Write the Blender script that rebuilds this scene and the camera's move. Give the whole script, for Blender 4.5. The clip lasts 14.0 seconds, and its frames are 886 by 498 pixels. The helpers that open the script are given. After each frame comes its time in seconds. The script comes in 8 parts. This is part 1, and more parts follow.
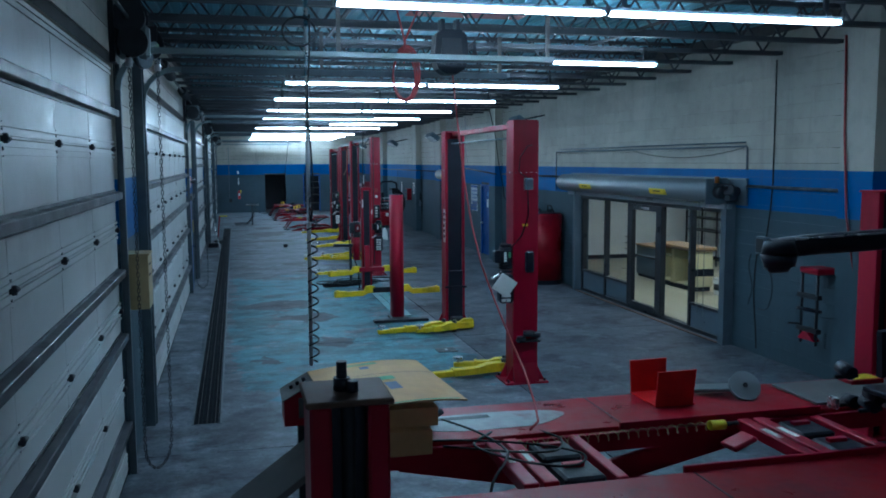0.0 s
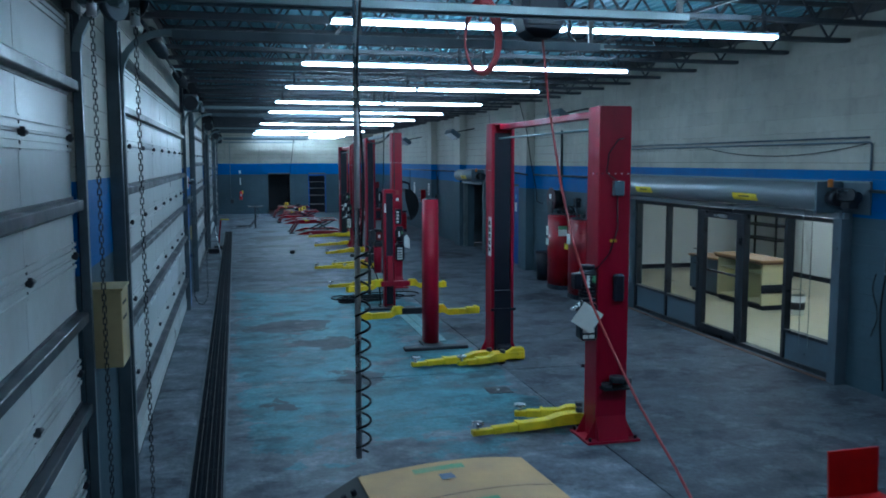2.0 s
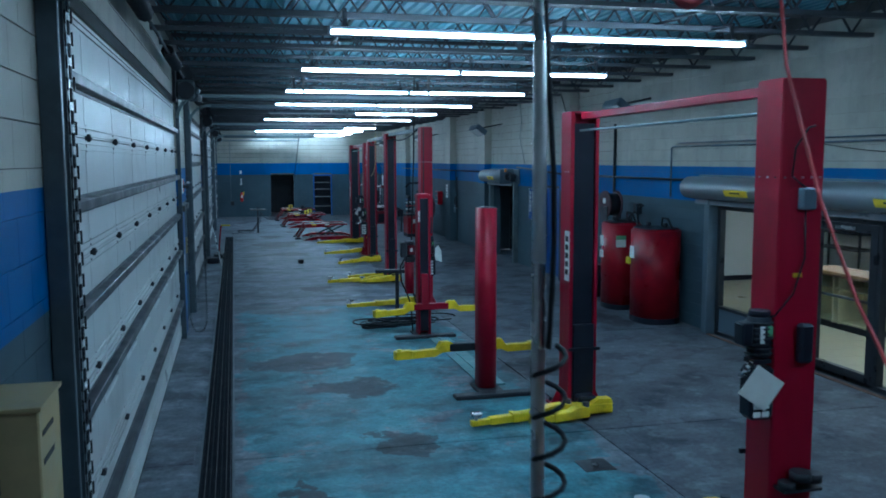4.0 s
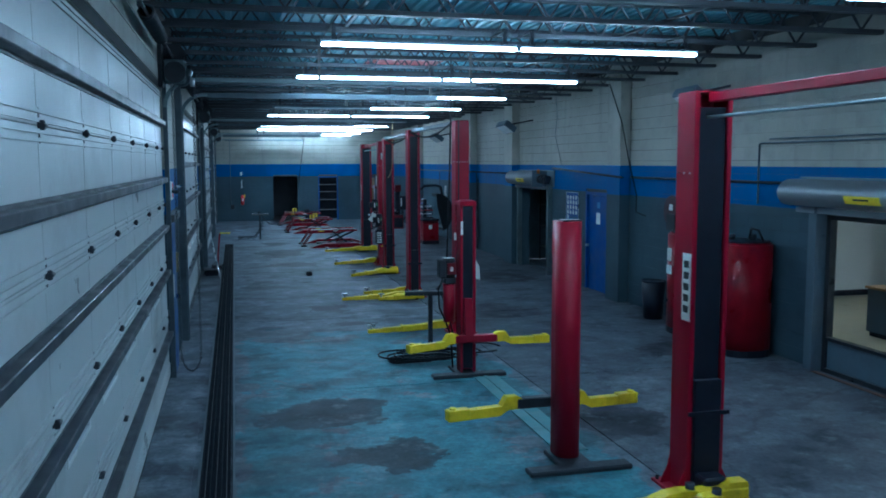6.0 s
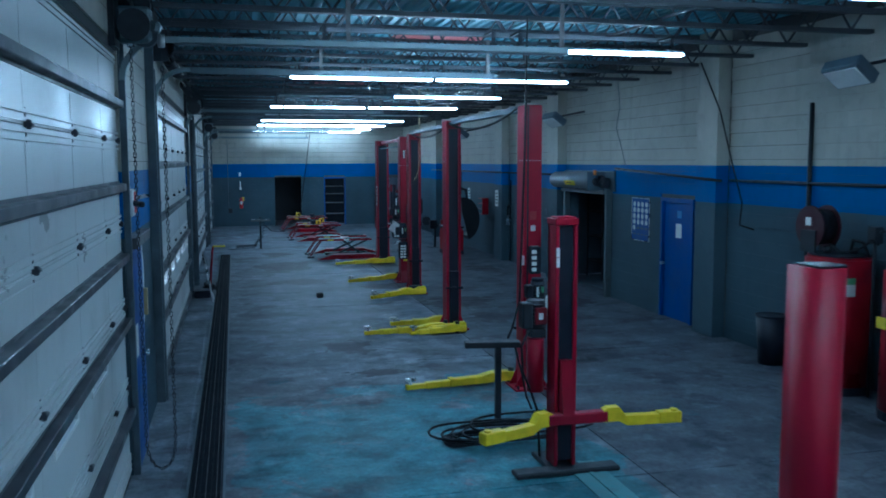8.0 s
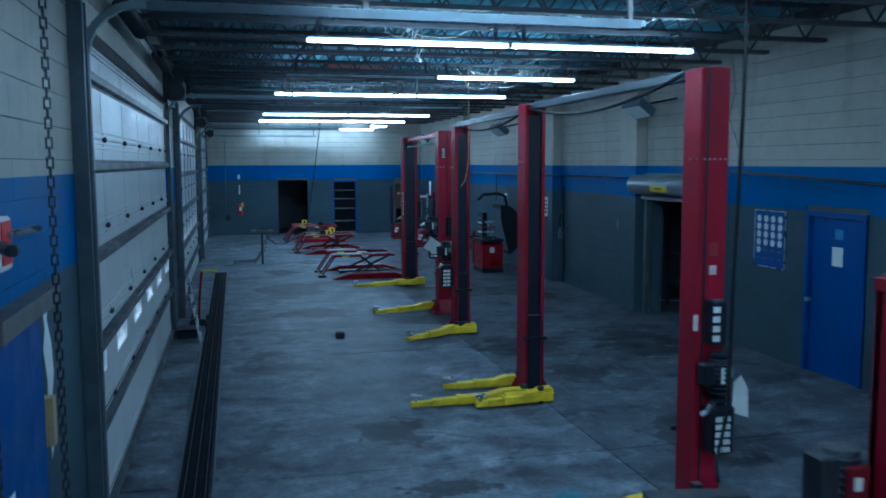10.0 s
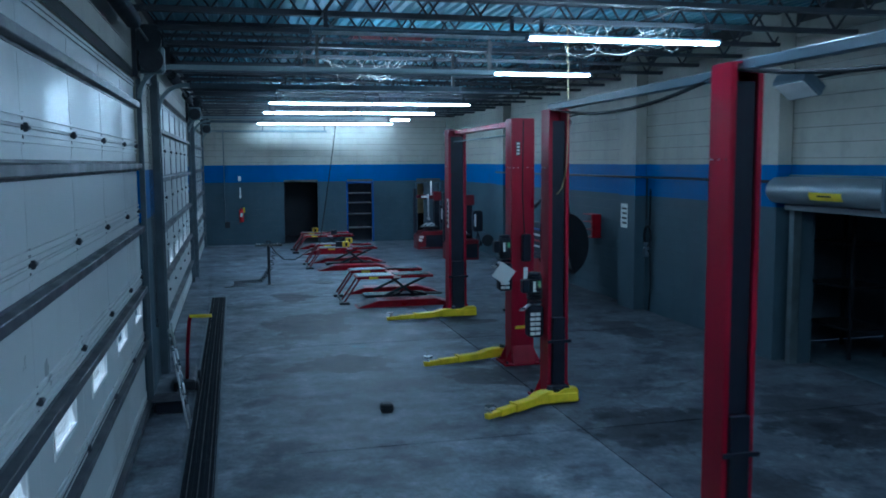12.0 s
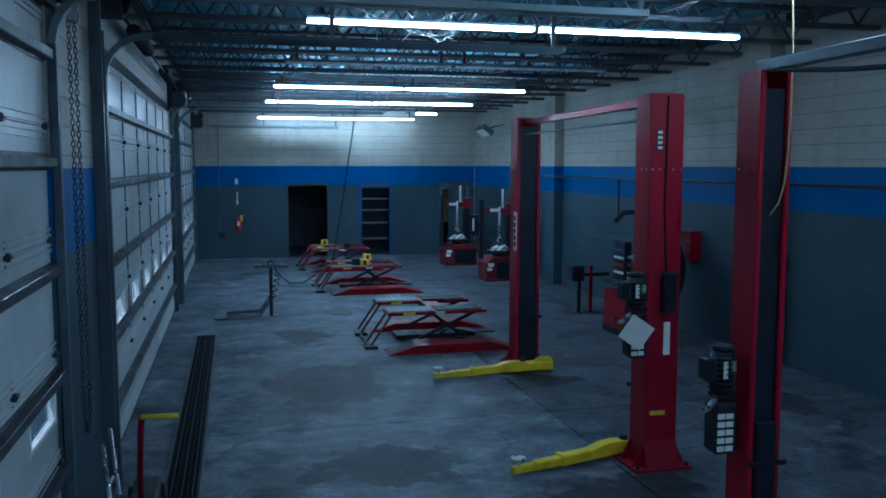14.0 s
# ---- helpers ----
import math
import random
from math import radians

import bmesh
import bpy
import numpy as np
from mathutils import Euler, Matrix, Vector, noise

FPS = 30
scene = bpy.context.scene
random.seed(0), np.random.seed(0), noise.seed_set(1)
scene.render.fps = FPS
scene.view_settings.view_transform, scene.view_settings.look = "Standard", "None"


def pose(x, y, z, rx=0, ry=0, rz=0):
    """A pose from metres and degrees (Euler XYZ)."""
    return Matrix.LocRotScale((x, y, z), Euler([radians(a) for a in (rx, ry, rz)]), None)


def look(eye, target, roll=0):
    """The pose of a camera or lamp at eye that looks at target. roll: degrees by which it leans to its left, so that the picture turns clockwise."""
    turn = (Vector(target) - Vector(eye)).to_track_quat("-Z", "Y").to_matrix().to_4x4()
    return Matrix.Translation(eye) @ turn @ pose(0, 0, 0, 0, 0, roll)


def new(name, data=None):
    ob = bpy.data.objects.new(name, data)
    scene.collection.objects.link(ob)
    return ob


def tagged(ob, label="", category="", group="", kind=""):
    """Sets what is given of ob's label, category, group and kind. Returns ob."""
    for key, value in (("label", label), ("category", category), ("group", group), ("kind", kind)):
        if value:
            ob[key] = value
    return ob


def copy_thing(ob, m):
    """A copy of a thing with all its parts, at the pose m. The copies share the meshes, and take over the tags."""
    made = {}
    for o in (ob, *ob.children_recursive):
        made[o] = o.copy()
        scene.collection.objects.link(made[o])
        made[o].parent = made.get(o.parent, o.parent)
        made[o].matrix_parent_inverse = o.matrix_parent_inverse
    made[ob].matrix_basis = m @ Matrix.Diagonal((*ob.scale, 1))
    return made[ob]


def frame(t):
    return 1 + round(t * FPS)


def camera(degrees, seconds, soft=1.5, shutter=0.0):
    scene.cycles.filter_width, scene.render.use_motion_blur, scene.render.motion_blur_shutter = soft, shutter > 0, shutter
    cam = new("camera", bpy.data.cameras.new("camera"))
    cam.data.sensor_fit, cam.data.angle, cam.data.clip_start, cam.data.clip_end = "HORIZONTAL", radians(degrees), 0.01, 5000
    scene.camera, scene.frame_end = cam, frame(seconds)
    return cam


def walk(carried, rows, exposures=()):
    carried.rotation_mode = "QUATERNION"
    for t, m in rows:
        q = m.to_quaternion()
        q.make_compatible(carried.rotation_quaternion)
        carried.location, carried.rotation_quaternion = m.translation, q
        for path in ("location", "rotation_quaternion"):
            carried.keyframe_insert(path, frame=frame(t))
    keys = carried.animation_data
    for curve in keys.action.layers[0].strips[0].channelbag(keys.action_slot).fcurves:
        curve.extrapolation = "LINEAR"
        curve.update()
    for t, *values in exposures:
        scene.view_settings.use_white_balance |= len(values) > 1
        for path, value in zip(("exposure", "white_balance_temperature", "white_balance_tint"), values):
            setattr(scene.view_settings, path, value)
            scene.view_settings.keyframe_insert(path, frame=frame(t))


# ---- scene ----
cam = camera(55.0, 14.0, soft=1.8, shutter=0.4)
PATH = [
    (0, (0.732, -1.215, 2.905), (1.202, 0.718, 2.699), -0.3),
    (0.5, (0.718, -0.718, 2.883), (1.189, 1.215, 2.68), -0.0),
    (1, (0.676, -0.08, 2.898), (1.147, 1.853, 2.691), -0.2),
    (1.5, (0.656, 0.571, 2.883), (1.127, 2.504, 2.677), -0.2),
    (2, (0.664, 1.279, 2.88), (1.134, 3.213, 2.674), -0.1),
    (2.5, (0.646, 1.99, 2.878), (1.117, 3.923, 2.671), -0.3),
    (3, (0.632, 2.724, 2.879), (1.101, 4.657, 2.672), -0.2),
    (3.5, (0.588, 3.432, 2.878), (1.06, 5.365, 2.67), -0.2),
    (6, (0.575, 6.722, 2.842), (1.047, 8.655, 2.638), -0.2),
    (6.5, (0.612, 7.526, 2.831), (1.084, 9.458, 2.628), -0.1),
    (7, (0.603, 8.402, 2.836), (1.076, 10.334, 2.631), -0.2),
    (9.5, (0.765, 13.523, 2.823), (1.236, 15.456, 2.621), -0.2),
    (10, (0.756, 14.563, 2.818), (1.227, 16.497, 2.617), -0.2),
    (10.5, (0.739, 15.615, 2.823), (1.211, 17.548, 2.621), -0.2),
    (11, (0.746, 16.707, 2.807), (1.22, 18.64, 2.608), -0.1),
    (11.5, (0.761, 17.762, 2.824), (1.232, 19.695, 2.622), -0.2),
    (12, (0.74, 18.829, 2.828), (1.211, 20.762, 2.624), -0.4),
    (12.5, (0.713, 20.052, 2.825), (1.185, 21.984, 2.622), -0.2),
    (13, (0.755, 21.274, 2.815), (1.228, 23.207, 2.613), -0.0),
    (13.5, (0.806, 22.454, 2.805), (1.278, 24.387, 2.606), -0.1),
    (14, (0.841, 23.028, 2.778), (1.314, 24.961, 2.582), 0.0),
]
EXPOSURE = [(0, -0.28, 4950, 3), (3, -0.3, 4850, 1), (6.5, -0.38, 4600, 0), (9.5, -0.44, 4480, 0), (12, -0.36, 4660, 2), (14, -0.63, 4580, 2)]
walk(cam, [(t, look(eye, target, roll)) for t, eye, target, roll in PATH], EXPOSURE)

# ---- world, light, exposure ----
world = bpy.data.worlds.new("world")
scene.world = world
world.use_nodes = True
wn = world.node_tree.nodes
sky = wn.new("ShaderNodeTexSky")
sky.sky_type, sky.sun_disc = "NISHITA", False
sky.sun_elevation, sky.sun_rotation = radians(58), radians(197)
world.node_tree.links.new(sky.outputs[0], wn["Background"].inputs[0])
wn["Background"].inputs[1].default_value = 0.12
sun = new("sun", bpy.data.lights.new("sun", "SUN"))
sun.data.energy, sun.data.angle, sun.data.color = 4.5, radians(0.5), (1, 0.96, 0.9)
sun.matrix_world = look((-3, -10, 17), (0, 0, 0))

# ---- building helpers ----
def box(bm, x0, x1, y0, y1, z0, z1, bevel=0.0):
    v = [bm.verts.new(c) for c in ((x0, y0, z0), (x1, y0, z0), (x1, y1, z0), (x0, y1, z0), (x0, y0, z1), (x1, y0, z1), (x1, y1, z1), (x0, y1, z1))]
    f = [bm.faces.new([v[i] for i in q]) for q in ((0, 3, 2, 1), (4, 5, 6, 7), (0, 1, 5, 4), (1, 2, 6, 5), (2, 3, 7, 6), (3, 0, 4, 7))]
    if bevel > 0:
        bmesh.ops.bevel(bm, geom=list({e for g in f for e in g.edges}), offset=bevel, segments=1, affect="EDGES", profile=0.7)
    return v


def obox(bm, a, b, w, h, up=(0, 0, 1), bevel=0.0):
    """A bar of width w and height h from a to b."""
    a, b = Vector(a), Vector(b)
    d = (b - a).normalized()
    s = d.cross(Vector(up))
    s = s.normalized() if s.length > 1e-6 else Vector((1, 0, 0))
    u = s.cross(d).normalized()
    v = [bm.verts.new(p + s * i * w / 2 + u * j * h / 2) for p in (a, b) for i, j in ((-1, -1), (1, -1), (1, 1), (-1, 1))]
    f = [bm.faces.new([v[i] for i in q]) for q in ((0, 1, 2, 3), (7, 6, 5, 4), (0, 4, 5, 1), (1, 5, 6, 2), (2, 6, 7, 3), (3, 7, 4, 0))]
    if bevel > 0:
        bmesh.ops.bevel(bm, geom=list({e for g in f for e in g.edges}), offset=bevel, segments=1, affect="EDGES", profile=0.7)


def cyl(bm, a, b, r, n=12, r2=None):
    a, b = Vector(a), Vector(b)
    d = (b - a).normalized()
    s = d.orthogonal().normalized()
    u = d.cross(s)
    r2 = r if r2 is None else r2
    rings = [[bm.verts.new(p + (s * math.cos(2 * math.pi * k / n) + u * math.sin(2 * math.pi * k / n)) * q) for k in range(n)] for p, q in ((a, r), (b, r2))]
    for k in range(n):
        f = bm.faces.new((rings[0][k], rings[0][(k + 1) % n], rings[1][(k + 1) % n], rings[1][k]))
        f.smooth = n > 6
    bm.faces.new(rings[0][::-1])
    bm.faces.new(rings[1])


def tube(bm, pts, r, n=6, closed=False):
    """A round hose or rod through points."""
    pts = [Vector(p) for p in pts]
    rings = []
    s = None
    for i, p in enumerate(pts):
        d = (pts[min(i + 1, len(pts) - 1)] - pts[max(i - 1, 0)])
        d = d.normalized() if d.length > 1e-9 else Vector((0, 0, 1))
        s = d.orthogonal() if s is None else s - d * s.dot(d)
        s = s.normalized() if s.length > 1e-6 else d.orthogonal().normalized()
        u = d.cross(s)
        rings.append([bm.verts.new(p + (s * math.cos(2 * math.pi * k / n) + u * math.sin(2 * math.pi * k / n)) * r) for k in range(n)])
    for a, b in zip(rings, rings[1:]):
        for k in range(n):
            bm.faces.new((a[k], a[(k + 1) % n], b[(k + 1) % n], b[k])).smooth = True
    bm.faces.new(rings[0][::-1])
    bm.faces.new(rings[-1])


def prism(bm, profile, lo, hi, axis="y"):
    """A polygon in the plane across the axis, drawn out from lo to hi. Profile points: (x, z) for y, (y, z) for x, (x, y) for z."""
    def at(p, t):
        return {"y": (p[0], t, p[1]), "x": (t, p[0], p[1]), "z": (p[0], p[1], t)}[axis]
    a = [bm.verts.new(at(p, lo)) for p in profile]
    b = [bm.verts.new(at(p, hi)) for p in profile]
    n = len(profile)
    for k in range(n):
        bm.faces.new((a[k], a[(k + 1) % n], b[(k + 1) % n], b[k]))
    bm.faces.new(a[::-1])
    bm.faces.new(b)
    bmesh.ops.recalc_face_normals(bm, faces=bm.faces)


def torus(bm, c, axis, R, r, n=24, m=6):
    c, d = Vector(c), Vector(axis).normalized()
    s = d.orthogonal().normalized()
    u = d.cross(s)
    rings = []
    for k in range(n):
        a = 2 * math.pi * k / n
        q = s * math.cos(a) + u * math.sin(a)
        rings.append([bm.verts.new(c + q * (R + r * math.cos(2 * math.pi * j / m)) + d * r * math.sin(2 * math.pi * j / m)) for j in range(m)])
    for k in range(n):
        for j in range(m):
            bm.faces.new((rings[k][j], rings[(k + 1) % n][j], rings[(k + 1) % n][(j + 1) % m], rings[k][(j + 1) % m])).smooth = True


def sag(a, b, drop, n=12):
    a, b = Vector(a), Vector(b)
    return [a.lerp(b, i / n) - Vector((0, 0, drop * 4 * (i / n) * (1 - i / n))) for i in range(n + 1)]


def helix(a, b, R, turns, n=10):
    a, b = Vector(a), Vector(b)
    d = (b - a).normalized()
    s = d.orthogonal().normalized()
    u = d.cross(s)
    N = int(turns * n)
    return [a.lerp(b, i / N) + (s * math.cos(2 * math.pi * i / n) + u * math.sin(2 * math.pi * i / n)) * R for i in range(N + 1)]


def root_place(ob):
    p = Vector((0, 0, 0))
    while ob is not None:
        p += ob.location
        ob = ob.parent
    return p


def part(name, bm, material, parent=None, label=""):
    """Links a bmesh, built in world places, as one mesh under a thing or a part."""
    if parent is not None:
        bmesh.ops.translate(bm, verts=bm.verts, vec=-root_place(parent))
    bmesh.ops.recalc_face_normals(bm, faces=bm.faces)
    me = bpy.data.meshes.new(name)
    bm.to_mesh(me)
    bm.free()
    for m in (material if isinstance(material, (list, tuple)) else [material]):
        me.materials.append(m)
    ob = new(name, me)
    ob.parent = parent
    if label:
        tagged(ob, label)
    return ob


def thing(name, x, y, z, label, category, group=""):
    ob = new(name)
    ob.location = (x, y, z)
    return tagged(ob, label, category, group)


def single(name, bm, material, label, category, group="", kind=""):
    """A thing of one mesh, with its origin in the middle of its base."""
    xs = [v.co for v in bm.verts]
    c = Vector(((min(p.x for p in xs) + max(p.x for p in xs)) / 2, (min(p.y for p in xs) + max(p.y for p in xs)) / 2, min(p.z for p in xs)))
    bmesh.ops.translate(bm, verts=bm.verts, vec=-c)
    ob = part(name, bm, material)
    ob.location = c
    return tagged(ob, label, category, group, kind)


def structure(name, bm, material, label=""):
    return tagged(part(name, bm, material), label, "", "", "structure")


def nudge(ob, dx=0.0, dy=0.0, dz=0.0):
    """Moves a finished thing with all its parts."""
    ob.location = ob.location + Vector((dx, dy, dz))
    return ob


def resize(ob, scale, shift):
    """Brings a finished thing, built to a rough size, to its true size and place."""
    ob.location = Vector([o * k + d for o, k, d in zip(ob.location, scale, shift)])
    for part_ in ob.children_recursive:
        for v in part_.data.vertices:
            v.co = Vector([o * k for o, k in zip(v.co, scale)])
    return ob


def B(*boxes, bevel=0.0):
    bm = bmesh.new()
    for b in boxes:
        box(bm, *b, bevel=bevel)
    return bm

# ---- materials ----
def ramp(nt, fac, stops):
    n = nt.nodes.new("ShaderNodeValToRGB")
    nt.links.new(fac, n.inputs[0])
    while len(n.color_ramp.elements) < len(stops):
        n.color_ramp.elements.new(0.5)
    for e, (p, c) in zip(n.color_ramp.elements, stops):
        e.position, e.color = p, (*c, 1) if len(c) == 3 else c
    return n.outputs[0]


def noise_tex(nt, vec, scale, detail=4, rough=0.55, stretch=None):
    n = nt.nodes.new("ShaderNodeTexNoise")
    n.inputs["Scale"].default_value, n.inputs["Detail"].default_value, n.inputs["Roughness"].default_value = scale, detail, rough
    if stretch:
        mp = nt.nodes.new("ShaderNodeMapping")
        mp.inputs["Scale"].default_value = stretch
        nt.links.new(vec, mp.inputs[0])
        vec = mp.outputs[0]
    nt.links.new(vec, n.inputs["Vector"])
    return n.outputs["Fac"]


def mix(nt, fac, a, b, mode="MIX"):
    n = nt.nodes.new("ShaderNodeMix")
    n.data_type, n.blend_type = "RGBA", mode
    for sock, val in ((n.inputs[0], fac), (n.inputs[6], a), (n.inputs[7], b)):
        if isinstance(val, (int, float)):
            sock.default_value = val
        elif isinstance(val, tuple):
            sock.default_value = (*val, 1)
        else:
            nt.links.new(val, sock)
    return n.outputs[2]


def begin(name):
    m = bpy.data.materials.new(name)
    m.use_nodes = True
    nt = m.node_tree
    pos = nt.nodes.new("ShaderNodeNewGeometry").outputs["Position"]
    return m, nt, nt.nodes["Principled BSDF"], pos


def bumped(nt, bsdf, height, strength, distance=0.01):
    b = nt.nodes.new("ShaderNodeBump")
    b.inputs["Strength"].default_value, b.inputs["Distance"].default_value = strength, distance
    nt.links.new(height, b.inputs["Height"])
    nt.links.new(b.outputs[0], bsdf.inputs["Normal"])


def surface(name, base, rough=0.5, metal=0.0, dirt=(0.05, 0.045, 0.04), amount=0.35, scale=6.0, vary=0.18, bump=0.15, grain=60.0, stretch=None, rough_vary=0.15, spec=0.4):
    """A worn surface: colour drift, dirt in patches, fine grain."""
    m, nt, bs, pos = begin(name)
    big, fine = noise_tex(nt, pos, scale, 5, 0.6, stretch), noise_tex(nt, pos, grain, 3)
    lo, hi = tuple(c * (1 - vary) for c in base), tuple(min(1, c * (1 + vary)) for c in base)
    col = ramp(nt, big, [(0.3, lo), (0.7, hi)])
    patch = ramp(nt, noise_tex(nt, pos, scale * 0.45, 6, 0.65, stretch), [(0.52, (0, 0, 0)), (0.75, (amount, amount, amount))])
    col = mix(nt, patch, col, dirt)
    nt.links.new(col, bs.inputs["Base Color"])
    r = ramp(nt, big, [(0.3, (rough - rough_vary,) * 3), (0.7, (min(1, rough + rough_vary),) * 3)])
    nt.links.new(r, bs.inputs["Roughness"])
    bs.inputs["Metallic"].default_value = metal
    bs.inputs["Specular IOR Level"].default_value = spec
    if bump:
        bumped(nt, bs, fine, bump, 0.004)
    return m


def glow(name, colour, strength):
    m, nt, bs, pos = begin(name)
    bs.inputs["Base Color"].default_value = (*colour, 1)
    bs.inputs["Emission Color"].default_value = (*colour, 1)
    bs.inputs["Emission Strength"].default_value = strength
    return m


def banded_wall(name):
    """Painted block: grey-blue dado, royal blue band, cream above."""
    m, nt, bs, pos = begin(name)
    sep = nt.nodes.new("ShaderNodeSeparateXYZ")
    nt.links.new(pos, sep.inputs[0])
    def above(z):
        n = nt.nodes.new("ShaderNodeMath")
        n.operation = "GREATER_THAN"
        n.inputs[1].default_value = z
        nt.links.new(sep.outputs[2], n.inputs[0])
        return n.outputs[0]
    big, mid, fine = noise_tex(nt, pos, 0.7, 5, 0.6), noise_tex(nt, pos, 4, 5, 0.65), noise_tex(nt, pos, 90, 2)
    dado = ramp(nt, big, [(0.3, (0.044, 0.070, 0.090)), (0.7, (0.066, 0.100, 0.126))])
    blue = ramp(nt, big, [(0.3, (0.0008, 0.082, 0.275)), (0.7, (0.0015, 0.112, 0.355))])
    cream = ramp(nt, big, [(0.3, (0.36, 0.345, 0.30)), (0.7, (0.465, 0.45, 0.395))])
    col = mix(nt, above(2.165), dado, blue)
    col = mix(nt, above(2.755), col, cream)
    soot = ramp(nt, mid, [(0.5, (0, 0, 0)), (0.78, (0.20, 0.20, 0.20))])
    col = mix(nt, soot, col, (0.03, 0.045, 0.06))
    streak = ramp(nt, noise_tex(nt, pos, 3.5, 4, 0.6, (1, 1, 0.08)), [(0.55, (0, 0, 0)), (0.8, (0.25, 0.25, 0.25))])
    col = mix(nt, streak, col, (0.035, 0.05, 0.065))
    info = nt.nodes.new("ShaderNodeObjectInfo")
    col = mix(nt, 1.0, col, ramp(nt, info.outputs["Random"], [(0, (0.9, 0.9, 0.9)), (1, (1, 1, 1))]), "MULTIPLY")
    nt.links.new(col, bs.inputs["Base Color"])
    bs.inputs["Roughness"].default_value = 0.6
    bs.inputs["Specular IOR Level"].default_value = 0.2
    bumped(nt, bs, fine, 0.35, 0.004)
    return m


OIL = [(1.5, 16.25, 0.85, 0.5), (2.0, 14.7, 0.6, 0.42), (2.2, 12.5, 0.32, 0.4), (1.06, 11.4, 0.16, 0.28), (7.0, 18.1, 0.42, 0.7), (4.65, 15.1, 0.5, 0.6),
       (1.95, 33.7, 0.72, 1.15), (2.15, 30.6, 0.78, 0.55), (1.85, 36.9, 0.45, 0.6), (4.1, 29.4, 0.6, 0.45), (5.0, 27.0, 0.75, 0.7), (4.7, 33.3, 0.5, 0.3),
       (7.05, 31.9, 0.42, 0.75), (5.1, 25.1, 0.35, 0.6), (7.0, 26.6, 0.8, 0.9), (2.5, 21.5, 0.5, 0.25), (2.3, 23.2, 0.4, 0.5), (5.4, 22.2, 0.6, 0.9)]


def concrete_floor(name):
    """Trowelled concrete with oil stains, tyre wear and a worn teal paint coat on some bays."""
    m, nt, bs, pos = begin(name)
    sep = nt.nodes.new("ShaderNodeSeparateXYZ")
    nt.links.new(pos, sep.inputs[0])
    big, mid, fine = noise_tex(nt, pos, 0.35, 6, 0.6), noise_tex(nt, pos, 2.2, 6, 0.65), noise_tex(nt, pos, 45, 4)
    col = ramp(nt, mid, [(0.34, (0.085, 0.100, 0.126)), (0.52, (0.166, 0.184, 0.214)), (0.68, (0.275, 0.30, 0.33))])
    def window(sock, a, b, soft):
        n = nt.nodes.new("ShaderNodeMapRange")
        n.interpolation_type = "SMOOTHSTEP"
        for k, v in zip(("From Min", "From Max", "To Min", "To Max"), (a, a + soft, 0, 1)):
            n.inputs[k].default_value = v
        nt.links.new(sock, n.inputs["Value"])
        o = nt.nodes.new("ShaderNodeMapRange")
        o.interpolation_type = "SMOOTHSTEP"
        for k, v in zip(("From Min", "From Max", "To Min", "To Max"), (b - soft, b, 1, 0)):
            o.inputs[k].default_value = v
        nt.links.new(sock, o.inputs["Value"])
        q = nt.nodes.new("ShaderNodeMath")
        q.operation = "MULTIPLY"
        nt.links.new(n.outputs[0], q.inputs[0])
        nt.links.new(o.outputs[0], q.inputs[1])
        return q.outputs[0]
    def times(a, b):
        q = nt.nodes.new("ShaderNodeMath")
        q.operation = "MULTIPLY"
        for s, v in ((q.inputs[0], a), (q.inputs[1], b)):
            if isinstance(v, float):
                s.default_value = v
            else:
                nt.links.new(v, s)
        return q.outputs[0]
    cover = nt.nodes.new("ShaderNodeMath")
    cover.operation = "MULTIPLY_ADD"
    cover.inputs[1].default_value = 0.28
    nt.links.new(times(window(sep.outputs[1], 7.6, 22.5, 3.4), window(sep.outputs[0], 0.35, 4.4, 0.5)), cover.inputs[0])
    nt.links.new(noise_tex(nt, pos, 1.0, 9, 0.66), cover.inputs[2])
    paint = ramp(nt, cover.outputs[0], [(0.665, (0, 0, 0)), (0.69, (0.8, 0.8, 0.8)), (0.80, (1, 1, 1))])
    col = mix(nt, times(paint, 0.75), col, ramp(nt, mid, [(0.3, (0.045, 0.18, 0.225)), (0.7, (0.10, 0.30, 0.345))]))
    cloud = ramp(nt, noise_tex(nt, pos, 0.8, 9, 0.60, (0.75, 1.2, 1)), [(0.46, (0, 0, 0)), (0.54, (0.40, 0.40, 0.40)), (0.64, (0.9, 0.9, 0.9))])
    col = mix(nt, times(cloud, 0.74), col, (0.048, 0.052, 0.064))
    # dusty pale drag marks, and the east side's colour darkened in place of dimmer light
    pale = ramp(nt, noise_tex(nt, pos, 1.1, 8, 0.68, (1.2, 0.9, 1)), [(0.56, (0, 0, 0)), (0.68, (0.55, 0.55, 0.55))])
    col = mix(nt, times(pale, 0.7), col, (0.27, 0.30, 0.33))
    east = window(sep.outputs[0], 4.25, 12.0, 0.02)
    col = mix(nt, times(east, 0.56), col, (0.055, 0.062, 0.075))
    # oil stains, one or two to a bay
    warp = nt.nodes.new("ShaderNodeTexNoise")
    warp.inputs["Scale"].default_value, warp.inputs["Detail"].default_value, warp.inputs["Roughness"].default_value = 1.5, 8, 0.62
    nt.links.new(pos, warp.inputs["Vector"])
    bent = nt.nodes.new("ShaderNodeVectorMath")
    bent.operation = "MULTIPLY_ADD"
    bent.inputs[1].default_value = (1.5, 1.5, 0.0)
    nt.links.new(warp.outputs["Color"], bent.inputs[0])
    nt.links.new(pos, bent.inputs[2])
    reach = None
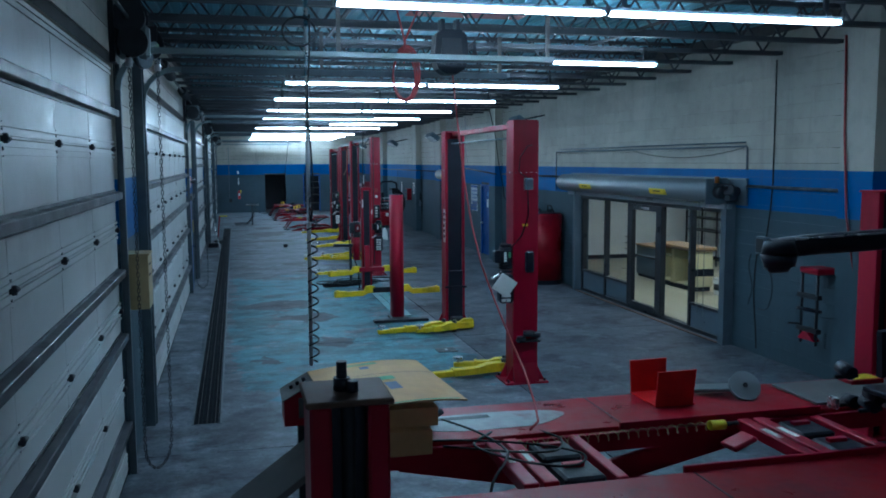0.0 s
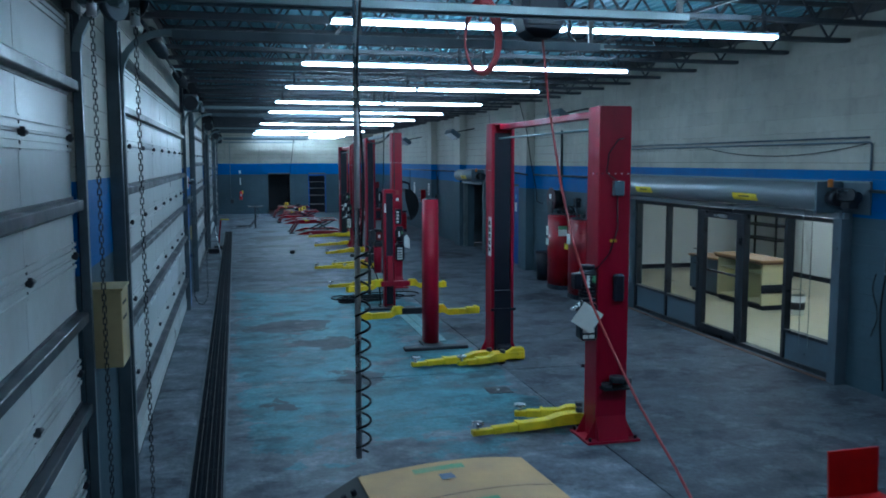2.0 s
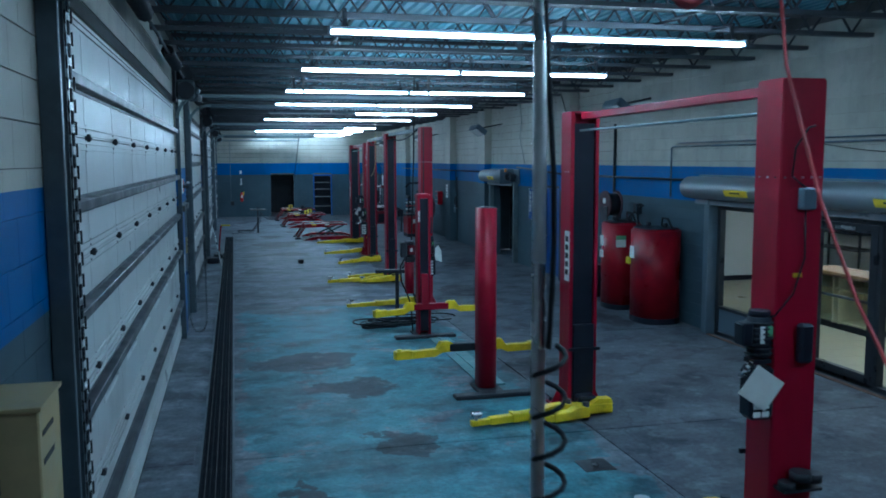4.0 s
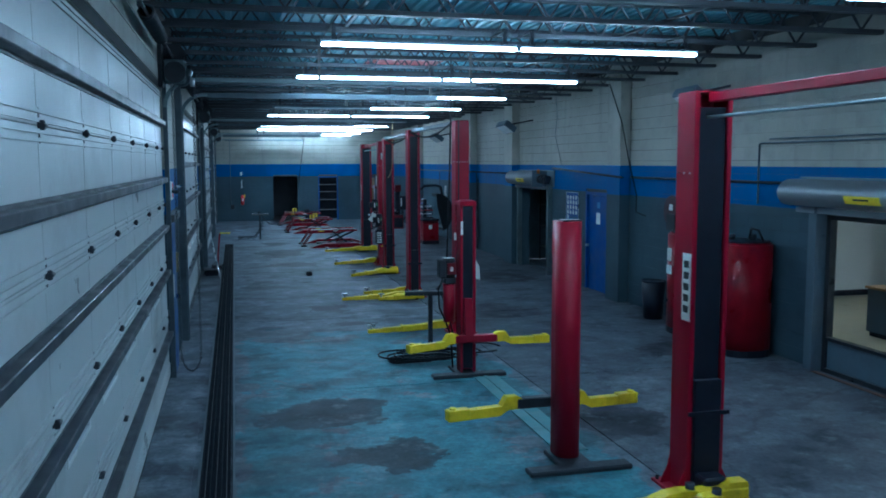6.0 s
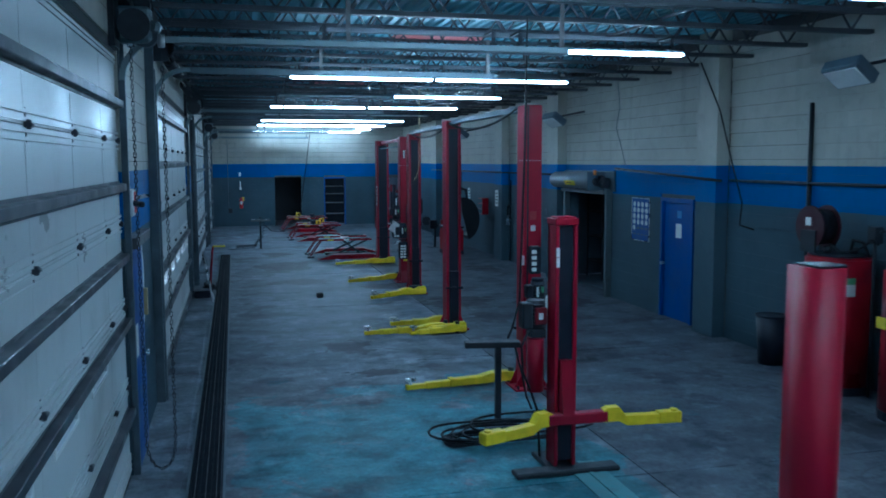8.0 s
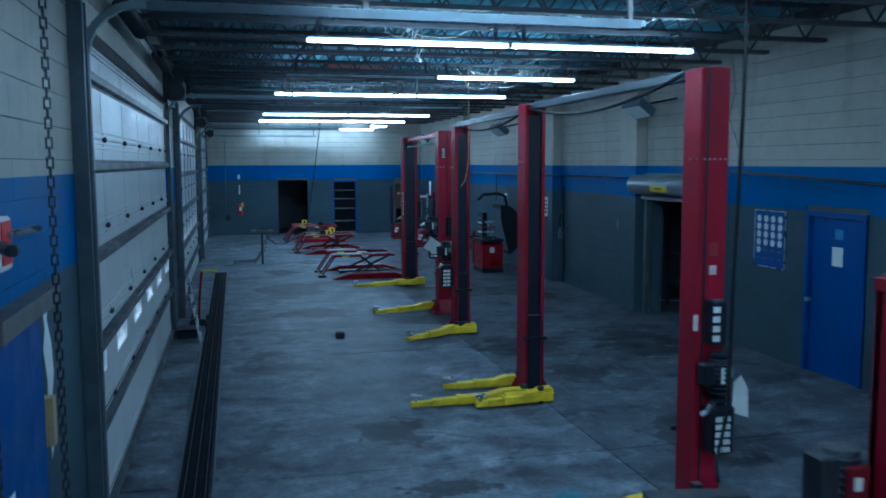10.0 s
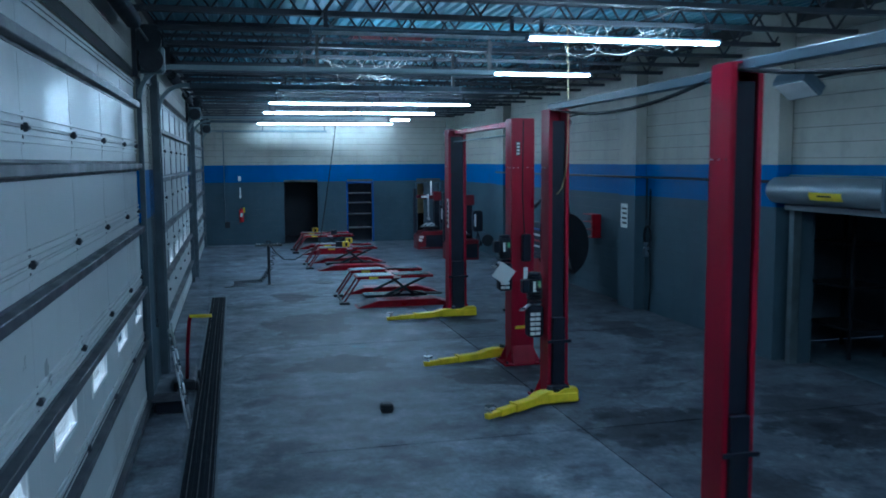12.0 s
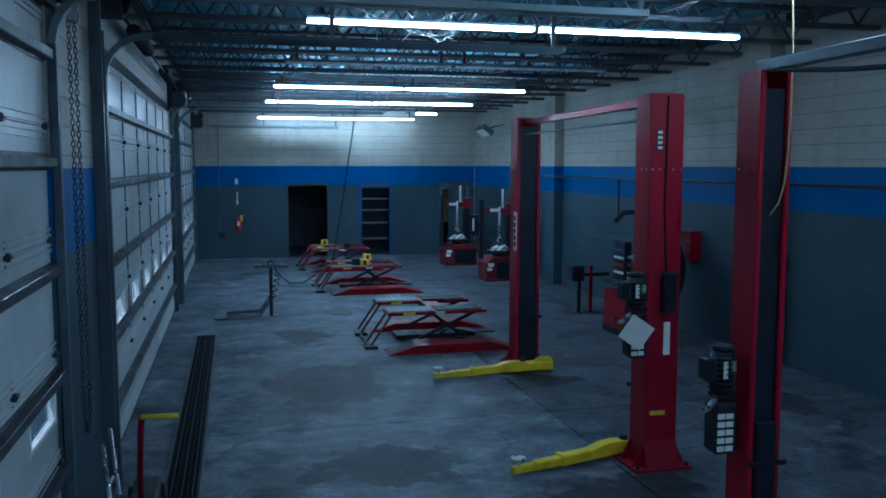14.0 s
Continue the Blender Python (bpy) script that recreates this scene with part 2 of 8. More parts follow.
    for cx, cy, rx, ry in OIL:
        c = nt.nodes.new("ShaderNodeVectorMath")
        c.operation = "SUBTRACT"
        c.inputs[1].default_value = (cx + 0.75, cy + 0.75, 0.0)
        nt.links.new(bent.outputs[0], c.inputs[0])
        q = nt.nodes.new("ShaderNodeVectorMath")
        q.operation = "MULTIPLY"
        q.inputs[1].default_value = (1 / rx, 1 / ry, 0.0)
        nt.links.new(c.outputs[0], q.inputs[0])
        r = nt.nodes.new("ShaderNodeVectorMath")
        r.operation = "LENGTH"
        nt.links.new(q.outputs[0], r.inputs[0])
        if reach is None:
            reach = r.outputs["Value"]
        else:
            m_ = nt.nodes.new("ShaderNodeMath")
            m_.operation = "MINIMUM"
            nt.links.new(reach, m_.inputs[0])
            nt.links.new(r.outputs["Value"], m_.inputs[1])
            reach = m_.outputs[0]
    oil = ramp(nt, reach, [(0.60, (0.90, 0.90, 0.90)), (0.95, (0.70, 0.70, 0.70)), (1.08, (0, 0, 0))])
    col = mix(nt, oil, col, (0.036, 0.038, 0.046))
    scuff = ramp(nt, noise_tex(nt, pos, 5.0, 8, 0.72, (0.8, 1.1, 1)), [(0.30, (0.74, 0.74, 0.75)), (0.52, (1, 1, 1)), (0.72, (1.22, 1.22, 1.22))])
    col = mix(nt, 1.0, col, scuff, "MULTIPLY")
    blot = ramp(nt, noise_tex(nt, pos, 1.6, 11, 0.62), [(0.38, (0.50, 0.51, 0.54)), (0.45, (0.84, 0.84, 0.86)), (0.50, (1, 1, 1)), (0.57, (1, 1, 1)), (0.65, (1.26, 1.26, 1.25))])
    col = mix(nt, 1.0, col, blot, "MULTIPLY")
    grit = ramp(nt, noise_tex(nt, pos, 22.0, 5, 0.7), [(0.36, (0.80, 0.80, 0.81)), (0.52, (1, 1, 1)), (0.66, (1.16, 1.16, 1.16))])
    col = mix(nt, 1.0, col, grit, "MULTIPLY")
    spots = ramp(nt, noise_tex(nt, pos, 3.2, 3, 0.5), [(0.66, (0, 0, 0)), (0.72, (0.5, 0.5, 0.5))])
    col = mix(nt, spots, col, (0.05, 0.052, 0.055))
    wear = ramp(nt, noise_tex(nt, pos, 2.6, 6, 0.7), [(0.56, (0, 0, 0)), (0.72, (0.4, 0.4, 0.4))])
    col = mix(nt, wear, col, (0.30, 0.34, 0.36))
    vor = nt.nodes.new("ShaderNodeTexVoronoi")
    vor.feature = "DISTANCE_TO_EDGE"
    vor.inputs["Scale"].default_value = 0.16
    wob = nt.nodes.new("ShaderNodeTexNoise")
    wob.inputs["Scale"].default_value, wob.inputs["Detail"].default_value = 1.3, 6
    nt.links.new(pos, wob.inputs["Vector"])
    shift = nt.nodes.new("ShaderNodeVectorMath")
    shift.operation = "MULTIPLY_ADD"
    shift.inputs[1].default_value = (0.9, 0.9, 0.0)
    nt.links.new(wob.outputs["Color"], shift.inputs[0])
    nt.links.new(pos, shift.inputs[2])
    nt.links.new(shift.outputs[0], vor.inputs["Vector"])
    crack = ramp(nt, vor.outputs["Distance"], [(0.0, (0.45, 0.45, 0.45)), (0.0020, (0, 0, 0))])
    col = mix(nt, crack, col, (0.03, 0.032, 0.035))
    nt.links.new(col, bs.inputs["Base Color"])
    nt.links.new(ramp(nt, mid, [(0.3, (0.42,) * 3), (0.7, (0.68,) * 3)]), bs.inputs["Roughness"])
    bs.inputs["Specular IOR Level"].default_value = 0.08
    bumped(nt, bs, fine, 0.12, 0.004)
    return m


def clear_glass(name):
    m, nt, bs, pos = begin(name)
    bs.inputs["Base Color"].default_value = (0.9, 0.95, 0.95, 1)
    bs.inputs["Transmission Weight"].default_value = 1.0
    bs.inputs["Roughness"].default_value = 0.0
    bs.inputs["IOR"].default_value = 1.1
    return m


M_WALL = banded_wall("painted block wall")
M_FLOOR = concrete_floor("stained concrete")
M_DOOR = surface("white door steel", (0.53, 0.54, 0.54), 0.42, 0.0, (0.2, 0.2, 0.19), 0.55, 1.3, 0.08, 0.06, 40, spec=0.22)
M_POST = surface("dark steel door post", (0.085, 0.108, 0.128), 0.45, 0.3, (0.02, 0.02, 0.02), 0.4, 4.0, 0.25, 0.1)
M_STRUT = surface("grey galvanised strut", (0.115, 0.112, 0.112), 0.55, 0.2, (0.06, 0.06, 0.06), 0.5, 3.0, 0.2, 0.1)
M_BRACE = surface("dark slate door strut", (0.046, 0.049, 0.062), 0.46, 0.1, (0.03, 0.03, 0.03), 0.5, 3.0, 0.2, 0.1)
M_TRACK = surface("galvanised track", (0.15, 0.185, 0.20), 0.42, 0.6, (0.05, 0.05, 0.05), 0.5, 4.0, 0.2, 0.1)
M_RAIL = surface("galvanised rail", (0.19, 0.235, 0.25), 0.5, 0.3, (0.12, 0.12, 0.12), 0.4, 3.0, 0.15, 0.05)
M_MORTAR = surface("dusty mortar joint", (0.10, 0.10, 0.10), 0.9, 0.0, spec=0.1)
M_DARK = surface("dark oily steel", (0.026, 0.030, 0.038), 0.5, 0.3, (0.012, 0.013, 0.016), 0.5, 8.0, 0.3, 0.15)
M_JOIST = surface("dark primed joist", (0.055, 0.06, 0.07), 0.6, 0.1, (0.02, 0.02, 0.02), 0.4, 3.0, 0.25, 0.1)
M_DECK = surface("pale blue roof deck", (0.15, 0.34, 0.43), 0.5, 0.1, (0.08, 0.09, 0.10), 0.5, 0.9, 0.2, 0.05, 25)
M_PRIMER = surface("red primer deck", (0.42, 0.10, 0.10), 0.6, 0.0, (0.12, 0.05, 0.05), 0.4, 2.0, 0.2, 0.05)
M_RED = surface("red lift paint", (0.275, 0.0015, 0.022), 0.42, 0.0, (0.07, 0.004, 0.010), 0.6, 2.2, 0.18, 0.06, 50, (1, 1, 0.35), spec=0.3)
M_MACH = surface("dark machine red", (0.13, 0.004, 0.012), 0.45, 0.0, (0.02, 0.01, 0.012), 0.6, 4.0)
M_REDHOT = surface("fresh red paint", (0.52, 0.008, 0.010), 0.4, 0.0, (0.16, 0.01, 0.01), 0.4, 5.0, 0.15, 0.05)
M_REDOLD = surface("scuffed red paint", (0.22, 0.003, 0.012), 0.38, 0.0, (0.022, 0.008, 0.022), 0.95, 2.6, 0.25, 0.08, 50, spec=0.2)
M_YEL = surface("yellow arm paint", (0.78, 0.57, 0.006), 0.42, 0.0, (0.13, 0.10, 0.02), 0.6, 6.0, 0.15, 0.08)
M_BLACK = surface("black rubber", (0.009, 0.011, 0.015), 0.6, 0.0, (0.025, 0.027, 0.03), 0.3, 8.0, 0.3, 0.15, spec=0.25)
M_GRATE = surface("black cast iron", (0.010, 0.013, 0.019), 0.7, 0.0, (0.02, 0.022, 0.026), 0.3, 6.0, 0.3, 0.1, spec=0.08)
# also covers the back rooms, where it stands in for darkness
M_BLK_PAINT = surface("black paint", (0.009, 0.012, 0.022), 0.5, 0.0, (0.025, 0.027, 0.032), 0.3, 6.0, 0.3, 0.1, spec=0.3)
M_CHROME = surface("bright steel", (0.55, 0.56, 0.58), 0.3, 0.9, (0.2, 0.2, 0.2), 0.3, 8.0, 0.1, 0.05)
M_GREY = surface("grey painted steel", (0.085, 0.115, 0.145), 0.42, 0.0, (0.06, 0.06, 0.06), 0.4, 4.0, 0.15, 0.06)
M_SHUT = surface("brushed shutter steel", (0.22, 0.245, 0.27), 0.42, 0.35, (0.12, 0.12, 0.12), 0.4, 2.0, 0.12, 0.06, 40, (1, 0.2, 1))
M_ALU = surface("dark bronze aluminium", (0.030, 0.034, 0.042), 0.38, 0.4, (0.05, 0.05, 0.05), 0.3, 5.0, 0.2, 0.05)
M_WHITE = surface("white enamel", (0.72, 0.73, 0.72), 0.5, 0.0, (0.3, 0.29, 0.27), 0.4, 5.0, 0.06, 0.04)
M_PAPER = surface("paper", (0.72, 0.73, 0.70), 0.8, 0.0, (0.4, 0.4, 0.38), 0.4, 9.0, 0.05, 0.05)
M_INK = surface("print black", (0.03, 0.03, 0.035), 0.7, 0.0, amount=0.1)
M_YLABEL = surface("yellow label", (0.75, 0.56, 0.02), 0.5, 0.0, amount=0.2)
M_BLUE = surface("royal blue paint", (0.004, 0.055, 0.24), 0.42, 0.0, (0.01, 0.03, 0.1), 0.4, 3.0, 0.15, 0.05)
M_CARD = surface("corrugated cardboard", (0.54, 0.345, 0.165), 0.8, 0.0, (0.30, 0.22, 0.13), 0.4, 4.0, 0.12, 0.12, 80)
M_WORN = surface("paint worn to bare metal", (0.29, 0.31, 0.32), 0.55, 0.1, (0.17, 0.02, 0.03), 1.0, 7.0, 0.3, 0.1)
M_PRINT = surface("faded blue print", (0.14, 0.17, 0.26), 0.7, 0.0, (0.40, 0.27, 0.14), 0.8, 14.0)
M_GREEN = surface("green print", (0.15, 0.36, 0.18), 0.7, 0.0, (0.48, 0.32, 0.16), 0.8, 9.0)
M_RUST = surface("rusty brown steel", (0.13, 0.075, 0.055), 0.7, 0.2, (0.04, 0.03, 0.03), 0.5, 7.0, 0.3, 0.2)
M_TAN = surface("tan enamel", (0.42, 0.33, 0.17), 0.5, 0.0, (0.12, 0.10, 0.07), 0.5, 5.0, 0.12, 0.06)
M_WOOD = surface("oak laminate", (0.36, 0.22, 0.11), 0.45, 0.0, (0.2, 0.12, 0.06), 0.4, 3.0, 0.2, 0.06, 60, (1, 6, 1))
M_CREAM = surface("cream laminate", (0.62, 0.56, 0.34), 0.5, 0.0, (0.4, 0.35, 0.22), 0.3, 4.0, 0.08, 0.03)
M_OFFWALL = surface("office wall paint", (0.74, 0.76, 0.77), 0.6, 0.0, (0.4, 0.4, 0.4), 0.2, 1.5, 0.05, 0.03)
M_TILE = surface("cream floor tile", (0.45, 0.40, 0.27), 0.4, 0.0, (0.35, 0.31, 0.22), 0.4, 2.0, 0.12, 0.03)
M_GROUND = surface("outside concrete yard", (0.50, 0.50, 0.48), 0.8, 0.0, amount=0.2, scale=1.5)
M_GLASS = clear_glass("clear glass")
M_HOSE = surface("red rubber hose", (0.30, 0.035, 0.04), 0.55, 0.0, amount=0.3)
M_TUBE = glow("lit fluorescent tube", (0.84, 0.97, 1.0), 66.0)
# same tubes with strength raised, to brighten the end wall
M_TUBEBOOST = glow("boosted fluorescent tube", (0.86, 0.97, 1.0), 165.0)
M_OFFLAMP = glow("office light panel", (1.0, 0.96, 0.87), 13.0)
M_TUBEOFF = surface("unlit tube glass", (0.62, 0.66, 0.68), 0.25, 0.0, amount=0.2)

# ---- floor ----
XW, XE, YN, YF, ZR = -0.30, 8.25, -7.5, 49.1, 4.85
structure("floor", B((XW - 0.3, XE + 0.3, YN, YF + 0.2, -0.25, -0.012)), M_FLOOR, "stained grey concrete workshop floor with oil patches")
floor_ob = bpy.data.objects["floor"]
ys, xs = [YN, -5.0, -2.4, 2.5, 7.4, 12.3, 17.2, 22.1, 27.0, 31.9, 36.8, 41.7, YF + 0.2], [XW - 0.3, 0.13, 0.47, 4.25, XE + 0.3]
for j in range(len(ys) - 1):
    for i in range(len(xs) - 1):
        if i == 1:
            for a, b in ((max(ys[j], YN), min(ys[j + 1], 8.37)), (max(ys[j], 37.33), ys[j + 1])):
                if b > a + 0.01:
                    part("slab", B((xs[i] + 0.001, xs[i + 1] - 0.001, a + 0.003, b - 0.003, -0.012, 0)), M_FLOOR, floor_ob)
            continue
        g0, g1 = (0.008 if i == 3 else 0.001), (0.008 if i == 2 else 0.001)
        part("slab", B((xs[i] + g0, xs[i + 1] - g1, ys[j] + 0.008, ys[j + 1] - 0.008, -0.012, 0)), M_FLOOR, floor_ob)
structure("ground", B((-900, 900, -900, 900, -0.4, -0.255)), M_GROUND, "pale sunlit concrete yard outside")

# ---- walls ----
E_OPEN = [(10.60, 16.65, 0.0, 2.22), (23.39, 24.56, 0.0, 2.15), (26.72, 28.95, 0.0, 2.22)]
N_OPEN = [(2.41, 3.59, 0.0, 2.155), (4.62, 5.54, 0.0, 2.12), (7.14, 8.03, 0.0, 2.08)]
W_DOORS = [(-5.6, 6.95), (8.65, 18.30), (20.93, 28.95), (30.85, 39.80), (40.90, 48.60)]
W_OPEN = [(a - 0.012, b + 0.012, 0.0, 3.77) for a, b in W_DOORS]


def pierced(lo, hi, top, opens, make):
    """Calls make(a, b, z0, z1) for the solid parts of a wall with openings from the floor up."""
    at = lo
    for a, b, z0, z1 in sorted(opens):
        if a > at:
            make(at, a, 0, top)
        make(a, b, z1, top)
        at = b
    if at < hi:
        make(at, hi, 0, top)


bm = bmesh.new()
pierced(YN, YF, ZR, E_OPEN, lambda a, b, z0, z1: box(bm, XE + 0.014, XE + 0.22, a, b, z0, z1))
wall_east = structure("wall_east", bm, [M_WALL, M_MORTAR], "painted block wall, cream above a blue band over grey")
bm = bmesh.new()
pierced(XW, XE, ZR, N_OPEN, lambda a, b, z0, z1: box(bm, a, b, YF + 0.014, YF + 0.2, z0, z1))
wall_north = structure("wall_north", bm, [M_WALL, M_MORTAR], "painted block end wall, cream over blue band over grey")
bm = bmesh.new()
pierced(YN, YF, ZR, W_OPEN, lambda a, b, z0, z1: box(bm, XW - 0.3, XW - 0.014, a, b, z0, z1))
wall_west = structure("wall_west", bm, [M_WALL, M_MORTAR], "painted block wall of piers between overhead doors")
for wall, axis, at in ((wall_east, 0, XE + 0.014), (wall_north, 1, YF + 0.014), (wall_west, 0, XW - 0.014)):
    for f in wall.data.polygons:
        if abs(f.center[axis] - at) < 0.002:
            f.material_index = 1
structure("wall_south", B((XW - 0.3, XE + 0.22, YN - 0.2, YN, 0, ZR)), M_WALL, "painted block end wall")
PILASTERS = [(7.35, 7.95), (22.40, 23.00), (29.20, 29.90), (33.50, 34.20), (41.60, 42.30)]
for a, b in PILASTERS:
    structure("pilaster", B((XE - 0.22, XE + 0.004, a, b, 0, ZR), bevel=0.006), M_WALL, "painted block pilaster")

# ---- roof deck and joists ----
bm = bmesh.new()
prof, x, k = [], XW - 0.3, 0
while x < XE + 0.2:
    prof += [(x, ZR + 0.04), (x + 0.05, ZR + 0.04), (x + 0.065, ZR), (x + 0.135, ZR)]
    x += 0.15
rows_ = [[bm.verts.new((p[0], y, p[1])) for p in prof] for y in (YN - 0.2, YF + 0.2)]
for a in range(len(prof) - 1):
    bm.faces.new((rows_[0][a], rows_[0][a + 1], rows_[1][a + 1], rows_[1][a]))
box(bm, XW - 0.3, XE + 0.25, YN - 0.2, YF + 0.2, ZR + 0.05, ZR + 0.2)
structure("ceiling", bm, M_DECK, "pale blue ribbed steel roof deck")
for x0, x1, y0, y1 in ((3.0, 4.6, 9.2, 10.2), (3.2, 4.7, 23.4, 24.3), (2.6, 4.0, 32.2, 33.0)):
    structure("trim", B((x0, x1, y0, y1, ZR - 0.016, ZR - 0.005)), M_PRIMER, "red primed patch of roof deck")
bm = bmesh.new()
JB, JT = 4.36, ZR - 0.005
for zz in (JB, JT - 0.05):
    box(bm, XW, XE, -0.055, -0.008, zz, zz + 0.05)
    box(bm, XW, XE, 0.008, 0.055, zz, zz + 0.05)
n = 15
for i in range(n):
    xa, xb = XW + (XE - XW) * i / n, XW + (XE - XW) * (i + 1) / n
    obox(bm, (xa, 0, JT - 0.05), ((xa + xb) / 2, 0, JB + 0.04), 0.022, 0.022)
    obox(bm, ((xa + xb) / 2, 0, JB + 0.04), (xb, 0, JT - 0.05), 0.022, 0.022)
joist = structure("joist", bm, M_JOIST, "dark open-web steel roof joist")
joist.location = (0, -5.3, 0)
y = -5.3 + 1.235
while y < YF - 0.3:
    copy_thing(joist, pose(0, y, 0))
    y += 1.235
for x in (1.9, 5.4):
    structure("joist_bridging", B((x - 0.02, x + 0.02, YN, YF, JB + 0.055, JB + 0.085)), M_JOIST, "steel bridging angle along the joists")

# ---- overhead doors ----
JOINTS = [0.02, 0.14, 0.84, 1.56, 2.30, 3.02, 3.76]
LOW, HIGH, MID = [0.48, 1.31, 1.90, 2.61, 3.34], [0.08, 0.78, 1.41, 2.10, 2.80, 3.48], [0.50, 1.14, 1.86, 2.60, 3.30]
NEXT = [0.60, 1.42, 2.00, 2.62, 3.34]
STRUTS = [LOW, NEXT, HIGH, MID, MID]
PANES = [(1.19, 1.34), (1.25, 1.34), (1.13, 1.36), (1.17, 1.44), (1.17, 1.44)]
PITCH = [1.255, 1.255, 1.38, 1.38, 1.38]
FIRST = [-5.6, 8.65, 20.93, 30.15, 40.90]  # first hinge line of each door


def overhead_door(y0, y1, first, pitch, label, struts, wz0, wz1):
    door = thing("overhead_door", XW + 0.05, (y0 + y1) / 2, 0, label, "garage door", "row of overhead doors")
    n = math.ceil((y1 - first - 0.1) / pitch)
    step = pitch
    bays = [i for i in range(n) if first + step * (i + 0.5) + 0.38 < y1 and first + step * (i + 0.5) - 0.38 > y0]
    xb, xf = XW - 0.072, XW - 0.025
    for k in range(len(JOINTS) - 1):
        z0, z1 = JOINTS[k] + 0.003, JOINTS[k + 1] - 0.003
        bm = bmesh.new()
        if k == 2:
            at = y0
            box(bm, xb, xf, y0, y1, z0, wz0)
            box(bm, xb, xf, y0, y1, wz1, z1)
            for i in bays:
                c = first + step * (i + 0.5)
                box(bm, xb, xf, at, c - 0.35, wz0, wz1)
                at = c + 0.35
            box(bm, xb, xf, at, y1, wz0, wz1)
        else:
            box(bm, xb, xf, y0, y1, z0, z1)
        sec = part("section", bm, M_DOOR, door)
        if k == 2:
            for i in bays:
                c = first + step * (i + 0.5)
                p = part("pane", B((xb + 0.018, xb + 0.024, c - 0.35, c + 0.35, wz0, wz1)), M_GLASS, sec)
                p.visible_shadow = False
                f = bmesh.new()
                for q in ((c - 0.37, c + 0.37, wz0 - 0.02, wz0 + 0.004), (c - 0.37, c + 0.37, wz1 - 0.004, wz1 + 0.02), (c - 0.37, c - 0.346, wz0, wz1), (c + 0.346, c + 0.37, wz0, wz1)):
                    box(f, xf, xf + 0.008, *q)
                part("window_frame", f, M_WHITE, sec)
        # ribs pressed along the section edge
        bm = bmesh.new()
        for h0, h1 in ((0.075, 0.055), (0.035, 0.012)):
            box(bm, xf, xf + 0.012, y0, y1, z1 - h0, z1 - h1)
        if k:
            for h0, h1 in ((0.012, 0.035), (0.055, 0.075)):
                box(bm, xf, xf + 0.012, y0, y1, z0 + h0, z0 + h1)
        part("edge_rib", bm, M_DOOR, sec)
    for zs in struts:
        bm = bmesh.new()
        prism(bm, [(xf, zs - 0.055), (xf + 0.008, zs - 0.055), (xf + 0.008, zs - 0.036), (xf + 0.062, zs - 0.032), (xf + 0.066, zs - 0.026), (xf + 0.066, zs + 0.026), (xf + 0.062, zs + 0.032), (xf + 0.008, zs + 0.036), (xf + 0.008, zs + 0.055), (xf, zs + 0.055)], y0 - 0.05, y1 + 0.05)
        part("strut", bm, M_BRACE, door, "grey steel stiffening strut")
    hinge = None
    for z in JOINTS[2:-1]:
        for i in range(n + 1):
            yy = min(max(first + step * i, y0 + 0.06), y1 - 0.06)
            if hinge is None:
                h = bmesh.new()
                box(h, xf, xf + 0.004, yy - 0.009, yy + 0.009, z - 0.085, z + 0.085)
                cyl(h, (xf + 0.024, yy - 0.036, z), (xf + 0.024, yy + 0.036, z), 0.013, 8)
                box(h, xf, xf + 0.034, yy - 0.034, yy - 0.010, z - 0.022, z + 0.026, bevel=0.005)
                box(h, xf, xf + 0.010, yy - 0.034, yy + 0.034, z - 0.028, z + 0.028)
                hinge = part("hinge", h, M_BRACE, door, "dark steel roller hinge")
                base = Vector((0, yy, z))
            else:
                o = new("hinge", hinge.data)
                o.parent = door
                o.location = Vector((0, yy, z)) - base
    # stiles: pressed verticals behind the hinges
    bm = bmesh.new()
    for i in range(1, n):
        for a, b in zip(JOINTS[1:], JOINTS[2:]):
            box(bm, xf, xf + 0.0012, first + step * i - 0.035, first + step * i + 0.035, a + 0.05, b - 0.055)
    part("stiles", bm, M_DOOR, door)
    if y0 > 30:
        for i in range(1, n):
            part("stile", B((xf + 0.0015, xf + 0.012, first + step * i - 0.018, first + step * i + 0.018, 0.98, 3.74)), M_POST, door, "grey steel stile")
    part("bottom_seal", B((xb, xf, y0, y1, 0.0, 0.02)), M_BLACK, door)
    # tracks: upright, bend, level run into the room
    for s, yy in ((-1, y0 - 0.05), (1, y1 + 0.05)):
        zt, R, xt = (3.87 if s < 0 and y0 > 25 else 3.91), 0.36, XW + (0.09 if s < 0 else 0.034)
        path = [(xt, yy, 0.0), (xt, yy, zt - R)] + [(xt + R * (1 - math.cos(a)), yy, zt - R + R * math.sin(a)) for a in (0.3, 0.6, 0.9, 1.2, 1.45)] + [(xt + R, yy, zt), (xt + 4.15, yy, zt)]
        for run, m, lab in ((path[:2], M_POST, "dark upright door track"), (path[1:], M_RAIL, "bright galvanised level door track")):
            bm = bmesh.new()
            for a, b in zip(run, run[1:]):
                obox(bm, a, b, 0.05, 0.065, (0, 1, 0))
            part("track", bm, m, door, lab)
        if s < 0:
            part("jamb_post", B((XW + 0.002, XW + 0.10, yy + s * 0.115 - 0.022, yy + s * 0.115 + 0.022, 0, 4.3), bevel=0.004), M_POST, door, "dark steel jamb post")
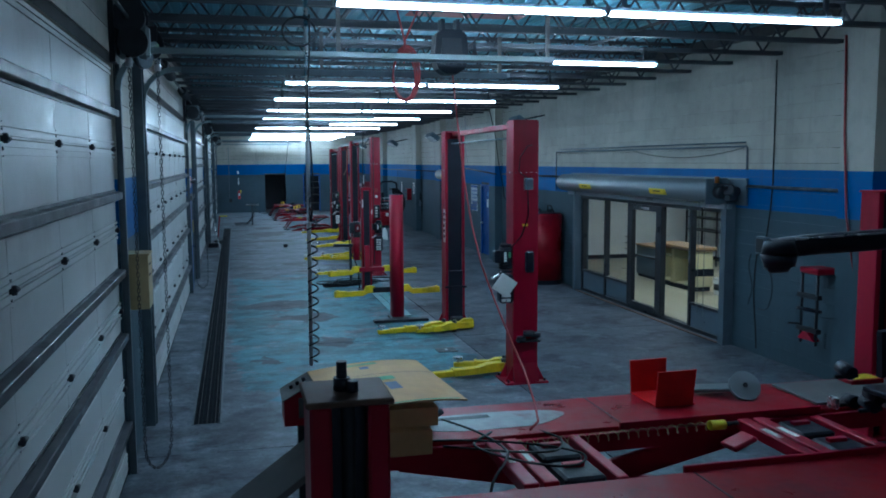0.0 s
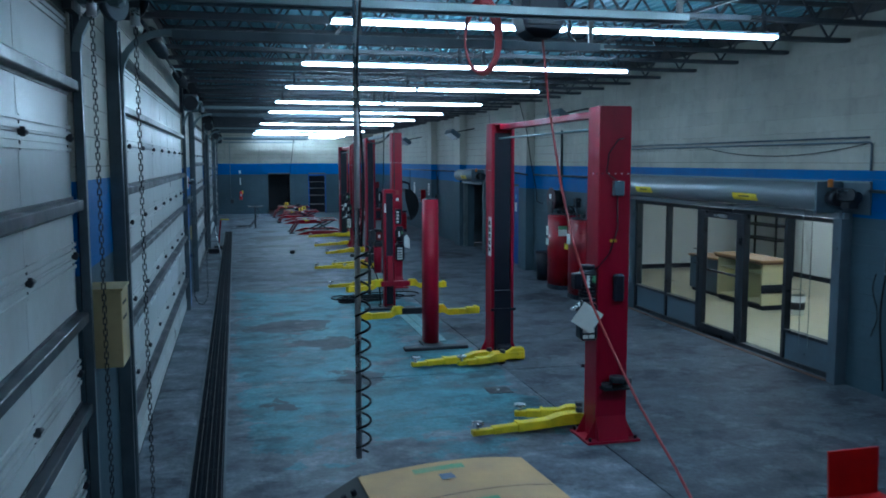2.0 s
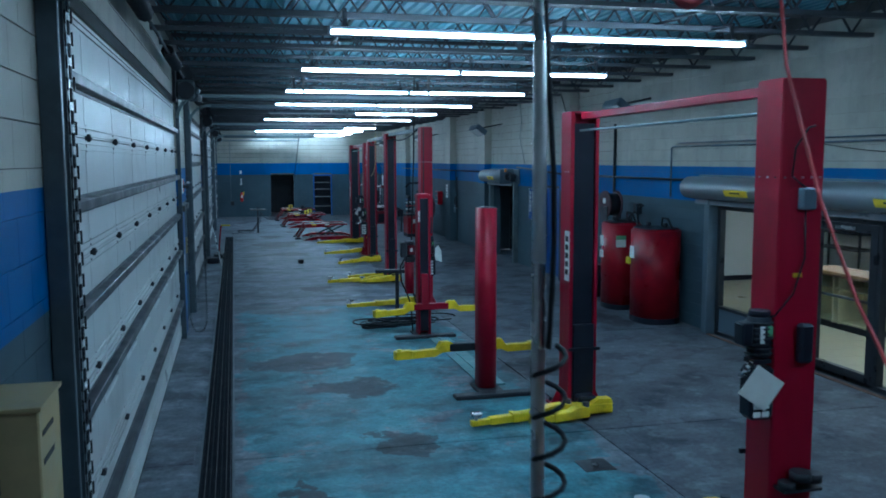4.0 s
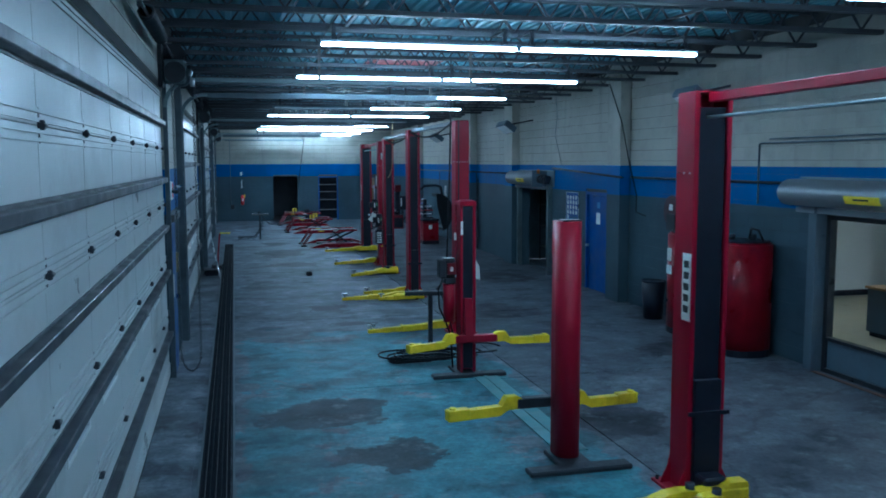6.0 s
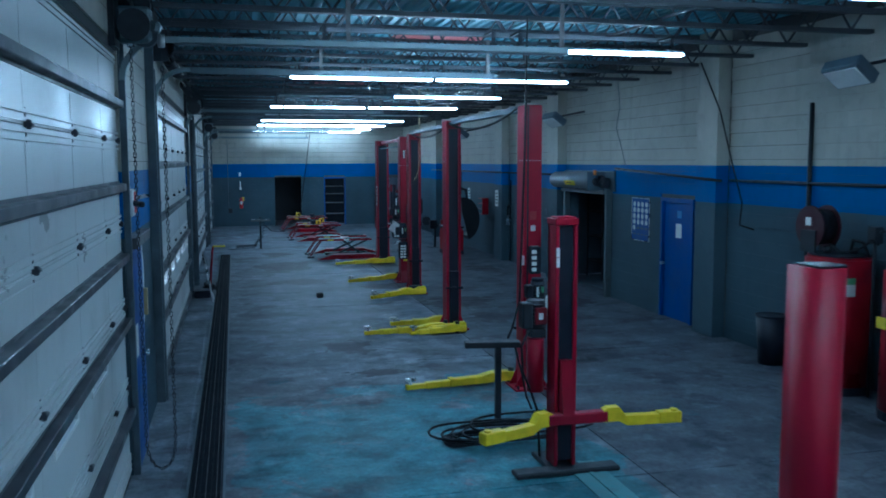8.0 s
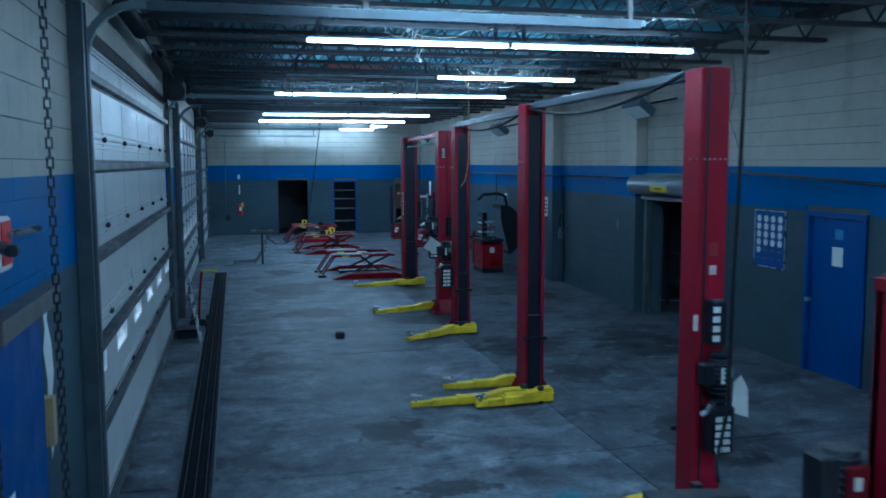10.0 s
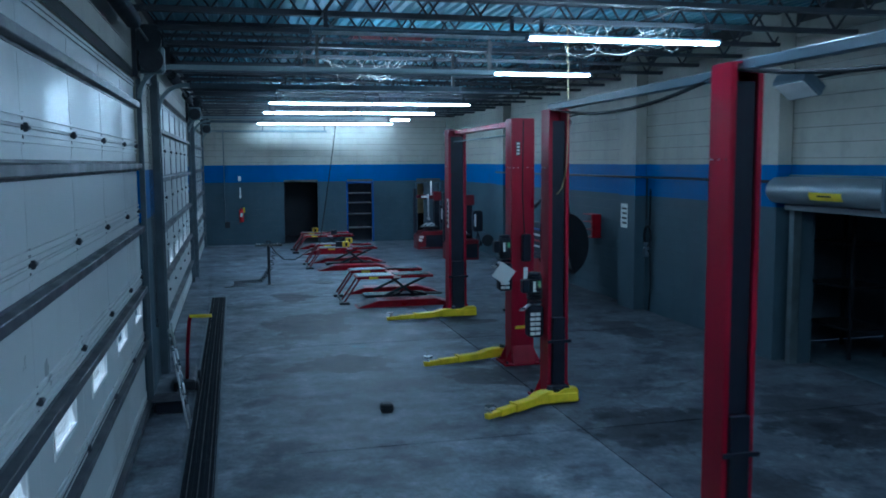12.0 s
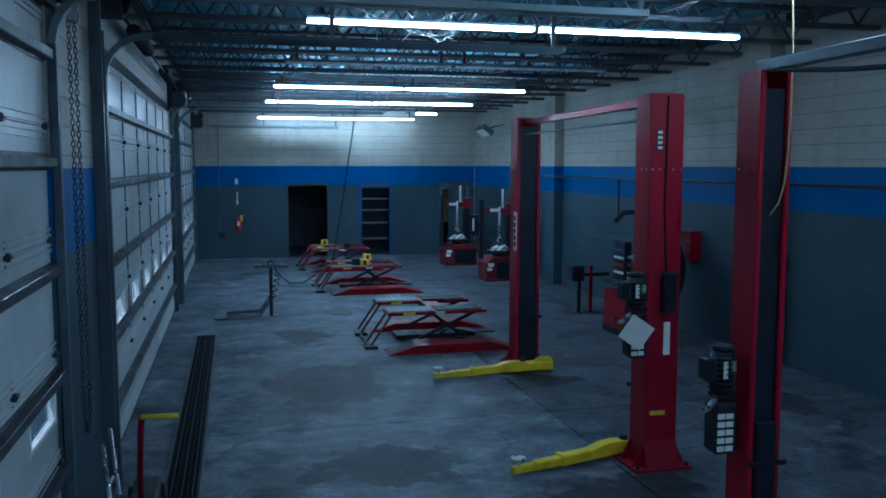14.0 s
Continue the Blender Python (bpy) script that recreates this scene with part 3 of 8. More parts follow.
        part("track_angle", B((XW, XW + (0.11 if s < 0 else 0.05), yy + s * 0.045 - 0.010, yy + s * 0.045 + 0.010, 0, 3.9), (XW, XW + 0.012, yy + s * 0.045 - 0.045, yy + s * 0.045 + 0.045, 0, 3.9), (XW + 0.5, XW + 4.2, yy + s * 0.04 - 0.004, yy + s * 0.04 + 0.004, zt - 0.045, zt + 0.02)), M_POST, door, "slotted steel mounting angle")
        part("track_hanger", B((XW + 4.10, XW + 4.14, yy - 0.015, yy + 0.015, zt, JB), (XW + 2.0, XW + 2.04, yy - 0.015, yy + 0.015, zt, JB)), M_STRUT, door)
        bm = bmesh.new()
        cyl(bm, (XW + 0.16, yy - 0.05 * s, 4.17), (XW + 0.16, yy - 0.20 * s, 4.17), 0.145, 18)
        cyl(bm, (XW + 0.16, yy - 0.05 * s, 4.17), (XW + 0.16, yy - 0.07 * s, 4.17), 0.165, 18)
        part("cable_drum", bm, M_DARK, door, "dark cast cable drum")
        part("drum_bracket", B((XW, XW + 0.26, yy - 0.01, yy + 0.01, 4.0, 4.36), (XW, XW + 0.02, yy - 0.10, yy + 0.10, 3.95, 4.40)), M_DARK, door)
    bm = bmesh.new()
    cyl(bm, (XW + 0.16, y0, 4.17), (XW + 0.16, y1, 4.17), 0.016, 8)
    part("shaft", bm, M_DARK, door)
    for c in ((y0 * 0.72 + y1 * 0.28), (y0 * 0.28 + y1 * 0.72)):
        bm = bmesh.new()
        tube(bm, helix((XW + 0.16, c - 0.8, 4.17), (XW + 0.16, c + 0.8, 4.17), 0.062, 40, 8), 0.018, 5)
        part("torsion_spring", bm, M_DARK, door, "black torsion spring")
    return door


for k, (a, b) in enumerate(W_DOORS):
    overhead_door(a, b, FIRST[k], PITCH[k], ("wide white sectional overhead door with steel struts, closed" if k == 1 else "wide white sectional overhead door with small windows, closed"), STRUTS[k], *PANES[k])


def link_run(ch, pts):
    """Flat links, turned by quarter, along a line of points."""
    bm = bmesh.new()
    pts = [Vector(p) for p in pts]
    k = 0
    for a, b in zip(pts, pts[1:]):
        n = max(1, round((b - a).length / 0.036))
        d = (b - a) / n
        side = Vector((1, 0, 0)) if abs(d.normalized().x) < 0.9 else Vector((0, 1, 0))
        for i in range(n):
            o = d.cross(side).normalized() * 0.010 if k % 2 else side * 0.010
            p, q = a + d * i, a + d * (i + 1.25)
            for sg in (-1, 1):
                obox(bm, p + o * sg, q + o * sg, 0.006, 0.006)
            k += 1
    part("chain_run", bm, M_DARK, ch)


def hand_chain(p1, p2, z1, floor_z):
    """A hand chain loop: two runs down from the wheel, met by a slack bend."""
    ch = thing("hoist_chain", p1[0], p1[1], floor_z, "steel hand chain hanging beside an overhead door", "chain", "hand chains")
    lo = floor_z + 0.25
    link_run(ch, [(*p1, z1), (*p1, lo)])
    link_run(ch, [(*p2, z1), (*p2, lo)])
    m = [((p1[0] + p2[0]) / 2 + (p1[0] - p2[0]) / 2 * math.cos(a), (p1[1] + p2[1]) / 2 + (p1[1] - p2[1]) / 2 * math.cos(a), lo - 0.25 * math.sin(a)) for a in [math.pi * i / 8 for i in range(9)]]
    link_run(ch, m)
    d = (Vector((*p2, 0)) - Vector((*p1, 0)))
    c = Vector((*p1, z1 + 0.05)) + d / 2
    ax = Vector((-d.y, d.x, 0)).normalized() * 0.025
    bm = bmesh.new()
    cyl(bm, c - ax, c + ax, 0.11, 18)
    part("pocket_wheel", bm, M_POST, ch, "dark cast chain wheel")
    bm = bmesh.new()
    obox(bm, (*p1, z1 + 0.09), (*p2, z1 + 0.15), 0.10, 0.11, bevel=0.03)
    part("chain_guard", bm, M_TRACK, ch, "galvanised chain guard")
    part("wall_bracket", B((XW - 0.02, c.x, c.y - 0.02, c.y + 0.02, z1 + 0.06, z1 + 0.10)), M_DARK, ch)
    for q in (p1, p2):
        bm = bmesh.new()
        cyl(bm, (*q, z1 - 0.06), (*q, z1 + 0.05), 0.03, 8)
        part("chain_guide", bm, M_CHROME, ch)
    return ch


hand_chain((-0.14, 6.80), (0.07, 7.13), 3.80, 0.05)
hand_chain((0.10, 17.95), (-0.15, 18.02), 3.85, 0.16)
hand_chain((XW + 0.10, 29.2), (XW + 0.10, 29.42), 3.80, 0.9)


def hoist(y):
    h = thing("chain_hoist", XW + 0.2, y, 4.0, "grey chain hoist gearbox on the door shaft", "hoist", "door hoists")
    bm = bmesh.new()
    box(bm, XW + 0.05, XW + 0.33, y - 0.09, y + 0.09, 3.82, 4.12, bevel=0.03)
    cyl(bm, (XW + 0.19, y - 0.14, 3.95), (XW + 0.19, y + 0.14, 3.95), 0.09, 14)
    part("gearbox", bm, M_TRACK, h)
    bm = bmesh.new()
    cyl(bm, (XW + 0.2, y - 0.20, 3.95), (XW + 0.2, y - 0.14, 3.95), 0.13, 18)
    part("sprocket", bm, M_DARK, h)
    part("bracket", B((XW, XW + 0.05, y - 0.16, y + 0.16, 3.78, 4.3)), M_DARK, h)


for y_ in (6.95, 18.0, 28.9, 39.5, 48.2):
    hoist(y_)

# ---- trench drain ----
drain = tagged(new("trench_drain"), "long black slotted trench drain set in the floor", "drain")
drain.location = (0.3, 22.8, 0)
part("frame", B((0.18, 0.2, 8.37, 37.33, -0.012, 0.003), (0.49, 0.51, 8.37, 37.33, -0.012, 0.003), (0.18, 0.51, 8.37, 8.39, -0.011, 0.003), (0.18, 0.51, 37.31, 37.33, -0.011, 0.003)), M_POST, drain, "dark steel edge frame")
part("channel", B((0.2, 0.49, 8.39, 37.31, -0.0118, -0.008)), M_BLACK, drain)
bm = bmesh.new()
L = 0.925
for x0, x1 in ((0.203, 0.215), (0.291, 0.301), (0.386, 0.396), (0.475, 0.487)):
    box(bm, x0, x1, 8.395, 8.395 + L, -0.007, 0.001)
for i in range(36):
    yy = 8.40 + i * L / 36
    box(bm, 0.215, 0.475, yy, yy + 0.010, -0.007, -0.001)
grate = part("grate", bm, M_GRATE, drain, "black cast iron grate panel")
for i in range(1, 31):
    o = new("grate", grate.data)
    o.parent = drain
    o.location = (0, i * 0.9329, 0)
bm = bmesh.new()
for x0 in (0.251, 0.343, 0.433):
    box(bm, x0, x0 + 0.004, 8.39, 37.31, -0.006, 0.0015)
part("bright_wire", bm, M_STRUT, drain, "pale wear line along the grates")

# ---- strip lights ----
def strip_light(x, y, lit, length=2.325):
    s = thing("strip_light", x, y, 4.16, "twin-tube fluorescent strip light hung under the joists, " + ("lit" if lit else "unlit"), "light", "ceiling strip lights")
    bm = bmesh.new()
    prism(bm, [(y - 0.010, 4.198), (y - 0.03, 4.212), (y - 0.03, 4.235), (y + 0.03, 4.235), (y + 0.03, 4.212), (y + 0.010, 4.198)], x - length / 2, x + length / 2, "x")
    part("housing", bm, M_GREY, s, "grey painted lamp housing")
    for dy in (-0.032, 0.032):
        bm = bmesh.new()
        cyl(bm, (x - length / 2 + 0.03, y + dy, 4.185), (x + length / 2 - 0.03, y + dy, 4.183), 0.016, 8)
        # rows between y 40 and 47 get extra strength for the end wall
        part("tube", bm, (M_TUBEBOOST if 40 < y < 47 else M_TUBE) if lit else M_TUBEOFF, s, "glowing tube" if lit else "dark tube")
    for sgn in (-1, 1):
        e, g = x + sgn * (length / 2 - 0.01), x + sgn * length * 0.43
        part("end_cap", B((e - 0.012, e + 0.012, y - 0.05, y + 0.05, 4.164, 4.24), bevel=0.006), M_GREY, s)
        bm = bmesh.new()
        box(bm, g - 0.022, g + 0.022, y - 0.012, y + 0.012, 4.233, JB + 0.06)
        box(bm, g - 0.03, g + 0.03, y - 0.05, y + 0.05, 4.233, 4.262)
        yj = -5.3 + 1.235 * round((y + 5.3) / 1.235)
        obox(bm, (g, min(y, yj) - 0.03, JB + 0.045), (g, max(y, yj) + 0.03, JB + 0.045), 0.035, 0.02)
        part("hanger", bm, M_DARK, s, "dark strap hanger")
    return nudge(s, dz=-0.034)


# row at -4.95 is unseen behind the camera, added to light south-facing sides
LAMPS = [(-4.95, 1, 0), (5.70, 1, 1), (9.25, 1, 1), (12.75, 1, 1), (16.42, 1, 1), (20.22, 1, 1), (24.05, 1, 1), (27.75, 0, 1), (31.40, 1, 1), (34.80, 0, 0), (38.40, 1, 1), (42.05, 1, 1), (48.50, 1, 1)]
for y_, a_, b_ in LAMPS:
    strip_light(2.695, y_, a_)
    strip_light(5.03, y_, b_)
strip_light(5.90, 45.6, 1, length=0.62)


# ---- two-post lifts ----
def obox_bm(a, b, w, h):
    bm = bmesh.new()
    obox(bm, a, b, w, h)
    return bm


def lift_arm(parent, root, tip, z, name="arm", wide=0.12, pad=True):
    """A telescoping arm: base tube with a low cranked knuckle, two thinner tubes drawn out of it, a pad at the tip."""
    r, t = Vector((*root, z)), Vector((*tip, z))
    d = (t - r).normalized()
    L = (t - r).length
    side = Vector((-d.y, d.x, 0))
    bm = bmesh.new()
    obox(bm, r + d * L * 0.24 - Vector((0, 0, 0.012)), r + d * L * 0.60 - Vector((0, 0, 0.022)), wide, 0.095, bevel=0.010)
    web = [(-0.03, -0.05), (-0.03, 0.055), (0.08, 0.072), (0.20, 0.066), (0.31, 0.032), (0.31, -0.055)]
    lo = [bm.verts.new(r + d * L * q + Vector((0, 0, h)) - side * wide * 0.52) for q, h in web]
    hi = [bm.verts.new(r + d * L * q + Vector((0, 0, h)) + side * wide * 0.52) for q, h in web]
    bm.faces.new(lo)
    bm.faces.new(hi[::-1])
    for i in range(len(web)):
        j = (i + 1) % len(web)
        bm.faces.new((lo[j], lo[i], hi[i], hi[j]))
    arm = part(name, bm, M_YEL, parent, "yellow painted swing arm")
    bm = bmesh.new()
    obox(bm, r + d * L * 0.55 - Vector((0, 0, 0.024)), r + d * L * 0.82 - Vector((0, 0, 0.028)), wide * 0.80, 0.078, bevel=0.008)
    part("extension", bm, M_YEL, arm)
    bm = bmesh.new()
    obox(bm, r + d * L * 0.76 - Vector((0, 0, 0.030)), t - Vector((0, 0, 0.034)), wide * 0.62, 0.060, bevel=0.007)
    part("extension", bm, M_YEL, arm)
    bm = bmesh.new()
    e = r + d * L * 0.28 - side * (wide * 0.5 + 0.03) - Vector((0, 0, 0.03))
    cyl(bm, e - d * 0.13, e + d * 0.13, 0.026, 10)
    part("arm_lock", bm, M_GREY, arm, "grey arm lock cylinder")
    part("rub_plate", obox_bm(r + d * L * 0.56 + Vector((0, 0, 0.030)), r + d * L * 0.60 + Vector((0, 0, 0.029)), wide * 1.06, 0.010), M_YEL, arm)
    if pad:
        bm = bmesh.new()
        p = t - d * 0.06
        cyl(bm, p + Vector((0, 0, -0.02)), p + Vector((0, 0, 0.050)), 0.020, 8)
        cyl(bm, p + Vector((0, 0, 0.050)), p + Vector((0, 0, 0.075)), 0.066, 12)
        part("pad", bm, M_CHROME, arm, "round screw pad")
    bm = bmesh.new()
    cyl(bm, r + Vector((0, 0, -0.09)), r + Vector((0, 0, 0.11)), 0.040, 10)
    part("pivot_pin", bm, M_DARK, arm)
    return arm


def lift_column(parent, x, y, h, face, w=0.30, d=0.34, label=""):
    """A C-section column, its open side towards face (+1: north, -1: south), on a flared base plate."""
    t = 0.022
    s = face
    yb, yo = y - s * d / 2, y + s * d / 2
    bm = bmesh.new()
    lips = 0.042
    pr = [(x - w / 2, yb), (x + w / 2, yb), (x + w / 2, yo), (x + w / 2 - lips, yo), (x + w / 2 - lips, yo - s * t), (x + w / 2 - t, yo - s * t), (x + w / 2 - t, yb + s * t), (x - w / 2 + t, yb + s * t), (x - w / 2 + t, yo - s * t), (x - w / 2 + lips, yo - s * t), (x - w / 2 + lips, yo), (x - w / 2, yo)]
    prism(bm, pr, 0.02, h, "z")
    bmesh.ops.bevel(bm, geom=[e for e in bm.edges if abs(e.verts[0].co.z - e.verts[1].co.z) > 1], offset=0.008, segments=2, affect="EDGES")
    col = part("column", bm, M_RED, parent, label or "red painted steel column")
    bm = bmesh.new()
    box(bm, x - w / 2 - 0.12, x + w / 2 + 0.12, min(yb - s * 0.10, yo + s * 0.08), max(yb - s * 0.10, yo + s * 0.08), 0.0, 0.022)
    part("base_plate", bm, M_RED, col, "flared base plate")
    for sx in (-1, 1):
        for yy in (yb + s * 0.02, yo - s * 0.03):
            g = bmesh.new()
            prism(g, [(x + sx * w / 2, 0.02), (x + sx * (w / 2 + 0.10), 0.02), (x + sx * w / 2, 0.22)], yy - 0.008, yy + 0.008, "y")
            part("gusset", g, M_RED, col)
    g = bmesh.new()
    prism(g, [(yb, 0.02), (yb - s * 0.09, 0.02), (yb, 0.26)], x - w / 2 + 0.004, x + w / 2 - 0.004, "x")
    part("back_flare", g, M_RED, col)
    for sx in (-1, 1):
        for yy in (yb - s * 0.06, yo + s * 0.05):
            bm = bmesh.new()
            cyl(bm, (x + sx * (w / 2 + 0.08), yy, 0.022), (x + sx * (w / 2 + 0.08), yy, 0.06), 0.016, 6)
            part("anchor_bolt", bm, M_DARK, col)
    # carriage and slider inside the channel
    part("slider", B((x - w / 2 + lips + 0.006, x + w / 2 - lips - 0.006, min(yb + s * 0.03, yo - s * 0.03), max(yb + s * 0.03, yo - s * 0.03), 0.10, h - 0.12)), M_BLK_PAINT, col, "black greased slider in the channel")
    bm = bmesh.new()
    box(bm, x - w / 2 + lips + 0.004, x + w / 2 - lips - 0.004, min(yo - s * 0.03, yo + s * 0.03), max(yo - s * 0.03, yo + s * 0.03), 0.10, 1.0, bevel=0.006)
    box(bm, x - w / 2 - 0.02, x + w / 2 + 0.02, min(yo + s * 0.03, yo + s * 0.05), max(yo + s * 0.03, yo + s * 0.05), 0.70, 0.735)
    part("carriage", bm, M_BLK_PAINT, col, "black lifting carriage")
    part("top_plate", B((x - w / 2 + 0.01, x + w / 2 - 0.01, min(yb, yo) + 0.01, max(yb, yo) - 0.01, h, h + 0.012)), M_RED, col)
    # bolted column extension seam
    spots = [((x - w / 2 + 0.03 + k * (w - 0.06) / 4, yb), (0, -s)) for k in range(5)] + [((x + sx * w / 2, yb + s * (0.05 + 0.09 * k)), (sx, 0)) for sx in (-1, 1) for k in range(3)]
    for (bx_, by_), (nx, ny) in spots:
        bm = bmesh.new()
        cyl(bm, (bx_, by_, h - 0.66), (bx_ + nx * 0.008, by_ + ny * 0.008, h - 0.66), 0.008, 6)
        part("bolt", bm, M_CHROME, col)
    return col


def lift_carriage_block(parent, x0, x1, y, z=0.085):
    bm = bmesh.new()
    box(bm, x0 + 0.12, x1, y - 0.070, y + 0.070, z - 0.065, z + 0.055, bevel=0.015)
    prism(bm, [(x1 - 0.26, z + 0.05), (x1 - 0.17, z + 0.10), (x1 - 0.02, z + 0.10), (x1, z + 0.05)], y - 0.06, y + 0.06, "y")
    part("arm_yoke", bm, M_YEL, parent, "yellow arm yoke at the carriage")


def power_unit(parent, x, y, z, s=1, sheet=True):
    """Motor over pump block over reservoir, on a column's side."""
    bm = bmesh.new()
    box(bm, x - 0.07, x + 0.07, y - 0.06, y + 0.06, z + 0.35, z + 0.38)
    cyl(bm, (x, y, z + 0.40), (x, y, z + 0.68), 0.085, 16)
    cyl(bm, (x, y, z + 0.68), (x, y, z + 0.72), 0.075, 16)
    box(bm, x - 0.16, x - 0.075, y - 0.06, y + 0.06, z + 0.48, z + 0.64, bevel=0.012)
    pu = part("power_unit", bm, M_BLK_PAINT, parent, "black electric hydraulic power unit")
    bm = bmesh.new()
    box(bm, x - 0.095, x + 0.095, y - 0.085, y + 0.085, z - 0.05, z + 0.33, bevel=0.03)
    part("reservoir", bm, M_BLK_PAINT, pu, "black oil reservoir")
    bm = bmesh.new()
    obox(bm, (x - 0.05, y - 0.02, z + 0.36), (x - 0.17, y - 0.1, z + 0.30), 0.025, 0.03)
    cyl(bm, (x - 0.17, y - 0.1, z + 0.30), (x - 0.22, y - 0.13, z + 0.30), 0.018, 8)
    part("release_lever", bm, M_CHROME, pu)
    for k in range(5):
        for xx in (x - 0.078, x - 0.012):
            part("label_bar", B((xx, xx + 0.056, y - 0.090, y - 0.0855, z - 0.02 + k * 0.058, z + k * 0.058 + 0.018)), M_PAPER, pu)
    part("label_bar", B((x - 0.045, x - 0.012, y - 0.092, y - 0.0865, z + 0.50, z + 0.62)), M_PAPER, pu)
    part("label_bar", B((x + 0.012, x + 0.05, y - 0.092, y - 0.0865, z + 0.55, z + 0.62)), M_GREEN, pu)
    for k in range(7):
        bm = bmesh.new()
        cyl(bm, (x, y, z + 0.415 + k * 0.036), (x, y, z + 0.428 + k * 0.036), 0.097, 16)
        part("cooling_fin", bm, M_DARK, pu)
    if sheet:
        bm = bmesh.new()
        c = Vector((x - 0.05, y - 0.13, z + 0.20))
        u, v = Vector((0.165, -0.02, 0.03)), Vector((-0.03, 0.0, 0.165))
        q = [c + u, c + v, c - u, c - v]
        a = [bm.verts.new(p) for p in q] + [bm.verts.new(p + Vector((0.0, 0.006, 0))) for p in q]
        for f in ((0, 1, 2, 3), (7, 6, 5, 4), (0, 4, 5, 1), (1, 5, 6, 2), (2, 6, 7, 3), (3, 7, 4, 0)):
            bm.faces.new([a[i] for i in f])
        part("instruction_sheet", bm, M_PAPER, pu, "hanging white instruction sheet")
    return pu


def crossbar(parent, a, b, z, material, label, rod=True):
    bm = bmesh.new()
    obox(bm, (a[0], a[1], z), (b[0], b[1], z), 0.09, 0.075, bevel=0.006)
    part("overhead_beam", bm, material, parent, label)
    if rod:
        bm = bmesh.new()
        cyl(bm, (a[0] - 0.05, a[1], z - 0.16), (b[0] - 0.05, b[1], z - 0.16), 0.014, 8)
        part("shutoff_bar", bm, M_RAIL, parent, "padded overhead shutoff bar")


def cable(parent, name, pts, r, material, label=""):
    bm = bmesh.new()
    tube(bm, pts, r, 6)
    return part(name, bm, material, parent, label)


# first lift
A = thing("two_post_lift", 4.35, 11.2, 0, "red two-post car lift with yellow arms and red beam", "car lift", "two-post lifts")
c1 = lift_column(A, 4.365, 9.34, 3.41, 1, 0.34, 0.30)
c2 = lift_column(A, 4.42, 13.20, 3.40, -1, 0.34, 0.30)
crossbar(A, (4.365, 9.48), (4.42, 13.08), 3.36, M_RED, "red overhead beam")
lift_arm(A, (4.24, 9.72), (2.99, 9.58), 0.095)
lift_arm(A, (4.32, 9.92), (3.64, 10.14), 0.095)
lift_arm(A, (4.15, 12.82), (2.98, 12.66), 0.095)
lift_arm(A, (4.30, 12.66), (3.62, 12.58), 0.095)
lift_carriage_block(A, 3.85, 4.68, 12.84)
part("carriage_foot", B((4.31, 4.53, 12.86, 13.1, 0.06, 0.2), bevel=0.02), M_BLK_PAINT, A)
power_unit(A, 4.11, 9.25, 1.11)
part("lock_box", B((4.33, 4.44, 9.12, 9.188, 2.53, 2.68), bevel=0.01), M_GREY, c1, "grey switch box")
part("latch_cover", B((4.35, 4.46, 9.11, 9.188, 1.46, 1.74), bevel=0.02), M_BLK_PAINT, c1, "black latch cover")
part("warning_tag", B((4.32, 4.39, 9.184, 9.1885, 2.06, 2.09)), M_YLABEL, c1)
bm = bmesh.new()
cyl(bm, (4.38, 9.10, 0.64), (4.38, 9.10, 0.70), 0.075, 14)
cyl(bm, (4.48, 9.10, 0.62), (4.48, 9.10, 0.68), 0.065, 14)
cyl(bm, (4.28, 9.11, 0.58), (4.28, 9.11, 0.63), 0.06, 14)
box(bm, 4.23, 4.53, 9.06, 9.19, 0.56, 0.58)
part("adapter_rack", bm, M_DARK, c1, "rack of stacked pad adapters")
cable(A, "control_cable", [(4.44, 9.17, 3.10), (4.37, 9.14, 3.09), (4.27, 9.14, 2.95), (4.25, 9.14, 2.76), (4.34, 9.15, 2.70), (4.38, 9.16, 2.68)], 0.007, M_BLACK)
cable(A, "control_cable", [(4.38, 9.16, 2.53), (4.39, 9.16, 2.2), (4.30, 9.15, 1.95), (4.17, 9.16, 1.8), (4.13, 9.25, 1.78)], 0.007, M_BLACK)
part("brand_plate", B((4.242, 4.2485, 13.06, 13.19, 1.50, 2.07)), M_PAPER, c2, "white plate with dark upright lettering shapes")
for k in range(5):
    part("lettering_bar", B((4.2385, 4.2422, 13.085, 13.165, 1.57 + k * 0.095, 1.63 + k * 0.095)), M_INK, c2)

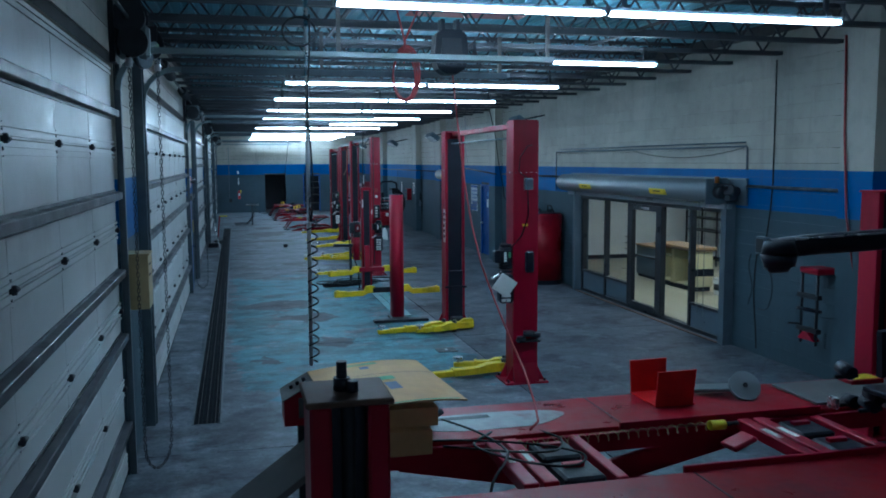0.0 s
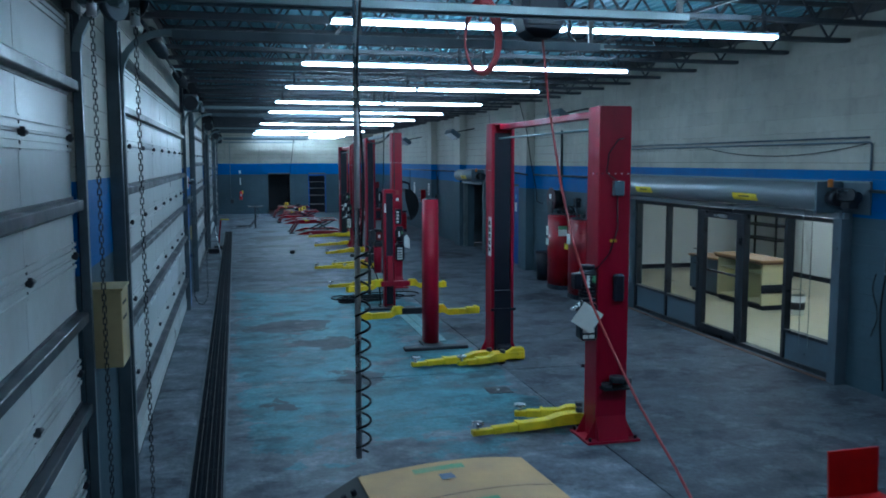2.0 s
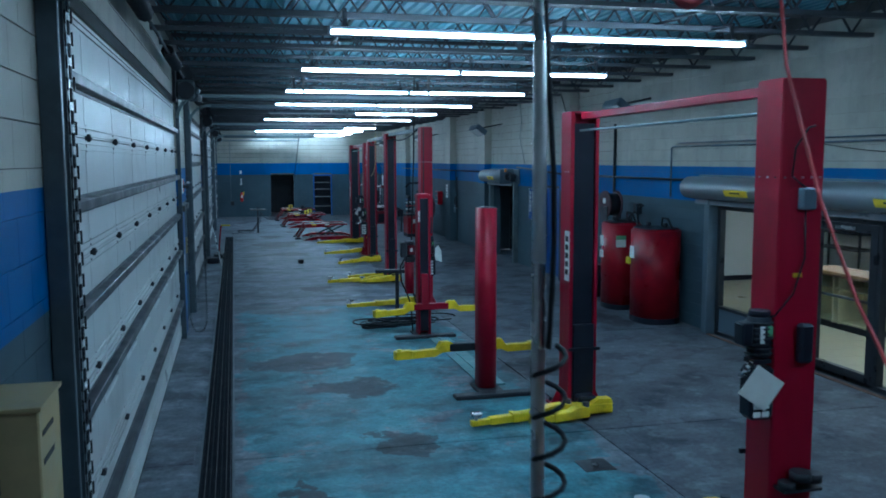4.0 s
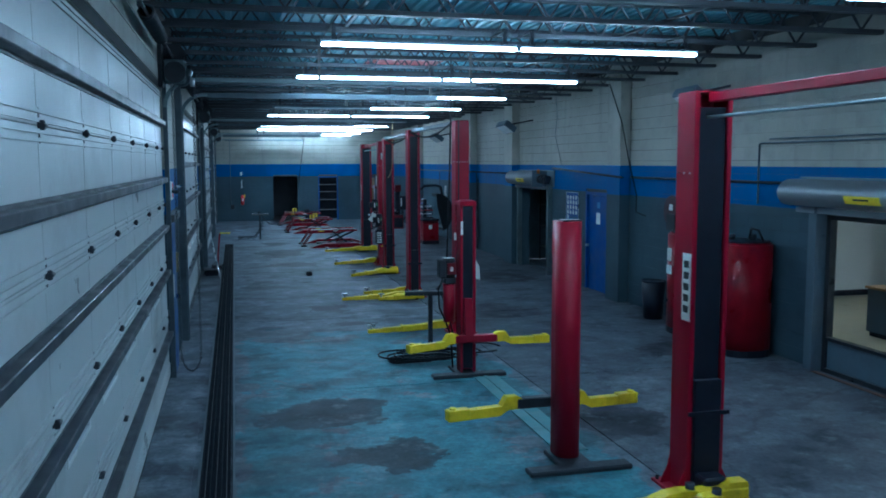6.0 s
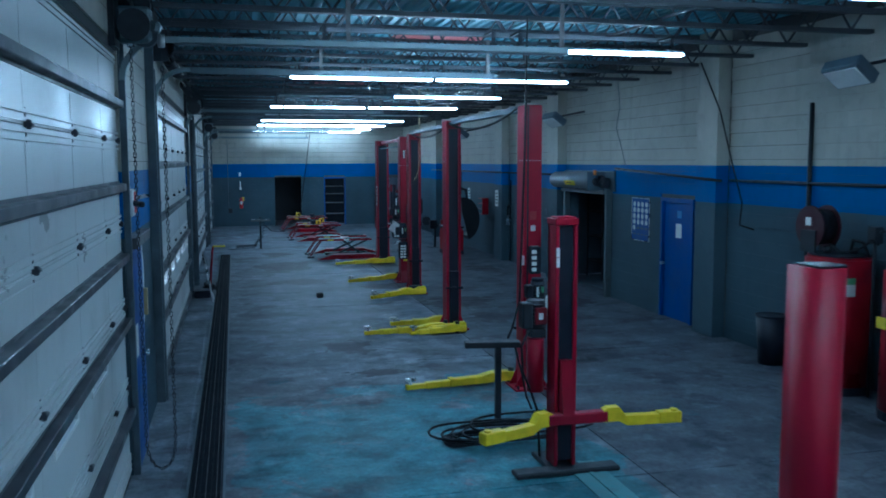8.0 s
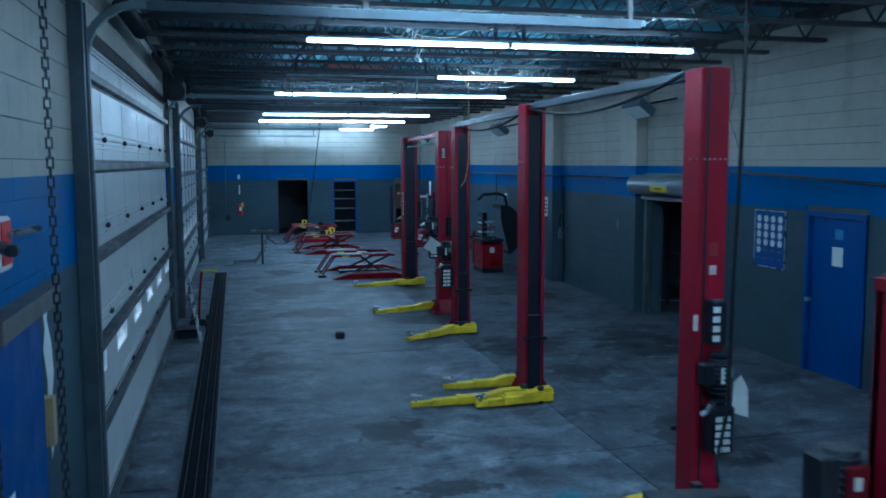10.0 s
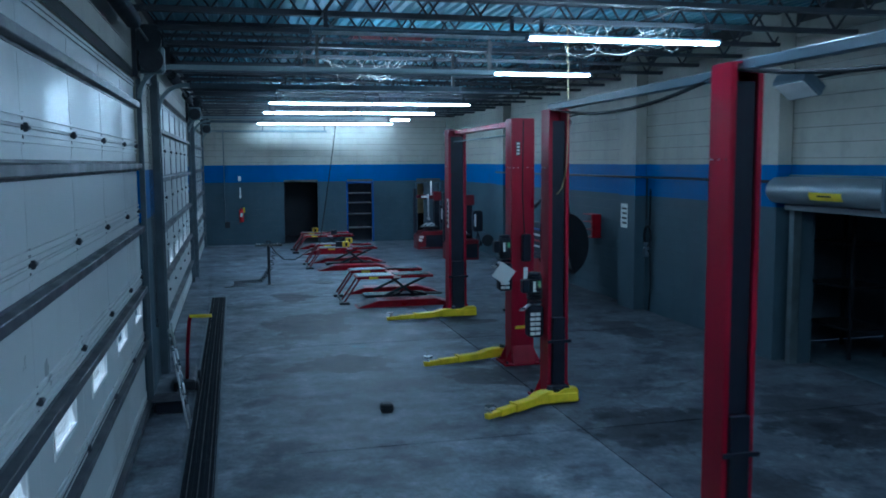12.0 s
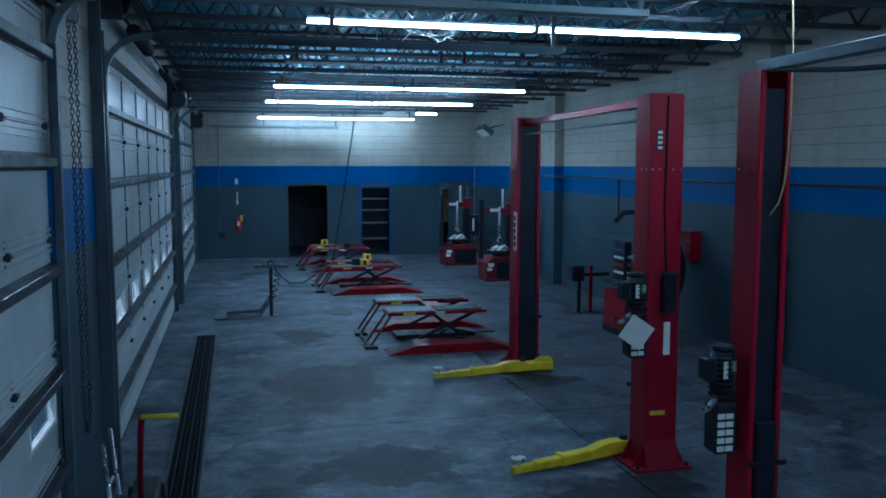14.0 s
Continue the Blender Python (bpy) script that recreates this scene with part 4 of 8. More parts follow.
# mid-rise lift with short posts
P = thing("mid_rise_lift", 3.56, 15.9, 0, "red low two-post lift with yellow double arms", "car lift", "mid-rise lifts")
def short_post(x, y, h, face, rounded):
    s = face
    bm = bmesh.new()
    if rounded:
        pr = [(x + 0.118 * math.cos(a), y - s * 0.12 * math.sin(a)) for a in [math.pi * i / 10 for i in range(11)]]
        pr = [(x + 0.118, y + s * 0.12)] + pr + [(x - 0.118, y + s * 0.12)]
        prism(bm, pr, 0.05, h, "z")
        for f in bm.faces:
            f.smooth = abs(f.normal.z) < 0.5
    else:
        t, q = 0.035, 0.105
        for xx in (x - q, x + q - t):
            box(bm, xx, xx + t, y - 0.10, y + 0.10, 0.05, h, bevel=0.006)
        box(bm, x - q, x + q, y + 0.06, y + 0.10, 0.05, h)
        box(bm, x - q - 0.008, x + q + 0.008, y - 0.108, y + 0.108, h - 0.06, h, bevel=0.006)
    post = part("post", bm, M_RED, P, "short red lift post")
    part("top_cap", B((x - 0.09, x + 0.09, y - 0.09, y + 0.09, h, h + 0.014), bevel=0.006), M_DARK if rounded else M_RED, post)
    if not rounded:
        part("channel", B((x - 0.068, x + 0.068, y - 0.08, y + 0.058, 0.1, h - 0.065)), M_BLK_PAINT, post, "dark greased channel")
    bm = bmesh.new()
    f0 = y - 0.40 if s > 0 else y - 0.22
    box(bm, x - 0.5, x + 0.5, f0, f0 + 0.17, 0.0, 0.05, bevel=0.012)
    box(bm, x - 0.16, x + 0.16, min(y - s * 0.36, y + s * 0.2), max(y - s * 0.36, y + s * 0.2), 0.0, 0.045, bevel=0.01)
    part("foot", bm, M_DARK, post, "dark steel foot plate")
    return post

short_post(3.595, 14.13, 2.29, 1, True)
p2 = short_post(3.535, 17.55, 2.325, -1, False)
for z in (1.94, 2.03):
    part("label_plate", B((3.432, 3.464, 17.442, 17.4495, z - 0.05, z + 0.035)), M_PAPER, p2, "white printed label")
for y_, s_, xc, turns in ((14.36, 1, 3.45, (8, 6)), (17.38, -1, 3.62, (20, -3))):
    bm = bmesh.new()
    obox(bm, (xc - 0.29, y_, 0.52), (xc + 0.29, y_, 0.52), 0.10, 0.10, bevel=0.01)
    part("arm_beam", bm, M_RED if s_ < 0 else M_DARK, P)
    for sx, turn in zip((-1, 1), turns):
        xr, q = xc + sx * 0.25, Vector((xc + sx * 0.29, y_, 0))
        bm = bmesh.new()
        prism(bm, [(xr, 0.47), (xr, 0.575), (xr + sx * 0.04, 0.60), (xr + sx * 0.15, 0.60), (xr + sx * 0.21, 0.515), (xr + sx * 0.56, 0.510), (xr + sx * 0.56, 0.425), (xr + sx * 0.23, 0.425), (xr + sx * 0.14, 0.47)], y_ - 0.045, y_ + 0.045, "y")
        bmesh.ops.rotate(bm, verts=bm.verts, cent=q, matrix=Matrix.Rotation(radians(turn), 3, "Z"))
        arm = part("arm", bm, M_YEL, P, "yellow cranked arm")
        bm = bmesh.new()
        box(bm, min(xr + sx * 0.54, xr + sx * 0.76), max(xr + sx * 0.54, xr + sx * 0.76), y_ - 0.052, y_ + 0.052, 0.422, 0.528, bevel=0.008)
        cyl(bm, (xr + sx * 0.70, y_, 0.52), (xr + sx * 0.70, y_, 0.545), 0.034, 10)
        bmesh.ops.rotate(bm, verts=bm.verts, cent=q, matrix=Matrix.Rotation(radians(turn), 3, "Z"))
        part("arm_tip", bm, M_YEL, arm, "boxed yellow arm end")
bm = bmesh.new()
prism(bm, [(17.44, 0.56), (17.44, 1.05), (17.40, 1.05), (17.33, 0.56)], 3.47, 3.58, "x")
part("arm_bracket", bm, M_RED, P)
bm = bmesh.new()
box(bm, 3.58, 3.90, 14.32, 17.62, 0.0, 0.012)
box(bm, 3.72, 3.76, 14.32, 17.62, 0.012, 0.022)
part("floor_plate", bm, surface("teal worn plate", (0.10, 0.22, 0.24), 0.45, 0.2, amount=0.5), P, "worn teal hose cover plate")
bm = bmesh.new()
cyl(bm, (3.34, 17.72, 0.70), (3.34, 17.72, 1.20), 0.080, 16)
cyl(bm, (3.34, 17.72, 1.20), (3.34, 17.72, 1.215), 0.088, 16)
part("reservoir", bm, M_RED, P, "red oil reservoir")
bm = bmesh.new()
cyl(bm, (3.34, 17.72, 1.30), (3.34, 17.72, 1.56), 0.085, 16)
box(bm, 3.19, 3.29, 17.64, 17.78, 1.30, 1.54, bevel=0.012)
box(bm, 3.27, 3.42, 17.64, 17.80, 1.215, 1.30, bevel=0.01)
pm_ = part("pump_motor", bm, M_DARK, P, "dark finned pump motor")
for k in range(6):
    bm = bmesh.new()
    cyl(bm, (3.34, 17.72, 1.33 + k * 0.036), (3.34, 17.72, 1.345 + k * 0.036), 0.095, 16)
    part("cooling_fin", bm, M_DARK, pm_)
bm = bmesh.new()
box(bm, 3.30, 3.42, 17.615, 17.64, 1.34, 1.50, bevel=0.01)
part("junction_box", bm, M_MACH, pm_, "dark red junction box")
part("label_bar", B((3.335, 3.375, 17.611, 17.6155, 1.39, 1.45)), M_PAPER, pm_)
cable(P, "pump_hose", [(3.25, 17.66, 1.28), (3.17, 17.62, 1.15), (3.19, 17.64, 0.9), (3.28, 17.68, 0.72), (3.36, 17.7, 0.5), (3.4, 17.75, 0.05)], 0.012, M_BLACK)
for k in range(9):
    cx, cy, R = 2.92 + 0.10 * k * random.random(), 18.35 + 0.25 * random.random(), 0.18 + 0.035 * k
    cable(P, "hose_loop", [(cx + R * 1.5 * math.cos(a), cy + R * 0.8 * math.sin(a), 0.02 + 0.012 * k + 0.01 * math.sin(3 * a)) for a in [i * 0.3 for i in range(20)]], 0.013, M_BLACK)

# second pair
Bl = thing("two_post_lift", 4.2, 22.3, 0, "red two-post car lift with grey overhead beam", "car lift", "two-post lifts")
c3 = lift_column(Bl, 4.205, 20.36, 3.50, 1, 0.23, 0.26)
lift_column(Bl, 4.21, 24.26, 3.49, -1, 0.25, 0.28)
crossbar(Bl, (4.175, 20.45), (4.21, 24.2), 3.48, M_GREY, "grey overhead beam", rod=False)
cable(Bl, "hose", sag((4.08, 20.5, 3.48), (4.15, 24.2, 3.46), 0.16), 0.016, M_BLACK)
lift_arm(Bl, (4.05, 20.58), (2.65, 20.45), 0.095)
lift_arm(Bl, (4.02, 23.95), (2.65, 23.92), 0.095)
lift_arm(Bl, (4.16, 24.55), (3.20, 24.60), 0.095)
lift_arm(Bl, (4.18, 23.80), (3.37, 23.74), 0.095)
lift_carriage_block(Bl, 3.62, 4.34, 23.84)
power_unit(Bl, 4.24, 20.13, 0.69, sheet=False)
bm = bmesh.new()
prism(bm, [(4.33, 0.95), (4.47, 0.90), (4.46, 1.12), (4.40, 1.23), (4.34, 1.18)], 20.10, 20.106, "y")
part("instruction_sheet", bm, M_PAPER, c3, "hanging white instruction sheet")
part("control_box", B((4.15, 4.28, 20.11, 20.228, 1.46, 1.80), bevel=0.015), M_BLK_PAINT, c3, "black control box with pale labels")
for k in range(4):
    part("label_bar", B((4.155, 4.215, 20.105, 20.1095, 1.495 + k * 0.072, 1.54 + k * 0.072)), M_PAPER, c3)
part("label_plate", B((4.17, 4.25, 20.222, 20.2285, 2.12, 2.22)), M_HOSE, c3, "faded red label")
part("label_plate", B((4.18, 4.24, 20.222, 20.2285, 1.98, 2.05)), M_PAPER, c3, "pale label")
part("label_plate", B((4.062, 4.10, 20.222, 20.2285, 1.56, 1.68)), M_PAPER, c3)
part("face_groove", B((4.13, 4.15, 20.223, 20.2295, 0.3, 3.5)), M_DARK, c3, "dark cable groove")

# third: single column further along
C5 = thing("two_post_lift", 4.33, 28.1, 0, "red two-post lift column with grey beam and yellow hose", "car lift", "two-post lifts")
lift_column(C5, 4.39, 28.24, 3.41, -1, 0.25, 0.27)
crossbar(C5, (4.23, 24.42), (4.325, 28.2), 3.44, M_GREY, "grey overhead beam", rod=False)
cable(C5, "hose", sag((4.20, 24.5, 3.44), (4.30, 28.1, 3.42), 0.14), 0.016, M_BLACK)
lift_arm(C5, (4.26, 28.02), (3.33, 27.50), 0.095)
lift_carriage_block(C5, 3.98, 4.58, 27.98)
part("carriage_foot", B((4.28, 4.50, 27.95, 28.12, 0.06, 0.2), bevel=0.02), M_BLK_PAINT, C5)
power_unit(C5, 4.155, 28.28, 0.80, sheet=False)
cable(C5, "yellow_hose", [(4.50, 28.16, 4.34), (4.49, 28.10, 3.6), (4.485, 28.09, 3.1), (4.475, 28.09, 2.8), (4.455, 28.09, 2.65), (4.42, 28.09, 2.52), (4.36, 28.10, 2.44)], 0.007, M_TAN, "thin tan hose")

# fourth pair
Dl = thing("two_post_lift", 4.6, 32.0, 0, "red two-post car lift with yellow arms and red beam", "car lift", "two-post lifts")
c5 = lift_column(Dl, 4.59, 30.10, 3.40, 1, 0.33, 0.28)
c6 = lift_column(Dl, 4.70, 34.08, 3.40, -1, 0.33, 0.30)
crossbar(Dl, (4.55, 30.22), (4.70, 33.98), 3.35, M_RED, "red overhead beam")
lift_arm(Dl, (4.42, 30.36), (3.20, 30.05), 0.095)
lift_arm(Dl, (4.55, 33.70), (3.30, 33.56), 0.095)
lift_carriage_block(Dl, 4.20, 4.98, 33.72)
power_unit(Dl, 4.33, 29.98, 1.10)
part("latch_cover", B((4.56, 4.69, 29.87, 29.955, 1.45, 1.83), bevel=0.02), M_BLK_PAINT, c5, "black latch cover")
part("yellow_tag", B((4.48, 4.63, 29.948, 29.9585, 0.50, 0.54)), M_YLABEL, c5)
part("label_plate", B((4.60, 4.66, 29.948, 29.9585, 1.06, 1.36)), M_PAPER, c5)
part("stripe_backing", B((4.488, 4.547, 29.9505, 29.9595, 2.905, 3.095)), M_INK, c5, "black label backing")
for k in range(4):
    part("label_stripe", B((4.495, 4.54, 29.948, 29.9585, 2.92 + k * 0.045, 2.945 + k * 0.045)), M_PAPER, c5)
cable(Dl, "control_cable", [(4.59, 29.95, 3.38), (4.585, 29.95, 2.9), (4.58, 29.95, 2.4), (4.60, 29.95, 2.0), (4.61, 29.94, 1.83)], 0.008, M_BLACK)
part("brand_plate", B((4.527, 4.5335, 33.93, 34.05, 1.62, 2.15)), M_PAPER, c6, "white plate with dark upright lettering shapes")
for k in range(5):
    part("lettering_bar", B((4.5235, 4.5272, 33.955, 34.025, 1.68 + k * 0.088, 1.74 + k * 0.088)), M_INK, c6)

# ---- glazed shopfront in the east wall ----
def shopfront():
    w = tagged(new("window_1"), "dark framed glazed shopfront with a door, looking into an office", "", "", "structure")
    w.location = (XE, 13.6, 0)
    x0, x1 = XE - 0.02, XE + 0.09
    z1 = 2.12
    part("sill", B((x0, x1, 10.74, 16.50, 0.0, 0.06)), M_ALU, w)
    part("head", B((x0, x1, 10.74, 16.50, z1 - 0.06, z1)), M_ALU, w)
    for y in (10.78, 11.82, 12.87, 14.17, 15.26, 16.46):
        part("mullion", B((x0, x1, y - 0.035, y + 0.035, 0.06, z1 - 0.06), bevel=0.004), M_ALU, w)
    # bays from near to far: low panel, full glass, door, low panel, low panel
    for (a, b), kick in zip(((10.815, 11.785), (11.855, 12.835), (14.205, 15.225), (15.295, 16.425)), (0.44, 0.06, 0.44, 0.44)):
        if kick > 0.1:
            part("kick_panel", B((x0 + 0.03, x1 - 0.03, a, b, 0.06, kick)), M_GREY, w, "grey lower panel")
            part("rail", B((x0, x1, a, b, kick, kick + 0.04)), M_ALU, w)
        p = part("pane", B((x0 + 0.05, x0 + 0.056, a, b, kick + (0.04 if kick > 0.1 else 0), z1 - 0.06)), M_GLASS, w)
        p.visible_shadow = False
    da, db = 12.91, 14.13
    d = part("door_leaf", B((x0 + 0.0, x1 - 0.03, da, da + 0.13, 0.02, z1 - 0.065), (x0 + 0.0, x1 - 0.03, db - 0.13, db, 0.02, z1 - 0.065), (x0 + 0.0, x1 - 0.03, da + 0.13, db - 0.13, 0.02, 0.16), (x0 + 0.0, x1 - 0.03, da + 0.13, db - 0.13, z1 - 0.17, z1 - 0.065)), M_ALU, w, "dark glazed door leaf, shut")
    p = part("pane", B((x0 + 0.03, x0 + 0.036, da + 0.13, db - 0.13, 0.16, z1 - 0.17)), M_GLASS, d)
    p.visible_shadow = False
    part("push_bar", B((x1 - 0.02, x1 + 0.01, da + 0.05, db - 0.05, 1.04, 1.075)), M_ALU, d)
    part("pull_handle", B((x0 - 0.05, x0 - 0.03, db - 0.07, db - 0.045, 0.85, 1.15)), M_ALU, d)
    part("door_closer", B((x0 - 0.04, x0 - 0.002, 13.3, 13.65, z1 - 0.15, z1 - 0.10), bevel=0.01), M_CHROME, d, "small door closer")
    for k in range(3):
        part("hook", B((x0 - 0.03, x0, 14.15, 14.25, 1.15 + 0.12 * k, 1.165 + 0.12 * k)), M_INK, w)
    # steel side guides of the rolling shutter
    for y in (10.60, 16.62):
        bm = bmesh.new()
        box(bm, XE - 0.14, XE - 0.005, y - 0.10, y + 0.10, 0, 2.24, bevel=0.005)
        box(bm, XE - 0.17, XE - 0.14, y - 0.10, y - 0.05, 0, 2.24)
        part("shutter_guide", bm, M_GREY, w, "grey steel shutter guide")
    part("threshold", B((XE - 0.17, XE - 0.10, 10.72, 16.5, 0.0, 0.012)), M_RUST, w)


shopfront()


def rolling_shutter(y0, y1, motor, label, stickers):
    s = thing("rolling_shutter", XE - 0.2, (y0 + y1) / 2, 2.24, label, "rolling shutter", "rolling shutters")
    bm = bmesh.new()
    n = 14
    prof = [(XE - 0.006, 2.27), (XE - 0.006, 2.63)] + [(XE - 0.20 + 0.21 * math.cos(a) - 0.02, 2.45 + 0.18 * math.sin(a)) for a in [math.pi * 0.5 + math.pi * 0.85 * i / n for i in range(n + 1)]] + [(XE - 0.22, 2.27)]
    prism(bm, prof, y0 + (0.75 if motor else 0.0), y1, "y")
    for f in bm.faces:
        f.smooth = abs(f.normal.y) < 0.5
    part("hood", bm, M_SHUT, s, "rounded brushed steel hood")
    part("head_angle", B((XE - 0.05, XE - 0.001, y0 + 0.24, y1 + 0.03, 2.635, 2.66)), M_RAIL, s)
    part("bottom_bar", B((XE - 0.16, XE - 0.10, y0 + 0.5, y1 - 0.05, 2.18, 2.255)), M_SHUT, s)
    part("end_bracket", B((XE - 0.42, XE - 0.004, y0 + 0.72, y0 + 0.745, 2.25, 2.65), (XE - 0.03, XE - 0.004, y0 + 0.24, y0 + 0.72, 2.245, 2.655)), M_GREY, s, "grey end bracket plate")
    bm = bmesh.new()
    cyl(bm, (XE - 0.22, y0 + 0.70, 2.44), (XE - 0.22, y0 + 0.55, 2.44), 0.10, 14)
    cyl(bm, (XE - 0.16, y0 + 0.55, 2.46), (XE - 0.16, y0 + 0.30, 2.46), 0.075, 12)
    box(bm, XE - 0.24, XE - 0.10, y0 + 0.34, y0 + 0.5, 2.32, 2.40, bevel=0.01)
    part("operator", bm, M_DARK, s, "dark chain operator")
    for yy in (y0 + 0.30, y0 + 0.6):
        bm = bmesh.new()
        cyl(bm, (XE - 0.26, yy, 2.50), (XE - 0.235, yy, 2.50), 0.07, 14)
        part("sprocket", bm, M_DARK, s)
    bm = bmesh.new()
    for dz in (-0.065, 0.065):
        obox(bm, (XE - 0.25, y0 + 0.30, 2.50 + dz), (XE - 0.25, y0 + 0.6, 2.50 + dz), 0.012, 0.02)
    part("drive_chain", bm, M_DARK, s)
    bm = bmesh.new()
    cyl(bm, (XE - 0.30, y0 + 0.62, 2.58), (XE - 0.30, y0 + 0.62, 2.68), 0.035, 10)
    part("fusible_link", bm, surface("orange plastic", (0.55, 0.17, 0.03), 0.5), s, "orange release link")
    for c in stickers:
        bm = bmesh.new()
        a0, a1 = 2.62, 3.0
        pts = [(XE - 0.20 + 0.214 * math.cos(a) - 0.02, 2.45 + 0.184 * math.sin(a)) for a in (3.15, 3.3, 3.5, 3.72)]
        prism(bm, pts + [(p[0] + 0.006, p[1]) for p in pts[::-1]], c - 0.30, c + 0.30, "y")
        st = part("caution_sticker", bm, M_YLABEL, s, "yellow caution sticker")
        bm = bmesh.new()
        pts = [(XE - 0.20 + 0.2165 * math.cos(a) - 0.02, 2.45 + 0.1865 * math.sin(a)) for a in (3.32, 3.45)]
        prism(bm, pts + [(p[0] + 0.004, p[1]) for p in pts[::-1]], c - 0.12, c + 0.14, "y")
        part("print_bar", bm, M_INK, st)
    return nudge(s, dz=-0.04)


hc_ = thing("shutter_chain", XE - 0.3, 10.98, 0.4, "thin steel hand chain loop hanging before the glass", "chain")
for yy in (10.90, 11.08):
    bm = bmesh.new()
    z = 0.40
    k = 0
    while z < 2.45:
        obox(bm, (XE - 0.29, yy, z), (XE - 0.29, yy, z + 0.028), 0.012 if k % 2 else 0.005, 0.005 if k % 2 else 0.012)
        z += 0.03
        k += 1
    part("chain_run", bm, M_TRACK, hc_)
rolling_shutter(9.95, 17.02, True, "rolled-up steel shutter in a rounded hood over the shopfront", (12.25, 15.4))
rolling_shutter(26.25, 29.15, True, "rolled-up steel shutter in a rounded hood over a doorway", (27.95,))
# ---- office behind the glass ----
OX0, OX1, OY0, OY1 = XE + 0.22, 14.15, 7.5, 22.0
structure("floor_office", B((XE - 0.03, OX1, OY0, OY1, -0.03, -0.004)), M_TILE, "cream tiled office floor")
fo = bpy.data.objects["floor_office"]
tile = None
for i in range(12):
    for j in range(28):
        x, y = XE + 0.23 + i * 0.4572, 8.6 + j * 0.4572
        if tile is None:
            tile = part("tile", B((x + 0.002, x + 0.455, y + 0.002, y + 0.455, -0.004, 0.0)), M_TILE, fo)
            t0 = (x, y)
        else:
            o = new("tile", tile.data)
            o.parent = fo
            o.location = (x - t0[0], y - t0[1], 0)
structure("wall_office", B((OX1, OX1 + 0.1, OY0, OY1, 0, 2.9), (OX0, OX1, OY0 - 0.1, OY0, 0, 2.9), (OX0, OX1, OY1, OY1 + 0.1, 0, 2.9)), M_OFFWALL, "white office walls")
structure("baseboard", B((OX1 - 0.015, OX1, OY0, OY1, 0, 0.12), (OX0, OX1, OY1 - 0.015, OY1, 0, 0.12)), M_BLK_PAINT, "black vinyl baseboard")
structure("ceiling_office", B((OX0, OX1, OY0, OY1, 2.75, 2.85)), M_OFFWALL, "white office ceiling")
for x, y in ((10.0, 10.2), (10.0, 13.4), (10.0, 16.6), (12.6, 11.8), (12.6, 15.0), (12.6, 18.6)):
    p = thing("ceiling_light", x, y, 2.74, "warm white ceiling light panel in the office, lit", "light", "office lights")
    part("diffuser", B((x - 0.28, x + 0.28, y - 0.58, y + 0.58, 2.735, 2.745)), M_OFFLAMP, p)
    part("frame", B((x - 0.31, x + 0.31, y - 0.61, y - 0.585, 2.725, 2.749), (x - 0.31, x + 0.31, y + 0.585, y + 0.61, 2.725, 2.749), (x - 0.31, x - 0.285, y - 0.585, y + 0.585, 2.725, 2.749), (x + 0.285, x + 0.31, y - 0.585, y + 0.585, 2.725, 2.749)), M_WHITE, p)
c = thing("service_counter", 10.7, 16.3, 0, "cream service counter with oak top and open shelves", "counter")
part("top", B((10.35, 11.0, 15.45, 17.15, 0.93, 0.98), bevel=0.008), M_WOOD, c, "oak laminate counter top")
part("top_edge", B((10.37, 10.98, 15.47, 17.13, 0.895, 0.93)), M_RUST, c, "dark brown edge band")
part("side_panel", B((10.42, 10.94, 15.53, 15.57, 0.1, 0.895)), M_CREAM, c)
part("side_panel", B((10.42, 10.94, 17.05, 17.09, 0.1, 0.895)), M_CREAM, c)
part("back_panel", B((10.90, 10.94, 15.57, 17.05, 0.1, 0.895)), M_CREAM, c)
part("plinth", B((10.46, 10.90, 15.55, 17.07, 0, 0.1)), M_BLK_PAINT, c)
for y in (16.28, 16.42):
    part("divider", B((10.42, 10.90, y - 0.012, y + 0.012, 0.1, 0.895)), M_CREAM, c)
for z in (0.12, 0.68):
    part("shelf", B((10.44, 10.90, 15.57, 17.05, z, z + 0.02)), M_CREAM, c)
part("bumper_strip", B((10.40, 10.96, 15.505, 15.53, 0.34, 0.5)), M_BLK_PAINT, c, "black bumper band")
lc = thing("low_counter", 10.75, 17.75, 0, "low grey counter unit with oak top beside the service counter", "counter")
part("top", B((10.48, 11.02, 17.16, 18.4, 0.78, 0.82), bevel=0.006), M_WOOD, lc, "oak laminate top")
part("body", B((10.52, 10.98, 17.18, 18.37, 0.08, 0.78)), M_GREY, lc)
part("plinth", B((10.56, 10.94, 17.2, 18.34, 0, 0.08)), M_BLK_PAINT, lc)
bx, by = 10.85, 15.05
bk = thing("bucket", bx, by, 0, "white plastic bucket with a dark label and wire handle", "bucket")
bm = bmesh.new()
cyl(bm, (bx, by, 0), (bx, by, 0.36), 0.13, 20, 0.15)
cyl(bm, (bx, by, 0.33), (bx, by, 0.36), 0.16, 20, 0.16)
part("body", bm, M_WHITE, bk)
bm = bmesh.new()
cyl(bm, (bx, by, 0.10), (bx, by, 0.24), 0.139, 20, 0.1455)
part("label_band", bm, M_INK, bk, "dark printed label")
cable(bk, "handle", [(bx + 0.17 * math.cos(a), by, 0.34 + 0.14 * math.sin(a)) for a in [i * math.pi / 10 for i in range(11)]], 0.006, M_CHROME)
sh = thing("shelf_rack", 13.7, 20.2, 0, "black metal shelf rack against the office wall", "shelf")
